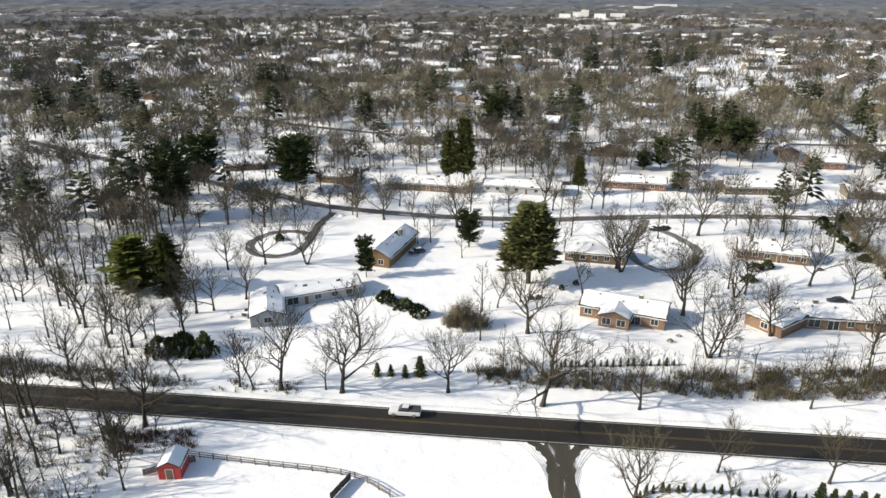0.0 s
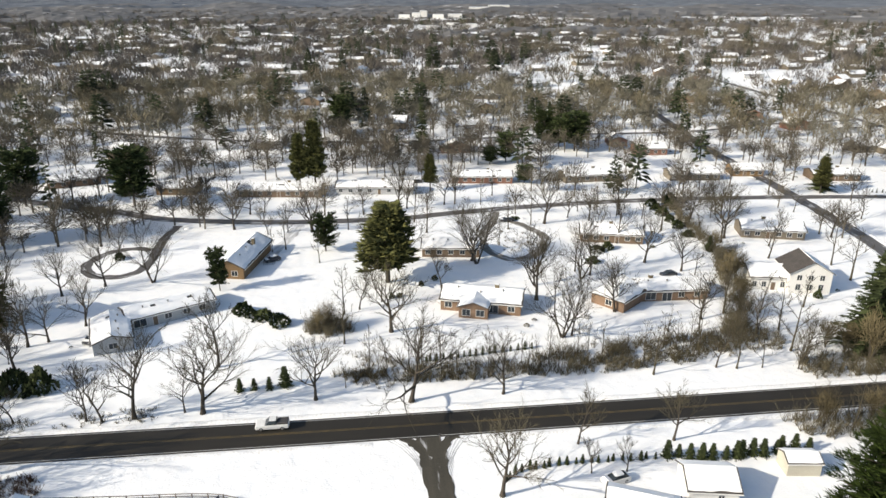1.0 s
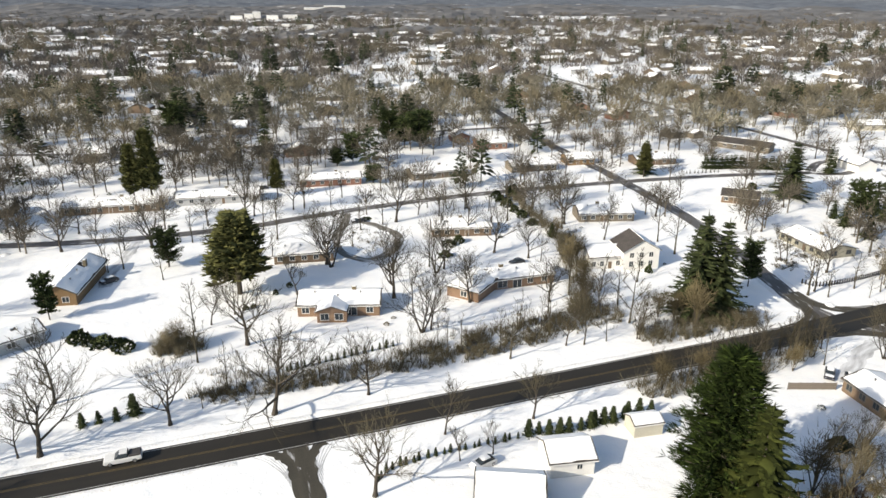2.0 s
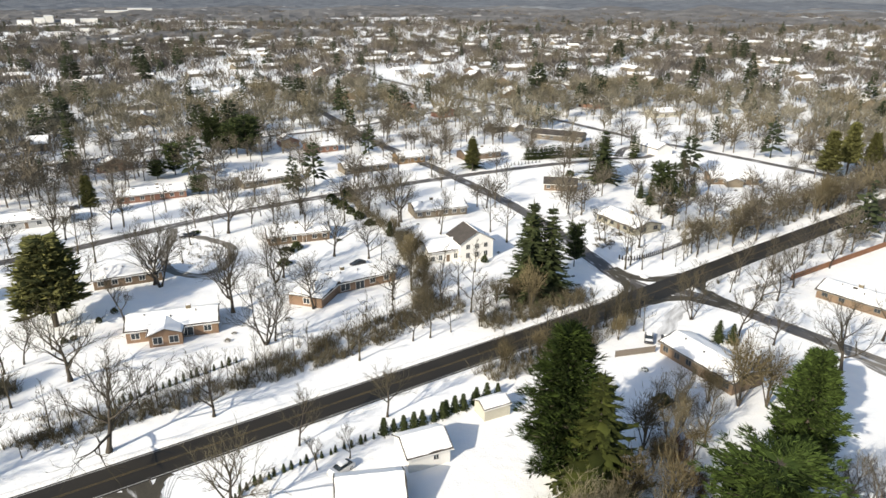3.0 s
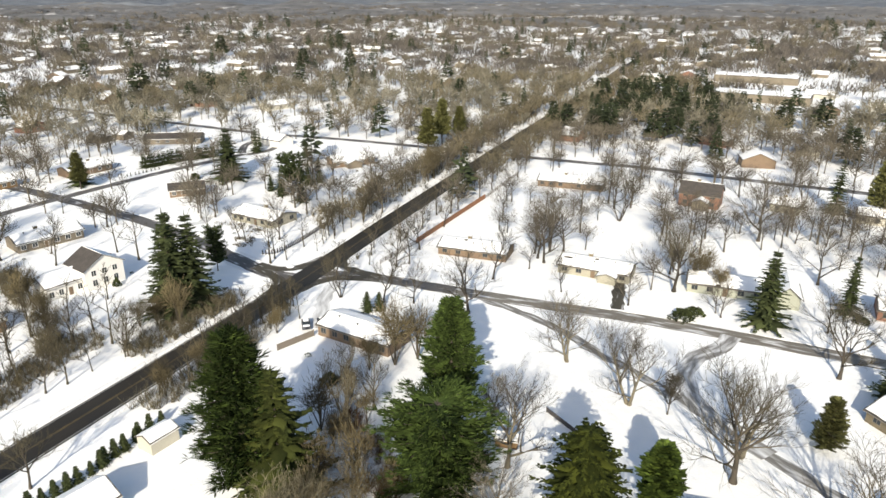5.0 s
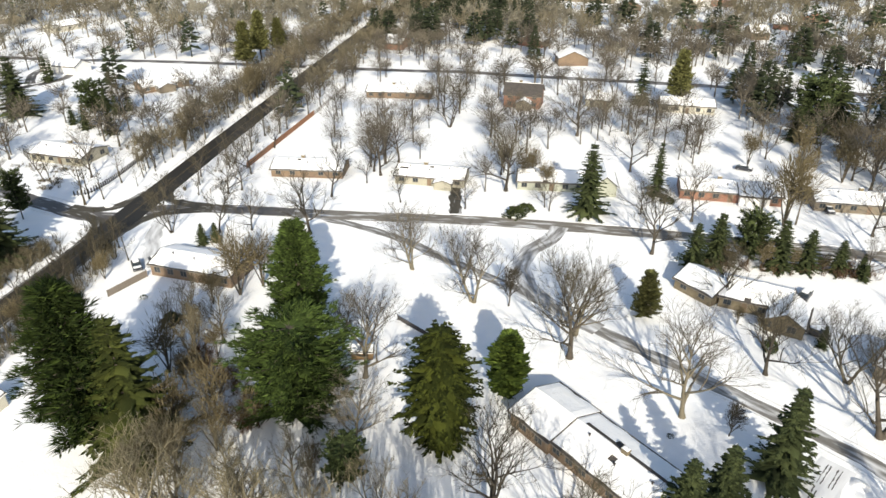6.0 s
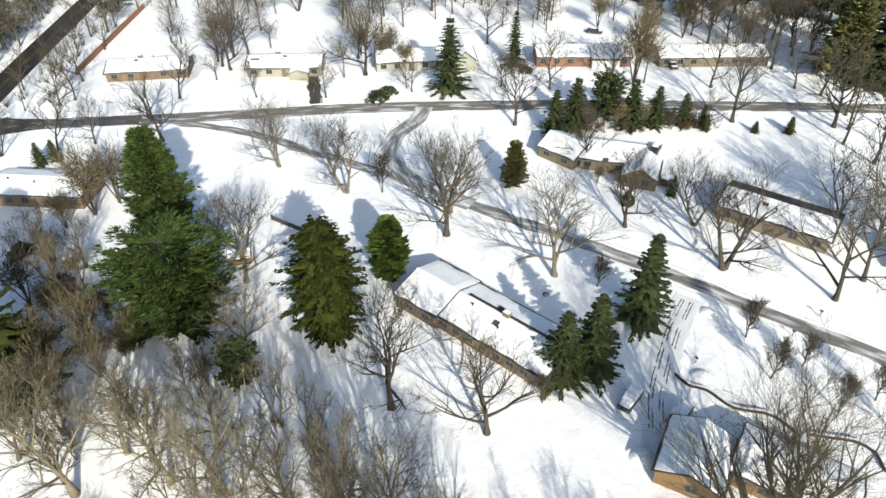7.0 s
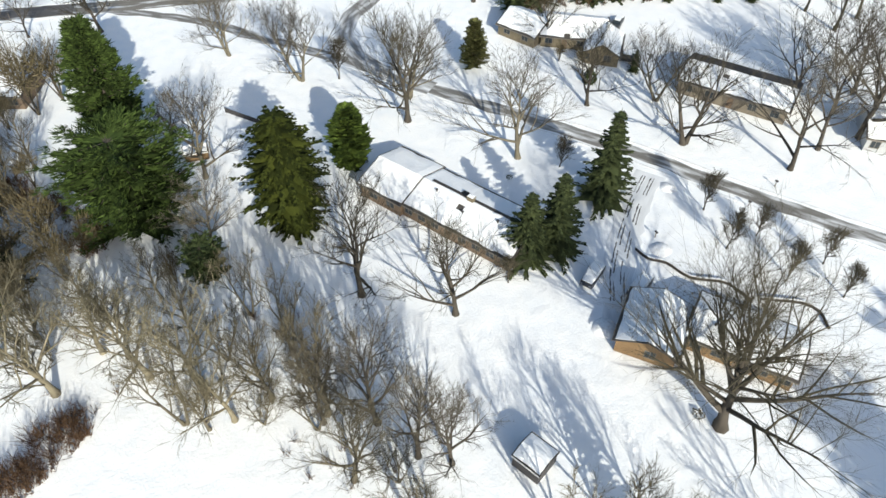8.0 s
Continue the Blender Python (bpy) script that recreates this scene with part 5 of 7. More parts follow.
for i, (x, y, h) in enumerate([(93, 50, 13), (97, 46, 12), (88.5, 46, 13), (101, 55, 11), (99, 25, 12)]):
    plant(FINESLIM[i % 3], "bare_tree", x, y, h, "leafless tree in a shaded back yard", "tree", "bare trees")
WOODLOT = [(56.2, 20.7, 18), (53.5, 13.8, 20), (52, 6, 17), (49.2, -0.5, 19), (47.5, -6.2, 20), (60.5, 27.2, 15), (57.9, 11.7, 12), (63, 24.5, 13), (61.5, 16, 14), (58.5, 4, 14), 
           (43, -10.5, 17), (41, -3.5, 18), (63.5, 36, 14), (60, 40, 13), (68.5, 21.5, 11), (64.5, 9.5, 12), (41.9, -14.1, 16), (66, 29, 13), (49.5, 10, 15)]
lot = random.Random(8)
for x, y, h in ((55, 31.3, 20), (61, 39.5, 15)):
    plant(PALEOAK[0], "bare_tree", x, y, h, "pale tan leafless tree at the woodlot's edge", "tree", "woodlot trees")
for i, (x, y, h) in enumerate(WOODLOT):
    kind = PALEOAK[0] if h > 14 and y > 8 else LOTOAK[i % 3] if h > 14 else FINESLIM[i % 3]
    plant(kind, "bare_tree", x, y, h, "tall leafless woodlot tree with a pale trunk" if h > 14 else "thin leafless woodlot tree crowded among its neighbours", "tree", "woodlot trees")
for i in range(5):
    u, v = lot.random(), lot.random()
    u = 0.3 + 0.7 * u
    x, y = 41 + 25 * u + lot.uniform(-4, 4), -13 + 50 * u + (v - 0.5) * 12
    plant((FINESLIM + LOTOAK)[i % 6], "bare_tree", x, y, lot.uniform(10, 16), "leafless woodlot tree crowded among its neighbours", "tree", "woodlot trees")
for i in range(6):
    u, v = lot.random(), lot.random()
    x, y = 40 + 26 * u + lot.uniform(-5, 5), -13 + 50 * u + (v - 0.5) * 14
    plant(FINEFAN[i % 2] if i % 3 else FINESLIM[i % 3], "bare_tree", x, y, lot.uniform(6, 11), "leafless sapling under the woodlot trees", "tree", "woodlot trees")
for i in range(34):
    u, v = lot.random(), lot.random()
    x, y = -62 - 75 * u + lot.uniform(-8, 14), 101 + 80 * u + (v - 0.5) * 44
    plant((SLIM + MIDS)[i % 7], "bare_tree", x, y, lot.uniform(9, 18), "leafless tree in a roadside wood", "tree", "roadside wood")
for i in range(15):
    x, y = lot.uniform(176, 214), lot.uniform(-122, -78)
    plant(MIDS[i % 4], "bare_tree", x, y, lot.uniform(11, 18), "tall leafless tree beside an evergreen stand", "tree", "bare trees")
for i, (x, y, h) in enumerate([(99, -86, 17), (104, -92, 18), (95, -94, 18), (88, -92, 16), (108, -84, 15), (113, -94, 16), (84, -98, 17)]):
    plant((MIDS + VASE)[i % 6], "bare_tree", x, y, h, "leafless tree in a group beside the lane", "tree", "bare trees")
for i in range(13):
    plant((SLIM + MIDS)[i % 7], "bare_tree", lot.uniform(-92, -46), lot.uniform(58, 85), lot.uniform(7, 14), "leafless tree in a roadside wood", "tree", "roadside wood")
for i, (x, y, h) in enumerate([(26, -33.6, 14.5), (19, -49, 18), (10, -68, 20), (18, -84, 20)]):
    plant(SPRUCES[0] if i == 0 else SLIM[i % 3] if i == 1 else PINES[i % 2], "shade_tree", x, y, h, "tall tree that shades the snowy yard", "tree", "yard trees")

for i, (x, y, h) in enumerate([(31, -25, 14.4), (30.6, -30, 14.8), (30.2, -34.5, 14.6), (33, -10.5, 15.5), (34.2, -12.6, 13), (55, 31.3, 13)]):
    plant(FINESLIM[i % 3], "bare_tree", x, y, h, "leafless tree at the edge of the woodlot", "tree", "woodlot trees")

# evergreens
for i, (x, y, h, w) in enumerate([(110.3, 106.3, 25.5, 1.15), (115.6, 105.3, 23.5, 1.15), (113.5, 109.5, 23.2, 1.1), (81.6, -41.0, 16.4, 1.1), (71.0, -27.4, 12.2, 1.35), (72.4, -31.8, 13.9, 1.2), (161.9, -15.8, 18.5, 1.15), (142.3, -54.3, 11.5, 1.35), (139.6, -37.2, 10.5, 1.6), (142.2, -42.0, 12.0, 1.4), (142.6, -59.8, 9.6, 1.7),
                                  (143.0, -66.1, 7.6, 1.7), (175.6, 220.3, 14.3, 1.4), (206.4, 175.6, 20.5, 1.65), (247.7, 196.8, 12.3, 1.1), (130.2, 67.4, 5.2, 1.7), (131.9, 65.2, 4.8, 1.7), (33.6, 299.3, 25, 0.9), (213, 181.4, 14, 1.3), (213, 143.5, 8.5, 1.6), (218, 142, 9.5, 1.5), (200.5, 151, 6.5, 1.7), (197.2, 143.6, 10.5, 1.5), (219.6, 152, 11, 1.5), (256.7, 202.2, 8.5, 1.1), (194.4, 132.9, 14, 1.0), (104.3, 164.8, 4.8, 1.8), (176.2, -32.7, 14.8, 0.9), (138.7, -80.5, 2.8, 2.0), (137.9, -87.6, 4.2, 1.6), (141.6, -69.9, 5.5, 1.5), (114.9, -55.5, 4.5, 1.5), (161.9, -118.2, 26, 1.3), (168, -124, 24, 1.3), (172, -113, 20, 1.3)]):
    plant(THICKSPRUCE[0] if h > 11 else SPRUCES[i % 3], "spruce_tree", x, y, h, "tall dark green spruce standing in the snow" if h > 9 else "small dark green spruce on a snowy lawn", "tree", "evergreens", w)
for i, (x, y, h, w) in enumerate([(-4.4, 176.7, 11.3, 1.15), (-102, 194.3, 24, 1.0), (-108.6, 231.2, 20, 1.1), (-71.5, 227.2, 20.8, 1.2),
                                  (-29.2, 152, 11.2, 0.75), (103.1, 293.2, 18, 1.25), (91.1, 303.5, 18, 1.0), (97, 298, 15, 1.2), (67.5, 275.8, 13, 1.1), (60, 272.5, 7.5, 1.7), (67.9, 241.7, 7, 1.7), (-4.6, 343, 20, 1.0), (207.5, 147.6, 13, 1.1), (143.0, -48.7, 12, 1.05), (71, 15.4, 7.0, 1.35)]):
    plant(PINES[i % 2], "pine_tree", x, y, h, "broad dark green pine with layered branches", "tree", "evergreens", w)
plant(PINES[1], "pine_tree", 133.9, 115.5, 12.5, "small dark pine with a rounded head beside the side road", "tree", "evergreens", 0.75)
plant(OLIVES[0], "spruce_tree", 71.5, 46.2, 22.5, "tall olive green spruce at the edge of a woodlot", "tree", "evergreens", 1.6)
plant(OLIVEPINE[0], "pine_tree", 12.4, 152.6, 21.8, "tall olive green pine beside a brown house", "tree", "evergreens", 1.75)
for x, y, h, w in [(-10.8, 238.4, 27, 0.85), (-16.5, 240, 22, 0.8), (31, 234.4, 14.5, 1.0), (172.2, 215.8, 14, 1.2), (256.6, -46, 21, 1.0), (162.2, -109.5, 22, 1.2), (277, 125, 21, 1.1), (298, 128, 22, 1.0), (305, 122, 18, 1.0)]:
    plant(OLIVEPINE[0], "pine_tree", x, y, h, "tall olive green conifer standing in the snow", "tree", "evergreens", w)
plant(BIGPINES[1], "pine_tree", 71.6, 52.4, 27.5, "tall blue-green white pine at the edge of a woodlot", "tree", "evergreens", 1.0)
plant(BIGPINES[0], "pine_tree", 83.0, 26.5, 16.5, "huge rounded dark green pine with layered plumes", "tree", "evergreens", 1.55)
plant(BIGPINES[1], "pine_tree", 104.5, 34.5, 21.5, "tall dense dark green pine beside a house", "tree", "evergreens", 0.92)
plant(YEWS[0], "hemlock_tree", 80.4, 4.4, 20.2, "dense olive green hemlock with drooping branches", "tree", "evergreens", 0.95)
plant(CEDARS[0], "cedar_tree", 92.1, -3.7, 11.9, "bright green flame-shaped cedar beside a house", "tree", "evergreens", 1.5)
plant(BROWNCEDAR[0], "cedar_tree", 119.0, -26.3, 9.5, "narrow olive-brown cedar on a snowy lawn", "tree", "evergreens", 1.25)
for x, y, h in [(-16.9, 105, 2.9), (-14.3, 105.3, 2.5), (-11.5, 105.2, 2.7), (-8.7, 105.9, 4.4), (138.8, -88.2, 3.5), (140.1, -70.2, 3.9)]:
    plant(CONES[0], "young_spruce", x, y, h, "young dark green spruce in the snow", "tree", "young evergreens", 1.2)


for i, (x, y, h) in enumerate([(-254.6, 351.4, 21), (-244, 366, 18), (-279.1, 425.2, 24), (-268, 436, 20), (-221.5, 382.4, 20), (-179.7, 322.2, 17), (-129.2, 368.7, 19), (-165.6, 456, 22), (-156, 468, 20), (-73.8, 357, 18),
                               (-1.8, 380.9, 22), (8, 388, 18), (40.7, 394, 19), (113.6, 350.8, 17), (104, 344, 15), (98, 352, 16), (131.8, 668.8, 23), (199.5, 400.2, 17), (178.5, 414.7, 18), (68, 597.1, 23), (-37, 587.8, 24), (329.5, 357, 24.5), (512, 363, 19.5), (494, 304, 28), (589, 525, 21.5), (328.8, 313.9, 15.5), (-9.7, 602.7, 21), (118.6, 583, 20), (452.3, 264.4, 13), (409.2, 249.8, 13), (418, 172, 15), (472, 167, 11),
                               (323.6, 8.8, 15), (403, -35, 18), (336, -43, 16), (299, -77, 16), (329, -103.5, 17), (407, -17, 16), (398, -80, 18), (302.6, -109, 15)]):
    plant((FARPINES + FARSPRUCE)[i % 3], "evergreen_tree", x, y, h, "tall dark evergreen among leafless woods", "tree", "evergreens", 1.25)
plant(BRIGHTCEDAR[0], "cedar_tree", -84.2, 137.5, 14.5, "yellow-green conifer beside a darker hemlock", "tree", "evergreens", 2.0)
plant(YEWS[0], "hemlock_tree", -75.5, 137.6, 16, "dark olive hemlock beside a yellow-green conifer", "tree", "evergreens", 1.05)


# ---- far trees and houses ----
def distance_to(line, x, y):
    return np.hypot(line[:, 0] - x, line[:, 1] - y).min()


LINES = [smooth_line(q, 6.0) for q in (MAIN[2:12], NORTH, SOUTH, FORK, LOOP, SECOND, EASTST, THIRD)]
TAKEN = [(x, y, 7.0) for g in (GREAT, TWIN, SLENDER, UPRIGHT) for x, y, _ in g]
rnd = random.Random(5)


def free(x, y, gap):
    return all(distance_to(q, x, y) > gap for q in LINES) and all(math.hypot(x - a, y - b) > r for a, b, r in HOUSES)


FARHOUSE = []
far_mats = [(BROWNWOOD, "brown"), (TAN, "tan"), (WHITEWALL, "white"), (REDBRICK, "red brick"), (GREYWALL, "grey"), (CREAM, "cream")]
patterns, plain_patterns, town = [], [], []
for i, (wm, word) in enumerate(far_mats):
    L = 13 + 2.5 * (i % 3)
    ridge = "x" if i % 3 else "y"
    wins = {"front": spaced(L, 3, 1.6)} if i % 3 else {"left": spaced(L, 3, 1.6)}
    main = body(L, 9, 2.8 if i % 2 else 3.2, ridge, 24, wm, far=True)
    wing = body(6.5, 7, 2.6, "y", 22, wm, ox=L * (0.62 if i % 2 else 0.05), oy=-4.5, far=True)
    patterns.append(house(0, -5000, 0, [dict(main, windows=wins)] + [wing] * (i % 3 == 1), f"distant {word} house with a snowy roof"))
    plain_patterns.append(house(0, -5000, 0, [main] + [wing] * (i % 2), f"far {word} house under a snowy roof"))
for _ in range(9000):
    if len(FARHOUSE) >= 430:
        break
    r, a = math.sqrt(rnd.uniform(305**2, 1150**2)), radians(rnd.uniform(-44, 132))
    x, y = 8.5 + r * math.sin(a), -9 + r * math.cos(a)
    if not free(x, y, 14) or r > 620 and a > radians(98) or any(math.hypot(x - u, y - v) < 27 for u, v in FARHOUSE):
        continue
    FARHOUSE.append((x, y))
    at = Matrix.Translation((x, y, 0)) @ Matrix.Rotation(radians(rnd.choice((0, 90, 180)) + rnd.uniform(-20, 20)), 4, "Z")
    if r < 430:
        copy_thing(rnd.choice(patterns), at)
    elif r < 640:
        copy_thing(rnd.choice(plain_patterns), at)
    else:
        town.append(at)
patterns += plain_patterns


def far_town(spots):
    """Houses too far to pick apart: walls with gables, and snowy roofs with eaves."""
    walls, roofs = Shape(), Shape()
    for i, m in enumerate(spots):
        L, W, h, k = 12 + 2.3 * (i % 4), 8.5 + (i % 3), 2.8 + 0.5 * (i % 2), 0.42
        top = h + k * W / 2
        v = [(0, 0, -0.1), (L, 0, -0.1), (L, W, -0.1), (0, W, -0.1), (0, 0, h), (L, 0, h), (L, W, h), (0, W, h), (0, W / 2, top), (L, W / 2, top)]
        walls.add([m @ Vector(p) for p in v], [(0, 1, 5, 4), (1, 2, 6, 9, 5), (2, 3, 7, 6), (3, 0, 4, 8, 7)])
        for y0 in (-0.5, W + 0.5):
            z0 = h - 0.5 * k + 0.06
            q = [(-0.4, y0, z0), (L + 0.4, y0, z0), (L + 0.4, W / 2, top + 0.06), (-0.4, W / 2, top + 0.06)]
            q += [(x, y, z + 0.28) for x, y, z in q]
            roofs.add([m @ Vector(p) for p in q], [(3, 2, 1, 0), (4, 5, 6, 7), (0, 1, 5, 4), (1, 2, 6, 5), (2, 3, 7, 6), (3, 0, 4, 7)])
    ob = tagged(new("far_houses", roofs.mesh("far_houses", ROOF_SNOW)), "many far houses with snow-covered gable roofs", "houses", kind="stuff")
    part("wall", walls.mesh("wall", TAN), ob)


far_town(town)
for pt in patterns:
    for o in (*pt.children_recursive, pt):
        bpy.data.objects.remove(o)
HOUSES += [(x, y, 9) for x, y in FARHOUSE]

count = 0
for _ in range(20000):
    if count >= 40:
        break
    r, a = rnd.uniform(140, 260), radians(rnd.uniform(-44, 134))
    x, y = 8.5 + r * math.sin(a), -9 + r * math.cos(a)
    if noise.noise((x * 0.012, y * 0.012, 3.0)) < rnd.uniform(-0.5, 0.35) or not free(x, y, 5) or any(math.hypot(x - u, y - v) < q for u, v, q in TAKEN):
        continue
    TAKEN.append((x, y, 5.5))
    count += 1
    plant(MIDS[count % 4], "bare_tree", x, y, rnd.uniform(9, 17), "leafless tree on a snowy lot", "tree", "bare trees")


def scatter(name, kinds, spots, mat, label):
    """Many far trees of a few kinds in one mesh."""
    vs, fs, k = [], [], 0
    for x, y, h, w in spots:
        v, f = kinds[rnd.randrange(len(kinds))]
        t = rnd.uniform(0, 6.283)
        c, s = math.cos(t) * h * w, math.sin(t) * h * w
        q = np.stack([v[:, 0] * c - v[:, 1] * s + x, v[:, 0] * s + v[:, 1] * c + y, v[:, 2] * h], 1)
        vs.append(q)
        fs.append(f + k)
        k += len(v)
    return tagged(new(name, mesh_tris(name, np.concatenate(vs), np.concatenate(fs), mat)), label, "woods", kind="stuff")


def field(x, y):
    """Wide snowy fields between the far woods."""
    return noise.noise((x * 0.0022, y * 0.0022, 41.0)) > 0.56 and math.hypot(x, y) > 900


bare_spots, green_spots, brown_spots, edge_spots = [], [], [], []
for _ in range(160000):
    near = rnd.random() < 0.34
    r, a = math.sqrt(rnd.uniform(215**2, 540**2) if near else rnd.uniform(530**2, 1000**2) if rnd.random() < 0.5 else rnd.uniform(1000**2, 1650**2)), radians(rnd.uniform(-44, 132))
    x, y = 8.5 + r * math.sin(a), -9 + r * math.cos(a)
    if len(bare_spots) + len(brown_spots) >= 3350 if near else len(edge_spots) >= 9800:
        continue
    if r > 700 and a > radians(98):
        continue
    thin = noise.noise((x * 0.007, y * 0.007, 7.0)) + 0.5 * noise.noise((x * 0.03, y * 0.03, 2.0))
    open_lots = (0.75 if r < 330 and a > 0.6 else 0.18 if r < 520 and 0.05 < a <= 0.6 else 0.0) + (0.15 if 0.5 < a < 1.1 and r < 700 else -0.1 if 0.5 < a < 1.1 else -0.15 if a > 1.1 and r > 330 else 0.0)
    if thin < rnd.uniform(-1.1, 0.1) - (0.5 if math.degrees(a) < 14 else 0.05 if math.degrees(a) < 38 else 0.0) + open_lots or (r < 800 and not free(x, y, 5)):
        continue
    clear = noise.noise((x * 0.013, y * 0.013, 21.0)) + 0.6 * noise.noise((x * 0.035, y * 0.035, 23.0))
    if field(x, y) or r > 480 and clear > rnd.uniform(0.2, 0.5) + (0.3 if r > 950 else 0.0):
        continue
    if r < 380:
        if any(math.hypot(x - u, y - v) < 3.0 for u, v, q in TAKEN):
            continue
        TAKEN.append((x, y, 5))
    grove = noise.noise((x * 0.011, y * 0.011, 11.0))
    if rnd.random() < 0.045 + 0.12 * max(0.0, grove):
        green_spots.append((x, y, rnd.uniform(9, 19), rnd.uniform(0.85, 1.3)))
    elif near:
        (brown_spots if rnd.random() < 0.4 + grove else bare_spots).append((x, y, rnd.uniform(9, 16), rnd.uniform(0.95, 1.3)))
    else:
        edge_spots.append((x, y, rnd.uniform(9, 17), rnd.uniform(0.95, 1.5)))


def whole(built):
    """Trunk and crown of a built tree as one pair of arrays."""
    (v, f), (w, g) = built[0].arrays(), built[1].arrays()
    return np.concatenate([v, w]), np.concatenate([f, g + len(v)])


close = lambda q: math.hypot(q[0] - 8.5, q[1] + 9) < 350
scatter("near_bare_woods", [far_crown(s, 200, 0.0078, 0.4, 0.18, 10) for s in range(324, 330)], [q for q in bare_spots + brown_spots if close(q)], GREYTWIG, "grey-brown leafless trees among the houses")
bare_spots, brown_spots = [q for q in bare_spots if not close(q)], [q for q in brown_spots if not close(q)]
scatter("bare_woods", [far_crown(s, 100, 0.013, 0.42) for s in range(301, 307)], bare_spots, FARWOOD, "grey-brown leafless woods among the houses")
scatter("oak_woods", [far_crown(s, 104, 0.013, 0.45, 0.17, 8) for s in range(361, 366)], brown_spots, OAKTWIG, "olive-brown leafless oaks among the houses")
far_kinds = [far_clump(s) for s in range(311, 325)]
scatter("far_bare_woods", far_kinds, [q for q in edge_spots if noise.noise((q[0] * 0.02, q[1] * 0.02, 31.0)) < 0.08], HAZEGREY, "distant grey leafless woods over snowy ground")
scatter("far_oak_woods", far_kinds, [q for q in edge_spots if noise.noise((q[0] * 0.02, q[1] * 0.02, 31.0)) >= 0.08], HAZEOAK, "distant olive-brown leafless woods over snowy ground")
rim = []
while len(rim) < 3600:
    r, a = math.sqrt(rnd.uniform(1450**2, 2700**2)), radians(rnd.uniform(-44, 98))
    x, y = 8.5 + r * math.sin(a), -9 + r * math.cos(a)
    if noise.noise((x * 0.004, y * 0.004, 51.0)) < rnd.uniform(0.1, 0.7):
        rim.append((x, y, rnd.uniform(9, 17), rnd.uniform(1.2, 2.0)))
scatter("rim_woods", [far_clump(s, 15, 0.55, 0.045) for s in range(331, 339)], rim, HAZEGREY, "faint grey woods near the horizon")
verge = []
for x in np.arange(262, 900, 4.5):
    for sg in (-1, 1):
        v0 = 99.5 + (x - 300) * 0.043
        verge.append((x + rnd.uniform(-2, 2), v0 + sg * rnd.uniform(7.5, 20), rnd.uniform(6, 14), rnd.uniform(0.9, 1.2)))
for x in np.arange(166, 430, 2.6):
    for sg in (-1, 1):
        if sg > 0 or x > 232:
            verge.append((x + rnd.uniform(-2, 2), 95 + (x - 200) * 0.043 + sg * rnd.uniform(8, 15), rnd.uniform(6, 12), rnd.uniform(0.9, 1.25)))
scatter("verge_woods", [far_crown(s, 100, 0.011, 0.4, 0.17, 8) for s in (351, 352, 353)], verge, OAKTWIG, "rows of leafless trees along the far road")
far_green = [far_conifer(311), far_conifer(312, 44, 0.34, 0.15, 0.5, 0.2), far_conifer(313, 46, 0.2), far_conifer(314, 46, 0.4, 0.22, 0.42, 0.22)]
scatter("far_evergreens", far_green, green_spots, FARGREEN, "distant dark evergreens among leafless woods")


def canopy(name, r0, r1, mat, seed):
    """The closed canopy of the farthest woods, lumpy on top, with distance haze in its colour."""
    az = np.radians(np.arange(-48, 102, 0.5))
    rr = r0 * (r1 / r0) ** np.linspace(0, 1, 84)
    v, f = [], []
    for i, r in enumerate(rr):
        for a in az:
            x, y = 8.5 + r * math.sin(a), -9 + r * math.cos(a)
            z = min(9.0, -15 + r / 105) + 4 * noise.noise((x * 0.017, y * 0.017, seed)) + 15 * noise.noise((x * 0.004, y * 0.004, seed)) + 6 * noise.noise((x * 0.06, y * 0.06, seed))
            v.append((x, y, -3.0 if i == 0 else z))
    k = len(az)
    f = [(i * k + j, i * k + j + 1, i * k + k + j + 1, i * k + k + j) for i in range(len(rr) - 1) for j in range(k - 1)]
    return tagged(new(name, mesh_of(name, v, f, mat)), "far woods reaching to the horizon, haze painted into their colour", "woods", kind="stuff")


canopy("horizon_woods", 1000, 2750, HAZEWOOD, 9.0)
# Outer ring of woods, in the painted haze blue.
canopy("far_horizon_woods", 2500, 4800, HAZEBLUE, 4.0)


def hills(r, seed):
    """Low hills on the horizon, their blue a painted distance haze."""
    az = np.radians(np.arange(-50, 139, 1.0))
    v = []
    for a in az:
        top = 95 + 45 * noise.noise((math.degrees(a) * 0.05, seed, 0.0)) + 12 * noise.noise((math.degrees(a) * 0.4, seed, 0.0))
        for d, z in ((0, -2), (150, top * 0.6), (320, top)):
            v.append((8.5 + (r + d) * math.sin(a), -9 + (r + d) * math.cos(a), z))
    f = [(3 * i + j, 3 * i + 3 + j, 3 * i + 4 + j, 3 * i + 1 + j) for i in range(len(az) - 1) for j in (0, 1)]
    return tagged(new("backdrop", mesh_of("backdrop", v, f, HAZEBLUE, True)), "low hills along the horizon with haze painted into their blue", "hills", kind="structure")


hills(4480, 3.0)


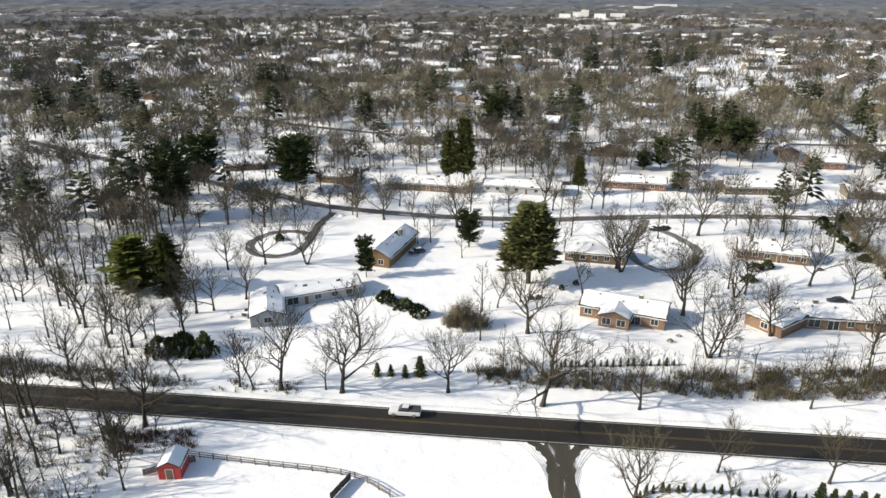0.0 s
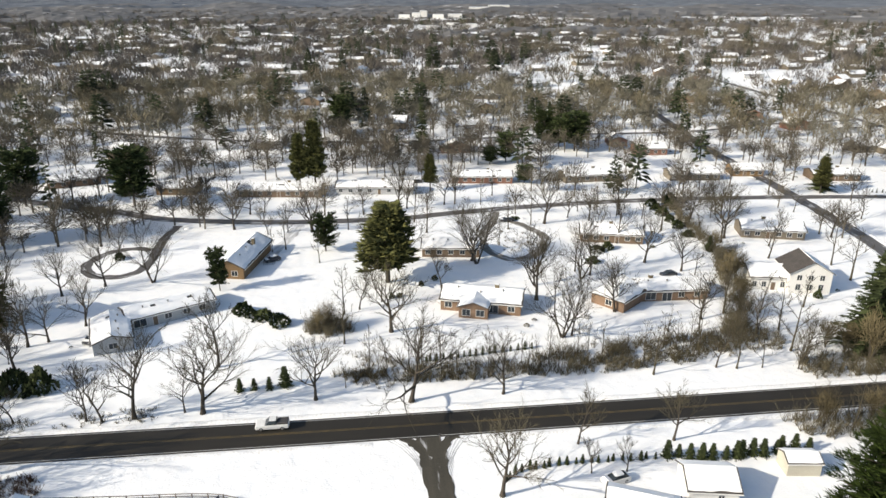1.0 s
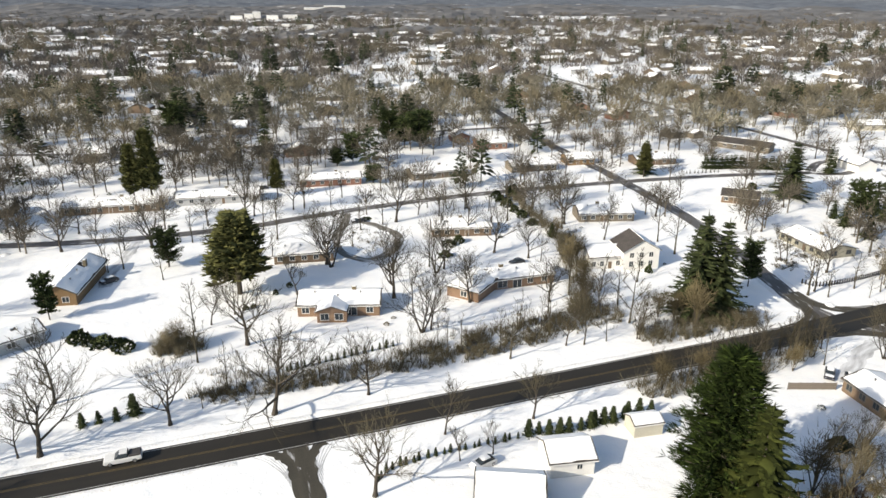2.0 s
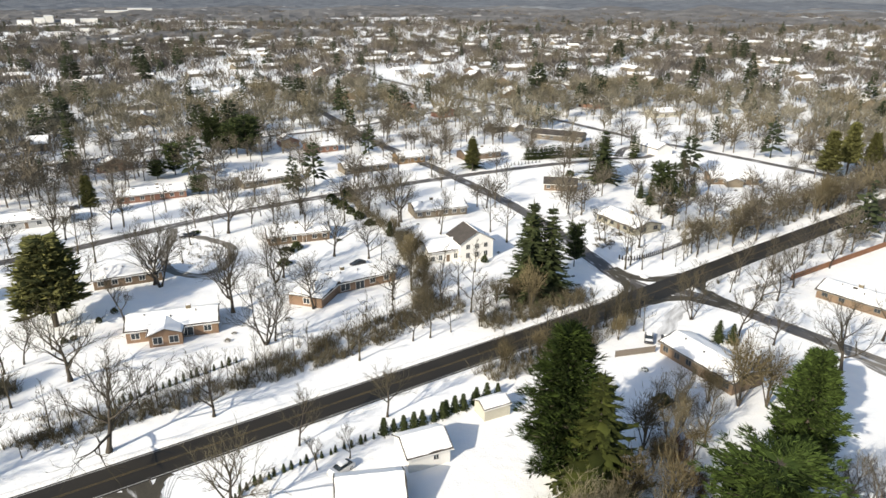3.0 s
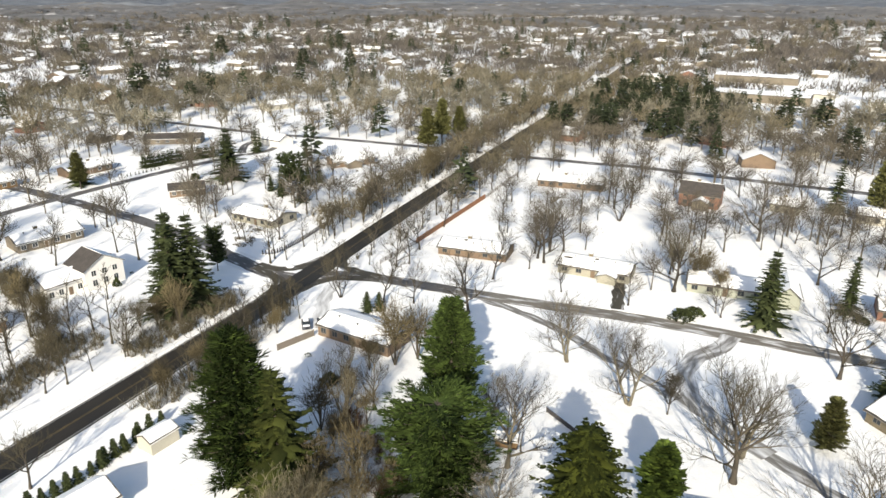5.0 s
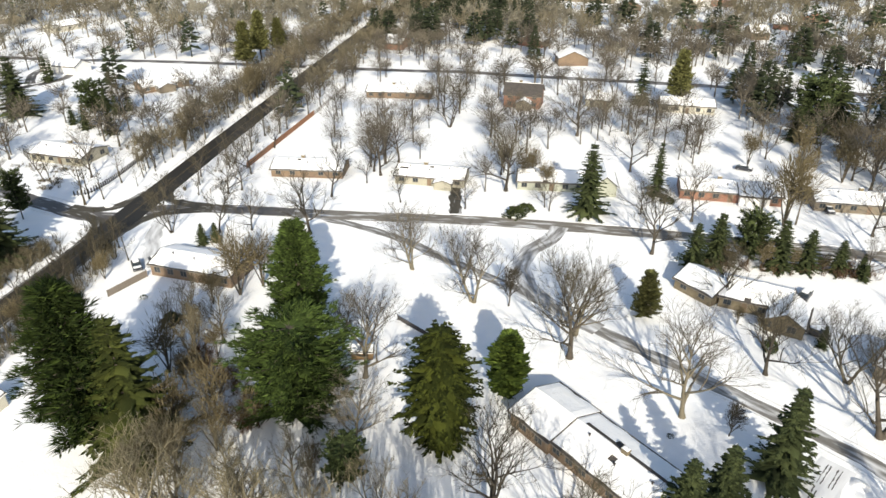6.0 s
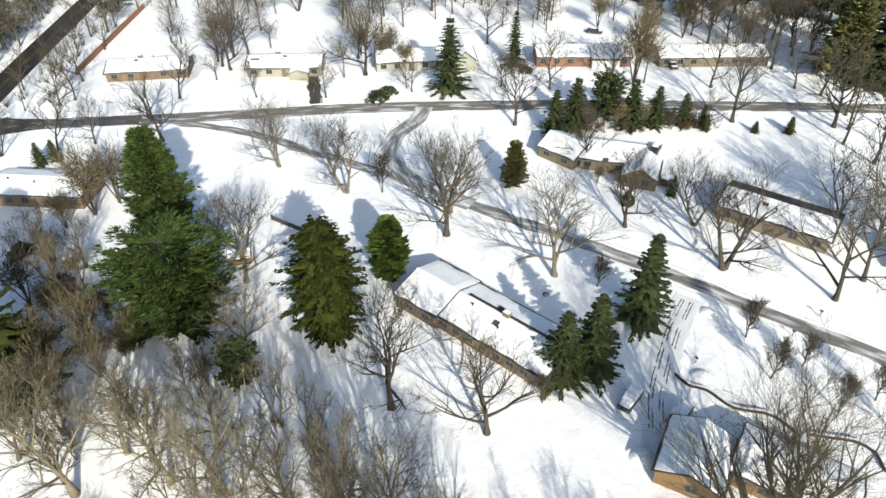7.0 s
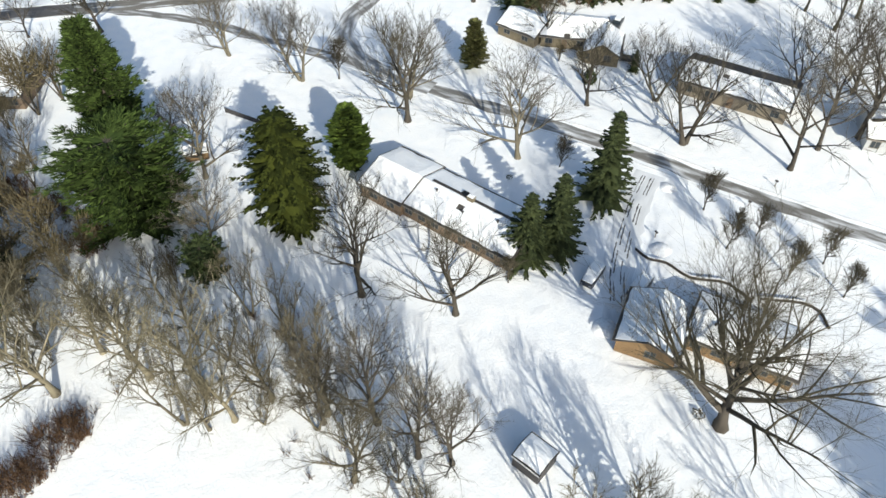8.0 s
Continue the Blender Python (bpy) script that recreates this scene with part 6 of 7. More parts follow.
def evergreen_wood(poly, n, lo, hi, seed):
    r = random.Random(seed)
    xs, ys = [p[0] for p in poly], [p[1] for p in poly]
    while n:
        x, y = r.uniform(min(xs), max(xs)), r.uniform(min(ys), max(ys))
        if any(math.hypot(x - u, y - v) < 5 for u, v, q in TAKEN) or not free(x, y, 6):
            TAKEN.append((0, -900, 0))
            continue
        TAKEN.append((x, y, 5))
        n -= 1
        plant((FARPINES + FARSPRUCE)[r.randrange(3)], "evergreen_tree", x, y, r.uniform(lo, hi), "tall dark evergreen in a dense stand", "tree", "evergreen stand", r.uniform(0.9, 1.3))


for i, (x, y, h, w) in enumerate([(228, -78, 16, 1.0), (236, -84, 18, 1.1), (219, -90, 16, 1.1), (238, -92, 22, 1.2), (214, -104, 21, 1.2), (228, -108, 22, 1.3), (193, -133, 20, 1.2), (204, -128, 22, 1.2), (212, -121, 20, 1.2), (259, -34, 19, 0.9)]):
    plant((THICKSPRUCE[0], PINES[0], SPRUCES[1])[i % 3], "evergreen_tree", x, y, h, "tall dark evergreen beside a shaded yard", "tree", "evergreen stand", w)
    TAKEN.append((x, y, 5))
evergreen_wood([(216, -72), (300, -60), (300, -150), (216, -125)], 19, 11, 18, 5)
evergreen_wood([(335, 0), (480, 0), (480, 92), (335, 92)], 60, 11, 18, 6)


spots = []
wr = random.Random(77)
while len(spots) < 150:
    x, y = wr.uniform(-150, -46), wr.uniform(56, 235)
    if (y < 86 and x < -48 and y > 52) or (y > 97 and x < -58 - 0.45 * (y - 97)):
        if math.hypot(x + 60, y - 173) > 15 and distance_to(LINES[5], x, y) > 5:
            spots.append((x, y, wr.uniform(7, 17), wr.uniform(0.8, 1.1)))
scatter("roadside_woods", [whole(bare_tree(s, bole=0.2, spread=0.6, limbs=7, subs=4, twigs=3, fine=1, r0=0.018, tw=0.0036, plain=True)) for s in range(341, 344)], spots, TWIG, "tangle of leafless trees along the road")

spots = []
while len(spots) < 46:
    x, y = wr.uniform(-20, 160), wr.uniform(102, 232)
    if free(x, y, 4) and not any(math.hypot(x - u, y - v) < 4 for u, v, q in TAKEN):
        spots.append((x, y, wr.uniform(8, 15), wr.uniform(0.8, 1.1)))
for _ in range(42):
    x = wr.uniform(-2, 98)
    y = 104.5 + max(0.0, x - 40) * 0.13 + wr.uniform(-1, 6)
    spots.append((x, y, wr.uniform(5, 12), wr.uniform(0.6, 0.95)))
for _ in range(22):
    spots.append((wr.uniform(92, 130), wr.uniform(83.5, 87.2), wr.uniform(6, 11), wr.uniform(0.8, 1.1)))
for _ in range(40):
    x, sg = wr.uniform(78, 255), wr.choice((-1, 1))
    y = 91.3 + max(0.0, x - 115) * 0.045 + sg * wr.uniform(7, 13)
    if not 128 < x < 152:
        spots.append((x, y, wr.uniform(6, 12), wr.uniform(0.8, 1.15)))
for x, y in ((139.3, -101.3), (125, -99.3), (129, -106), (133, -97), (156.2, -103.1), (160, -110), (165.2, -122.9), (180.2, -106.8), (175.8, -122.7), (139, -109.3), (146, -104), (168, -112), (172, -98)):
    spots.append((x, y, wr.uniform(14, 18), 1.15))
east = []
for _ in range(400):
    x, y = wr.uniform(164, 290), wr.uniform(-95, 84)
    if len(east) < 80 and free(x, y, 4) and not any(math.hypot(x - u, y - v) < 4 for u, v, q in TAKEN) and noise.noise((x * 0.03, y * 0.03, 4.0)) > wr.uniform(-0.6, 0.2):
        east.append((x, y, wr.uniform(8, 16), wr.uniform(0.85, 1.2)))
for x, y in ((205, 12), (209, 6), (201, 2), (213, 14), (206, -4), (215, 2), (236, 28), (238, 36), (262, 40), (228, -20), (224, -28)):
    east.append((x, y, wr.uniform(11, 17), 1.1))
scatter("lawn_woods", [far_crown(s, 330, 0.0045, 0.38, 0.15, 11) for s in range(391, 396)], east, GREYTWIG, "leafless brown trees on snowy house lots")
scatter("yard_woods", [whole(bare_tree(s, bole=0.2, spread=0.6, limbs=7, subs=4, twigs=3, fine=1, r0=0.017, tw=0.0042, plain=True)) for s in range(381, 385)], spots, TWIG, "leafless saplings and yard trees along the verges")


# ---- brush, shrubs and hedges ----
def inside(poly, x, y):
    hit = False
    for (ax, ay), (bx, by) in zip(poly, poly[1:] + poly[:1]):
        if (ay > y) != (by > y) and x < (bx - ax) * (y - ay) / (by - ay) + ax:
            hit = not hit
    return hit


def brush_field(name, poly, n, lo, hi, mat, label, seed, stems=9):
    """A thicket of bare shrubs: fans of thin stems."""
    r = random.Random(seed)
    t = Tris()
    xs, ys = [p[0] for p in poly], [p[1] for p in poly]
    done = 0
    while done < n:
        x, y = r.uniform(min(xs), max(xs)), r.uniform(min(ys), max(ys))
        if not inside(poly, x, y) or noise.noise((x * 0.2, y * 0.2, seed)) < r.uniform(-0.7, 0.2):
            continue
        done += 1
        h = r.uniform(lo, hi)
        for _ in range(stems):
            d = Vector((r.gauss(0, 0.42), r.gauss(0, 0.42), 1)).normalized()
            p = Vector((x + r.gauss(0, 0.22), y + r.gauss(0, 0.22), -0.05))
            ln = h * r.uniform(0.5, 1.05)
            t.spike(p, d, ln, 0.045)
            for _ in range(2):
                t.sliver(p + d * ln * r.uniform(0.35, 0.8), off_axis(r, d, r.uniform(0.3, 0.8)), ln * r.uniform(0.25, 0.45), 0.03)
    return tagged(new(name, mesh_tris(name, *t.arrays(), mat)), label, "brush", kind="stuff")


brush_field("roadside_brush", [(-1, 108.5), (18, 110), (35, 110.5), (53, 113), (73, 116), (96, 120), (94, 108.5), (74.6, 105.8), (50, 103.4), (33.7, 104), (17, 103.9)], 950, 0.9, 3.1, BRUSH, "tangled brown brush along the roadside", 1)
brush_field("roadside_brush", [(2, 117), (14, 113), (20, 105), (8, 102.5), (0, 108)], 100, 0.8, 2.6, DENSETWIG, "tangled dark brush below roadside trees", 19)
brush_field("roadside_brush", [(38, 112), (60, 116), (80, 117.5), (82, 108), (58, 104.5)], 140, 1.2, 3.6, DENSETWIG, "dense brown brush along the roadside", 20)
brush_field("roadside_brush", [(-62, 99), (-30, 101), (-30, 97), (-60, 96)], 60, 0.6, 1.6, BRUSH, "low brown brush along the roadside", 2)
brush_field("roadside_brush", [(-100, 104), (-55, 99), (-55, 96.5), (-100, 97)], 260, 0.8, 3.0, BRUSH, "tangled brown brush along the roadside", 12)
brush_field("roadside_brush", [(-100, 86), (-60, 84), (-50, 72), (-56, 56), (-90, 60)], 300, 0.8, 3.0, BRUSH, "tangled brown brush in a roadside wood", 15)
brush_field("reddish_brush", [(-60, 83.5), (-44, 84), (-42, 80), (-52, 77), (-60, 79)], 150, 0.8, 1.9, REDBRUSH, "reddish brown brush beside the road", 3)
brush_field("hedgerow_brush", [(110.5, 209), (113.5, 209), (110, 190), (108, 172), (107.5, 160), (102, 142), (95, 125), (87, 114), (82, 114), (90, 128), (97, 144), (103.5, 162), (105, 176), (107, 192)], 360, 2.0, 5.5, BRUSH, "tall brown hedgerow between two yards", 4)
brush_field("roadside_brush", [(176, 121), (220, 123), (272, 127), (332, 126), (400, 124), (400, 112), (281, 105.5), (225, 103), (189, 103)], 700, 2.5, 6.5, BRUSH, "tall brown thicket beside the road", 5)
brush_field("roadside_brush", [(150, 87), (200, 89), (290, 93), (400, 97), (400, 90), (290, 84), (200, 83), (165, 81)], 190, 1.5, 5.0, BRUSH, "brown brush on the road's far verge", 6)
brush_field("woodlot_brush", [(40, -16), (60, -8), (66, 8), (70, 22), (64, 42), (54, 36), (48, 10), (36, -4)], 45, 1.0, 2.6, REDBRUSH, "dense leafless undergrowth in the woodlot", 7)
brush_field("reddish_brush", [(94, 47), (97, 51), (90, 52), (86, 42), (78, 36), (76, 31), (82, 31), (90, 39)], 160, 1.5, 4.0, REDBRUSH, "reddish brown undergrowth below the pines", 8)
brush_field("reddish_brush", [(42, 36), (50, 32), (53, 28), (49, 26), (42, 31)], 130, 1.5, 3.5, REDBRUSH, "reddish brown thicket at the woodlot's edge", 9)
brush_field("roadside_brush", [(78, 86), (112, 86.5), (126, 87), (120, 82), (95, 79), (80, 79)], 260, 2.0, 5.5, BRUSH, "leafless thicket between the road and tall pines", 10)
brush_field("roadside_brush", [(92, 97), (120, 97), (126, 99), (122, 102), (100, 106), (92, 104)], 240, 2.0, 5.0, BRUSH, "leafless thicket below the tall spruces", 11)
brush_field("roadside_brush", [(-6, 131), (2, 131), (4, 126), (-2, 124), (-7, 127)], 110, 2.0, 5.5, BRUSH, "brown thicket on the snowy lawn", 13)
brush_field("yard_brush", [(138, -36), (141, -76), (147, -74), (146, -42)], 130, 1.2, 3.4, REDBRUSH, "brown shrubs below a row of evergreens", 14)

brush_field("garden_brush", [(150, 122), (152, 119.5), (158, 122.5), (159, 126.5), (155, 128.5), (151, 126)], 70, 0.3, 1.2, DENSETWIG, "low dark snow-dusted shrubs at a road corner", 17)
brush_field("garden_brush", [(163, 143), (165.5, 143), (167, 124), (164, 121), (161, 128)], 60, 0.4, 1.4, DENSETWIG, "low dark shrubs before a yellow house", 18)
brush_field("garden_brush", [(45, 172), (50, 168.5), (55.5, 174), (57, 182), (52, 191), (46, 186)], 90, 0.3, 1.1, DENSETWIG, "low dark shrubs inside a circular drive", 16)


def leafy_mound(seed, n=420):
    """A rounded evergreen shrub one unit high and two across."""
    r = random.Random(seed)
    t = Tris()
    for _ in range(n):
        a, z = r.uniform(0, 6.283), r.uniform(0.0, 1.0)
        rad = math.sqrt(max(0.0, 1 - z * z)) * (0.8 + 0.5 * noise.noise((math.cos(a) * 1.6, math.sin(a) * 1.6, z * 2 + seed)))
        p0x, p0y = rad * math.cos(a), rad * math.sin(a)
        p = Vector((p0x, p0y, 0.05 + 0.9 * z * (0.8 + 0.35 * noise.noise((p0x * 2.2, p0y * 2.2, seed)))))
        d = (Vector((p.x, p.y, 0.7 * z)) + Vector((r.gauss(0, 0.5), r.gauss(0, 0.5), r.gauss(0.2, 0.5)))).normalized()
        t.blade(p * 0.88, d, d.orthogonal().normalized(), r.uniform(0.15, 0.3), r.uniform(0.06, 0.12), 0.7)
    return t


MOUNDS = [mesh_tris("shrub", *leafy_mound(401 + s).arrays(), SPRUCE) for s in range(3)]
for i, (x, y, w, h) in enumerate([(-21.7, 138.6, 2.6, 3.2), (-16.4, 135.0, 2.8, 2.6), (-12.2, 131.4, 2.6, 3.2), (-63.0, 108.8, 3.4, 4.6), (-58.5, 109.2, 3.6, 5.4), (-54.0, 109.5, 3.2, 5.0), (-19.0, 136.6, 2.0, 2.0), (-60.7, 176.5, 1.7, 2.4), (115.6, 131.6, 1.2, 2.4),
                                  (72.5, 168.0, 2.4, 2.2), (76.0, 169.5, 2.2, 2.6), (112, 210, 2.8, 4.4), (110.5, 205, 2.4, 3.6), (157.8, 1.2, 3.2, 2.6), (161, -1.0, 2.4, 2.2), (172.5, -35.5, 1.8, 1.8), (200.5, 187.5, 2.2, 3.0), (49.3, 66.3, 1.0, 1.9), (50.6, 65.9, 1.0, 1.9), (101, 58, 2.2, 2.2),
                                  (13.0, 143.0, 0.9, 1.5), (14.8, 143.6, 0.8, 1.3), (20.6, 149.6, 0.9, 1.5), (112, -46.5, 1.4, 3.2), (24.5, 153.0, 0.9, 1.6), (52, 198, 2.2, 1.2), (55, 199, 2.0, 1.1), (104.5, 139.0, 1.6, 2.4), (105, 208, 2.4, 3.4), (104.6, 203, 2.2, 3.0), (104.4, 197.5, 2.4, 3.2), (104.2, 191, 2.0, 2.8), (104, 185, 2.2, 3.0), (103.8, 177, 2.0, 2.6), (68.4, 159.6, 2.2, 2.2), (36.1, 179.2, 1.0, 1.8)]):
    ob = new("evergreen_shrub", MOUNDS[i % 3])
    ob.matrix_world = Matrix.Translation((x, y, -0.1)) @ Matrix.Rotation(i * 1.7, 4, "Z") @ Matrix.Diagonal((w, w, h, 1))
    tagged(ob, "rounded dark evergreen shrub on the snow", "shrub", "evergreen shrubs")


LOWSHRUB = [mesh_tris("shrub", *leafy_mound(421 + s, 130).arrays(), m) for s, m in enumerate((SPRUCE, SPRUCE, DENSETWIG))]
sr = random.Random(19)
for hx, hy, rad in [q for q in HOUSES[:44] if q[2] > 9]:
    for _ in range(3):
        a = sr.uniform(0, 6.283)
        x, y, w = hx + (rad + sr.uniform(-2, 0)) * math.cos(a), hy + (rad + sr.uniform(-2, 0)) * math.sin(a), sr.uniform(0.4, 1.0)
        if not free(x, y, 4.5) and any(math.hypot(x - u, y - v) < q - 1.5 for u, v, q in HOUSES):
            continue
        ob = new("yard_shrub", sr.choice(LOWSHRUB))
        ob.matrix_world = Matrix.Translation((x, y, -0.06)) @ Matrix.Rotation(a, 4, "Z") @ Matrix.Diagonal((w, w, w * sr.uniform(0.8, 1.5), 1))
        tagged(ob, "small dark shrub in the snow beside a house", "shrub", "yard shrubs")


def cone_row(pts, n, h, label, group, w=1.0, jitter=0.15):
    r = random.Random(int(pts[0][0] * 10))
    line = smooth_line(pts, 0.5)
    for i in range(n):
        p = line[int(i * (len(line) - 1) / (n - 1))]
        plant(CONES[0], "hedge_conifer", p[0] + r.uniform(-jitter, jitter), p[1] + r.uniform(-jitter, jitter), h * r.uniform(0.75, 1.2), label, "hedge plant", group, w)


cone_row([(27.5, 75.2), (31, 77.2), (40, 77.8), (52.3, 77.7)], 21, 1.55, "small clipped conifer in a garden hedge row", "hedge row by the barn", 1.0)
cone_row([(54.5, 77.5), (60, 76.8), (66, 76.5), (71, 76.6), (77.5, 77.0)], 14, 2.9, "young pine in a row behind the barn", "young pines by the shed", 1.15, 0.4)
cone_row([(18.5, 112.0), (26, 113), (41, 115)], 17, 1.7, "small conifer in a row above the road", "hedge row above the road", 1.0)
cone_row([(192, 214.5), (206, 212.5)], 9, 1.6, "small conifer beside the street", "hedge row by the street")
cone_row([(205, 219), (222, 214), (232, 208)], 15, 5.0, "tall dense arborvitae in a screening row", "arborvitae screen", 1.7, 0.4)


# ---- fences ----
def rail_fence(pts, label, mat, height=1.2, spacing=2.4, rails=3, thick=0.07, name="fence"):
    line = smooth_line(pts, 0.3)
    along = np.r_[0, np.cumsum(np.hypot(*np.diff(line, axis=0).T))]
    n = max(1, round(along[-1] / spacing))
    marks = [np.array([np.interp(along[-1] * i / n, along, line[:, k]) for k in (0, 1)]) for i in range(n + 1)]
    e = empty(name, Matrix.Translation((*pts[0], 0)))
    o = np.array(pts[0])
    post = Shape().box(-thick, -thick, -0.2, thick, thick, height, 0.015).mesh("post", mat)
    for p in marks:
        part("post", post, e, Matrix.Translation((*(p - o), 0)))
    for a, b in zip(marks, marks[1:]):
        ln, ang = np.hypot(*(b - a)), math.atan2(b[1] - a[1], b[0] - a[0])
        for k in range(rails):
            z = height * (0.25 + 0.68 * k / max(1, rails - 1))
            part("rail", Shape().box(thick + 0.002, -0.035, z - 0.07, ln - thick - 0.002, 0.035, z + 0.07, 0.01).mesh("rail", mat), e, Matrix.Translation((*(a - o), 0)) @ Matrix.Rotation(ang, 4, "Z"))
    return tagged(e, label, "fence", "fences")


def board_fence(pts, label, mat, height=1.6, spacing=2.4):
    line = smooth_line(pts, 0.5)
    along = np.r_[0, np.cumsum(np.hypot(*np.diff(line, axis=0).T))]
    n = max(1, round(along[-1] / spacing))
    marks = [np.array([np.interp(along[-1] * i / n, along, line[:, k]) for k in (0, 1)]) for i in range(n + 1)]
    e = empty("board_fence", Matrix.Translation((*pts[0], 0)))
    o = np.array(pts[0])
    post = Shape().box(-0.06, -0.06, -0.2, 0.06, 0.06, height + 0.08, 0.012).mesh("post", mat)
    for p in marks:
        part("post", post, e, Matrix.Translation((*(p - o), 0)))
    for a, b in zip(marks, marks[1:]):
        ln, ang = np.hypot(*(b - a)), math.atan2(b[1] - a[1], b[0] - a[0])
        m = max(1, int((ln - 0.13) / 0.3))
        w = (ln - 0.13) / m
        plank = Shape().box(0.005, -0.015, 0.05, w - 0.005, 0.015, height, 0.005).mesh("board", mat)
        for k in range(m):
            part("board", plank, e, Matrix.Translation((*(a - o), 0)) @ Matrix.Rotation(ang, 4, "Z") @ Matrix.Translation((0.065 + k * w, 0, 0)))
    return tagged(e, label, "fence", "fences")


rail_fence([(-42.6, 77.7), (-30, 76.8), (-15.3, 75.6), (-8.4, 71.9)], "weathered grey post-and-rail fence across a snowy field", WOODGREY)
board_fence([(-15.1, 75.0), (-16.9, 70.2)], "short dark board fence beside the field", DARKWALL, 1.4)
board_fence([(-47, 72.5), (-40.6, 76.6)], "weathered board fence beside a red shed", WOODGREY, 1.2)
board_fence([(174.5, 77.6), (225.0, 76.6)], "rust-orange board fence beside a snowy yard", RUST, 1.7)
rail_fence([(156.5, 79.3), (165, 78.6), (174.0, 77.5)], "dark rail fence at a yard's corner", WOODGREY, 1.3)
rail_fence([(225.6, 76.5), (262, 77.0)], "dark rail fence along a yard", WOODGREY, 1.3)
rail_fence([(148.4, 112.5), (149.8, 110.2), (154.0, 109.1), (163, 109.3), (181, 111.2)], "dark spiky picket fence at a road corner", DARKWALL, 1.3, 0.85, 1, 0.13)
board_fence([(106.5, 74.6), (115.0, 71.6)], "weathered board fence meeting a ranch house", WOODGREY, 1.5)
board_fence([(109.4, 18.0), (105.1, 11.4)], "dark low fence in the snow", DARKWALL, 1.0)


# ---- drives and tracks ----
ribbon("drive_south", [(16.8, 87.6), (16.9, 84), (17.2, 76), (17.4, 66), (15.8, 50)], 4.2, 0.047, SLUSHDARK, "slushy driveway meeting the main road", "driveway", ragged=0.28, step=1.6, seed=4)
for k, sg in enumerate((-1, 1)):
    ribbon("drive_mouth", [(17.1 + sg * 1.2, 79.5), (17.0 + sg * 1.5, 83), (16.9 + sg * 2.8, 85.8), (16.8 + sg * 4.6, 87.4)], 1.7, 0.0485 + 0.001 * k, SLUSHDARK, "dark slush flaring from a driveway onto the road", "driveway", ragged=0.3, step=0.7, seed=5 + k)
    for m in range(4):
        s0, s1 = sg * (2.2 + 0.25 * m), sg * (4.4 + 0.9 * m)
        ribbon("wheel_track", [(17.2 + s0, 77 + m), (17.0 + s0 * 1.05, 81.5), (16.9 + (s0 + s1) / 2, 84.9), (16.8 + s1, 87.2)], 0.16, 0.03, TRACKED, "faint wheel track curving through the snow", "wheel track", ragged=0.05, step=0.6, seed=60 + m)
ribbon("circle_drive", [(-51.7, 204), (-52.9, 191.6), (-51.8, 176), (-53.4, 166.5), (-58.5, 163.6), (-64.5, 165.8), (-68.3, 173), (-65.7, 181.4), (-60, 184.5), (-54, 183)], 2.8, 0.04, STREET, "dark circular driveway round a snowy island", "driveway", ragged=0.3, step=1.5)
ribbon("circle_drive", [(50.5, 208), (48, 198), (43.0, 187), (41.1, 174.5), (44.7, 166.3), (50.0, 164.4), (57.2, 171.4), (60.6, 181.1), (57.2, 191), (51.5, 200)], 2.8, 0.04, LANE, "circular driveway of rutted slush", "driveway", ragged=0.3, step=1.5)
ribbon("house_drive", [(-13, 203.5), (-16, 188), (-19, 176), (-19.5, 167.5)], 3.2, 0.031, TRACKED, "snowy driveway up to a house", "driveway", ragged=0.3, step=1.5)
ribbon("house_drive", [(86.4, -50.0), (80.5, -46.0), (75.2, -43.2), (67.5, -39.6), (61.5, -38.0), (58.5, -37.5)], 4.2, 0.03, SLUSH, "snowy driveway with dark wheel tracks", "driveway", ragged=0.35, step=1.2, seed=8)
for k, off in enumerate((-1.0, -0.55, 0.4, 0.85)):
    ribbon("wheel_track", [(85.6, -49.4), (80.4, -46.0), (75.2, -43.2), (67.5, -39.6), (62.0, -38.1)], 0.15, 0.036, STREET, "dark wheel track pressed into the snow", "wheel track", offset=off, ragged=0.07, step=0.35, seed=20 + k, dash=(5.1 + 0.6 * k, 4.3))
ribbon("house_drive", [(156, 152), (162, 148), (167, 150)], 3.5, 0.031, TRACKED, "snowy driveway beside a yellow house", "driveway", ragged=0.3, step=1.5)
ribbon("house_drive", [(153, 14.6), (158, 15.8), (166, 17.2), (174, 18.3)], 3.0, 0.031, SLUSHDARK, "dark slushy driveway to a yellow house", "driveway", ragged=0.3, step=1.5)
ribbon("house_drive", [(144, 84), (133, 81), (124, 76), (118, 74)], 3.4, 0.031, TRACKED, "snowy driveway to a brown house", "driveway", ragged=0.35, step=1.5)


# ---- vehicles ----
def wheel(parent, x, y, r=0.36, w=0.24):
    rim_side = -1 if y < 0 else 1
    t = Shape().tube([(0, -w / 2, 0), (0, -w / 2 + 0.05, 0), (0, w / 2 - 0.05, 0), (0, w / 2, 0)], [r * 0.88, r, r, r * 0.88], 14)
    ob = part("wheel", t.mesh("tyre", TYRE, False), parent, Matrix.Translation((x, y, r)))
    part("rim", Shape().tube([(0, rim_side * (w / 2 + 0.002), 0), (0, rim_side * (w / 2 + 0.02), 0)], [r * 0.58, r * 0.5], 12).mesh("rim", CHROME), ob)


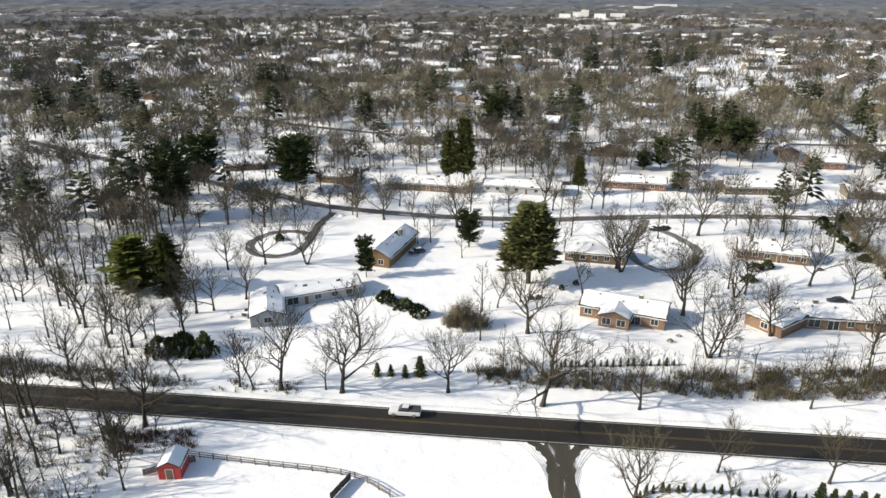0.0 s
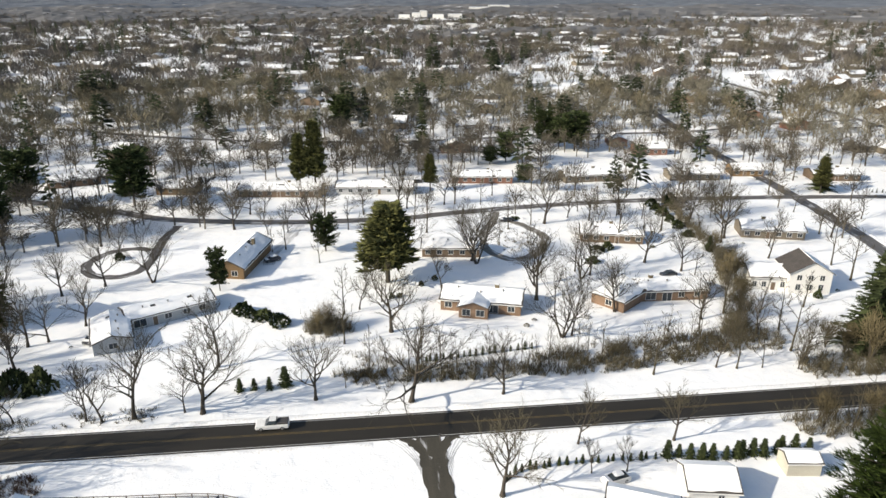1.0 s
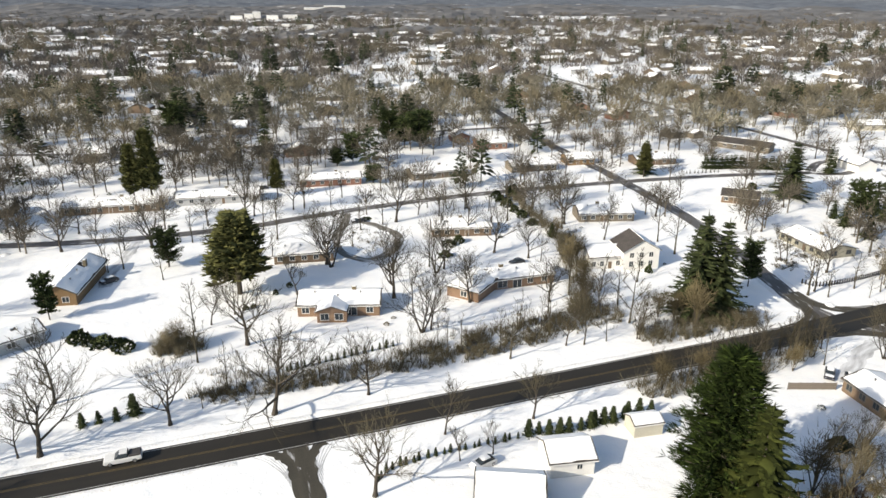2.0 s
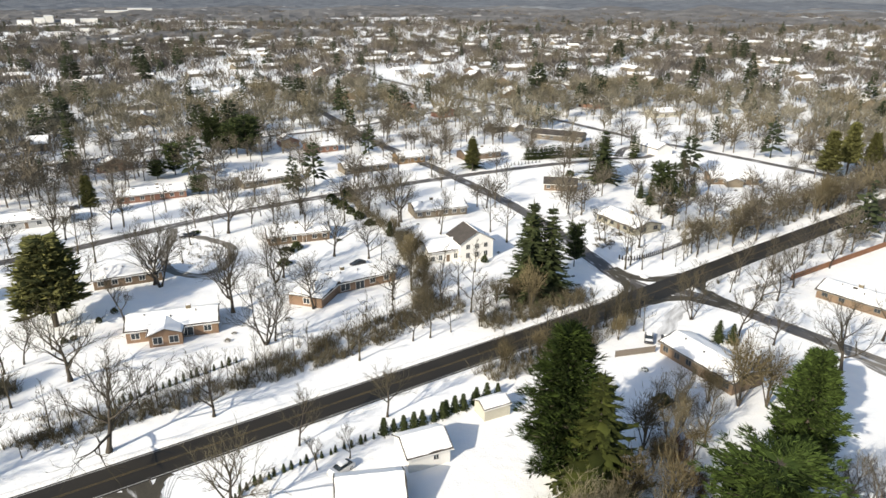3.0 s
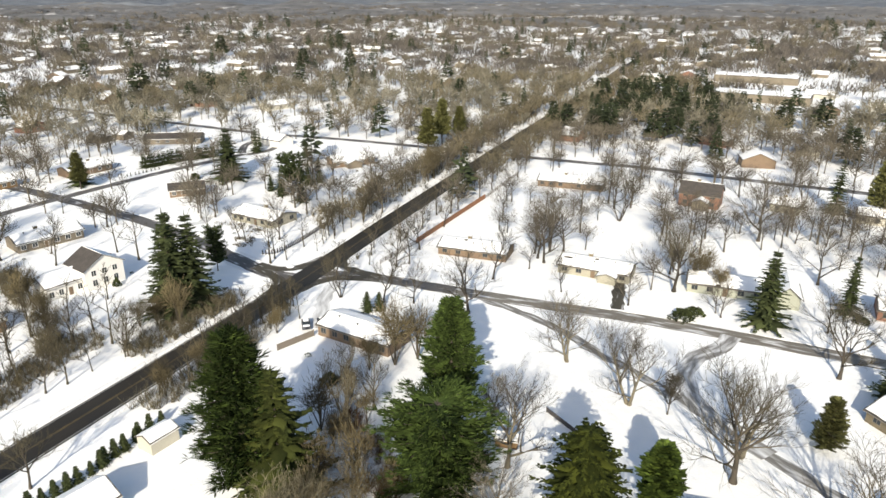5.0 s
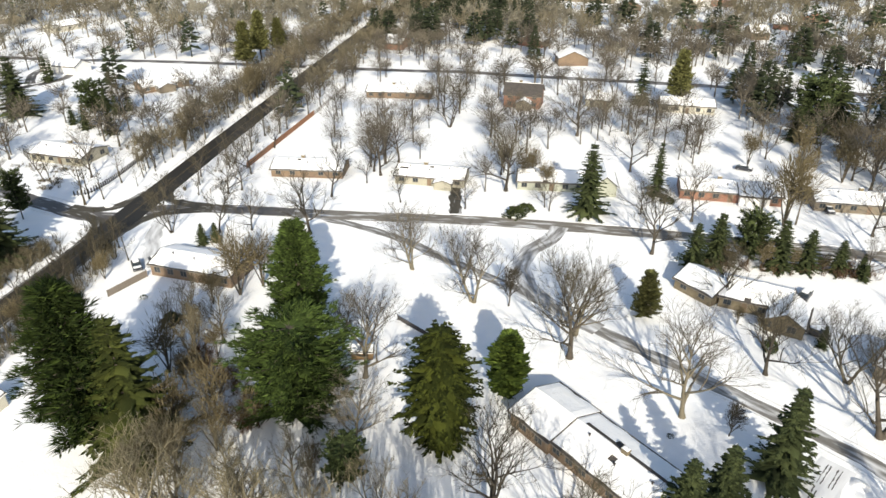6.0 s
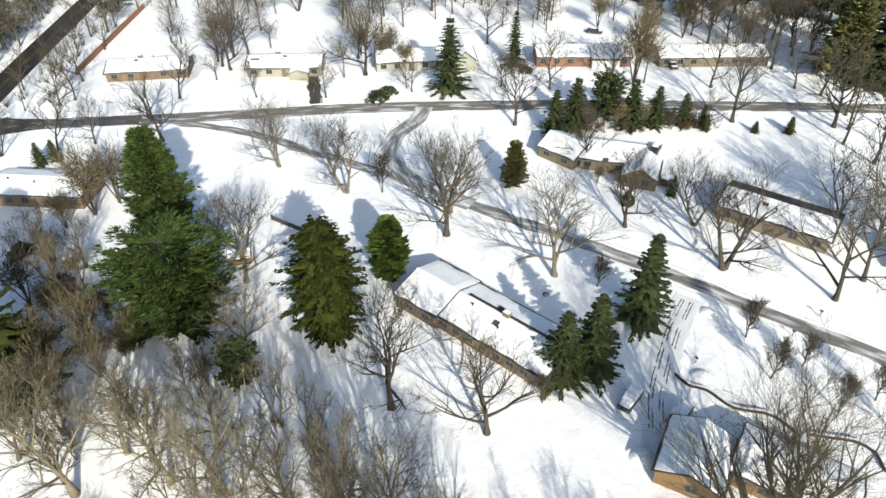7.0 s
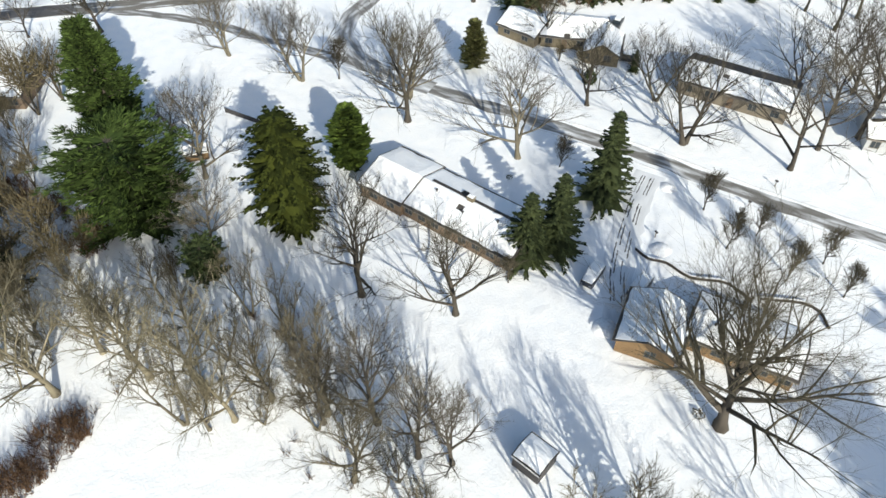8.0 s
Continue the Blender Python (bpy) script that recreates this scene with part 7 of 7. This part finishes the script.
def loft(sections):
    """Closed cross-sections joined front to back: each (x, half width, floor, belt, roof half width, roof)."""
    s = Shape()
    v, f = [], []
    for x, hw, z0, zb, rw, zr in sections:
        v += [(x, -hw, z0), (x, -hw * 1.02, (z0 + zb) / 2), (x, -hw, zb), (x, -rw, zr), (x, rw, zr), (x, hw, zb), (x, hw * 1.02, (z0 + zb) / 2), (x, hw, z0)]
    for i in range(len(sections) - 1):
        a, b = 8 * i, 8 * i + 8
        f += [(a + j, a + (j + 1) % 8, b + (j + 1) % 8, b + j) for j in range(8)]
    f += [tuple(range(8)), tuple(reversed(range(8 * len(sections) - 8, 8 * len(sections))))]
    return s.add(v, f)


def car(x, y, ang, paint, label, snowy=0.0, name="parked_car", buried=False):
    e = empty(name, Matrix.Translation((x, y, 0.02)) @ Matrix.Rotation(radians(ang), 4, "Z"))
    part("body", loft([(-2.25, 0.78, 0.35, 0.75, 0.7, 0.8), (-2.1, 0.88, 0.25, 0.8, 0.8, 0.92), (-1.0, 0.9, 0.2, 0.85, 0.82, 0.97), (1.6, 0.9, 0.2, 0.9, 0.82, 1.0), (2.1, 0.88, 0.25, 0.85, 0.78, 0.95), (2.25, 0.78, 0.35, 0.75, 0.7, 0.8)]).mesh("body", paint), e)
    cab = part("cabin", loft([(-1.05, 0.78, 0.985, 1.0, 0.74, 1.02), (-0.35, 0.78, 0.985, 1.2, 0.62, 1.42), (1.0, 0.78, 0.985, 1.2, 0.62, 1.44), (1.85, 0.76, 1.005, 1.02, 0.7, 1.05)]).mesh("cabin", GLASS), e)
    part("roof", Shape().box(-0.3, -0.6, 1.442, 0.98, 0.6, 1.47, 0.01).mesh("roof", paint), cab)
    if snowy:
        part("snow", loft([(-0.5, 0.5, 1.475, 1.5, 0.4, 1.52), (0, 0.62, 1.475, 1.55, 0.5, 1.475 + snowy), (0.9, 0.62, 1.475, 1.55, 0.5, 1.47 + snowy), (1.1, 0.5, 1.475, 1.5, 0.4, 1.53)]).mesh("snow", ROOF_SNOW), e)
        part("snow", loft([(-2.1, 0.7, 0.975, 0.98, 0.6, 1.0), (-1.8, 0.75, 0.975, 1.02, 0.65, 0.98 + snowy), (-1.15, 0.75, 0.985, 1.0, 0.6, 1.02)]).mesh("snow", ROOF_SNOW), e)
    if buried:
        part("snow_cover", loft([(-2.0, 0.72, 1.0, 1.03, 0.6, 1.12), (-1.0, 0.8, 1.0, 1.2, 0.68, 1.35), (-0.3, 0.84, 1.0, 1.5, 0.7, 1.85), (1.0, 0.84, 1.0, 1.5, 0.7, 1.86), (1.9, 0.78, 1.0, 1.15, 0.66, 1.3), (2.15, 0.7, 1.0, 1.03, 0.6, 1.12)]).mesh("snow_cover", ROOF_SNOW), e, None, "deep snow over the whole car")
    for wx in (-1.38, 1.38):
        for wy in (-0.82, 0.82):
            wheel(e, wx, wy, 0.33, 0.22)
    for wy in (-0.6, 0.6):
        part("headlight", Shape().box(-2.268, wy - 0.16, 0.58, -2.2, wy + 0.16, 0.72, 0.02).mesh("headlight", CHROME), e)
    return tagged(e, label, "car", "parked cars")


def pickup(x, y, ang):
    """A white pickup with a dark covered bed; it heads along -x before the turn."""
    e = empty("pickup_truck", Matrix.Translation((x, y, 0.06)) @ Matrix.Rotation(radians(ang), 4, "Z"))
    part("body", loft([(-2.75, 0.86, 0.5, 0.95, 0.8, 1.02), (-2.6, 0.95, 0.42, 1.0, 0.88, 1.1), (-1.1, 0.97, 0.4, 1.1, 0.9, 1.16), (0.75, 0.97, 0.4, 1.1, 0.9, 1.14), (2.7, 0.97, 0.45, 1.1, 0.92, 1.14), (2.8, 0.9, 0.5, 1.0, 0.86, 1.08)]).mesh("body", CARWHITE), e)
    cab = part("cabin", loft([(-1.15, 0.9, 1.15, 1.17, 0.85, 1.19), (-0.45, 0.9, 1.14, 1.4, 0.72, 1.82), (0.72, 0.9, 1.14, 1.4, 0.74, 1.84), (0.85, 0.88, 1.14, 1.3, 0.72, 1.7)]).mesh("cabin", GLASS), e)
    part("roof", Shape().box(-0.42, -0.72, 1.842, 0.74, 0.72, 1.88, 0.012).mesh("roof", CARWHITE), cab)
    part("bed_cover", Shape().box(0.92, -0.88, 1.142, 2.72, 0.88, 1.5, 0.06).mesh("bed_cover", DARKWALL), e, None, "dark cover over the cargo bed")
    part("bumper", Shape().box(-2.86, -0.85, 0.48, -2.755, 0.85, 0.68, 0.03).mesh("bumper", CHROME), e)
    part("tailgate", Shape().box(2.802, -0.8, 0.6, 2.84, 0.8, 1.06, 0.012).mesh("tailgate", CARWHITE), e)
    for wx in (-1.85, 1.75):
        for wy in (-0.86, 0.86):
            wheel(e, wx, wy, 0.39, 0.26)
    return tagged(e, "white pickup truck with a dark bed cover on the wet road", "truck")


pickup(-9.5, 92.7, 0)
for x, y, a, paint, lab, sn in ((117.9, 75.7, 40, CARDARK, "dark snow-dusted car beside a snowy lawn", 0.14), (120.2, 72.8, 50, CARDARK, "dark snow-dusted car in a snowy drive", 0.14), (85.2, 148.5, 10, CARDARK, "dark parked car behind a brick house", 0.0),
                                (127.0, 150.0, -30, CARRED, "dark red car parked beside a white house", 0.05), (191.1, -18.5, 85, CARDARK, "dark car parked behind a green house", 0.06), (198.8, -58.2, 70, CARDARK, "dark car parked in a shaded yard", 0.05),
                                (174.0, -73.0, 5, CARDARK, "dark car parked before a tan ranch house", 0.1), (26.4, 246.4, 10, CARDARK, "dark car parked beside a grey ranch house", 0.05), (22.8, 246.6, 12, CARDARK, "dark car parked beside a grey ranch house", 0.05),
                                (44.0, 73.0, 15, CARWHITE, "car half buried under snow", 0.22), (-51.5, 128.5, 80, CARDARK, "dark car parked behind a grey ranch house", 0.05), (-18.6, 170.5, 30, CARDARK, "dark car parked beside an orange house", 0.05), (52.0, 197.0, 5, CARDARK, "dark car parked by a circular drive", 0.06), (131.5, -57.0, 150, CARDARK, "dark snow-dusted car behind a stone house", 0.1)):
    car(x, y, a, paint, lab, sn)


# ---- small things ----
def mailbox(x, y, ang):
    e = empty("mailbox", Matrix.Translation((x, y, 0)) @ Matrix.Rotation(radians(ang), 4, "Z"))
    part("post", Shape().box(-0.05, -0.05, -0.2, 0.05, 0.05, 1.0, 0.01).mesh("post", WOODGREY), e)
    part("box", Shape().tube([(-0.25, 0, 1.12), (0.25, 0, 1.12)], [0.13, 0.13], 10).box(-0.25, -0.125, 1.002, 0.25, 0.125, 1.12).mesh("box", DARKWALL), e)
    return tagged(e, "dark mailbox on a wooden post beside the lane", "mailbox", "mailboxes")


for x, y, a in ((81.6, -67.9, 40), (72.9, -46.4, 20), (77.6, -62.0, 40), (18.5, 86.3, 0), (146.8, 66.0, 90)):
    mailbox(x, y, a)


def low_wall(pts, label, height=0.5, thick=0.26):
    """A low stone retaining wall with a cap of snow."""
    e = empty("retaining_wall", Matrix.Translation((*pts[0], 0)))
    line = smooth_line(pts, 0.8) - np.array(pts[0])
    nrm = normals(line)
    for nm, mat, w, z0, z1 in (("stone_course", STONEDARK, thick, -0.1, height), ("snow_cap", ROOF_SNOW, thick * 0.7, height + 0.004, height + 0.12)):
        v, f = [], []
        for p, q in zip(line, nrm):
            for s, z in ((-0.5, z0), (0.5, z0), (0.5, z1), (-0.5, z1)):
                v.append((p[0] + q[0] * s * w, p[1] + q[1] * s * w, z + 0.03 * noise.noise((p[0], p[1], z))))
        for i in range(len(line) - 1):
            f += [(4 * i + j, 4 * i + (j + 1) % 4, 4 * i + 4 + (j + 1) % 4, 4 * i + 4 + j) for j in range(4)]
        f += [(3, 2, 1, 0), tuple(4 * len(line) - 4 + j for j in range(4))]
        part(nm, mesh_of(nm, v, f, mat), e)
    return tagged(e, label, "wall", "garden walls")


low_wall([(70.9, -43.0), (68.9, -44.2), (67.9, -46.4), (65.0, -48.8), (63.6, -53.2), (60.4, -55.4)], "low dark stone wall curving beside a snowy drive")
low_wall([(60.5, -56.7), (59.9, -59.5), (59.3, -61.8), (57.7, -63.4), (55.0, -63.3)], "low dark stone wall curving through the snow")
car(66.4, -35.7, -40, CARDARK, "car buried under snow beside a drive", 0.0, buried=True)
car(63.8, -41.4, 135, CARDARK, "car buried under snow in a drive", 0.0, buried=True)
car(118.5, -55.5, 60, CARDARK, "dark car parked behind a tan house", 0.08)


def mound(x, y, r, h, seed):
    """A heap of snow."""
    v, f = [(0, 0, h)], []
    for k, (q, z) in enumerate(((0.35, 0.85), (0.7, 0.45), (1.0, -0.05))):
        for j in range(12):
            t = 6.283 * j / 12
            w = q * r * (1 + 0.3 * noise.noise((math.cos(t), math.sin(t), seed)))
            v.append((w * math.cos(t), w * math.sin(t), h * z))
    f += [(0, 1 + j, 1 + (j + 1) % 12) for j in range(12)]
    for k in (0, 1):
        f += [(1 + 12 * k + j, 13 + 12 * k + j, 13 + 12 * k + (j + 1) % 12, 1 + 12 * k + (j + 1) % 12) for j in range(12)]
    ob = new("snow_mound", mesh_of("snow_mound", v, f, BANK_SNOW, True))
    ob.location = (x, y, 0)
    return tagged(ob, "heap of shovelled snow beside a drive", "snow mound", "shovelled snow")


for i, (x, y, r, h) in enumerate([(70.5, -46.5, 1.6, 0.6), (58, -35.2, 1.8, 0.7), (83.0, -51.6, 1.4, 0.5), (132.5, 99.5, 1.6, 0.6), (144.6, 100.2, 1.4, 0.5), (152.5, 85.5, 1.6, 0.6), (57.5, 199, 1.5, 0.5), (-48, 201, 1.5, 0.5)]):
    mound(x, y, r, h, i)
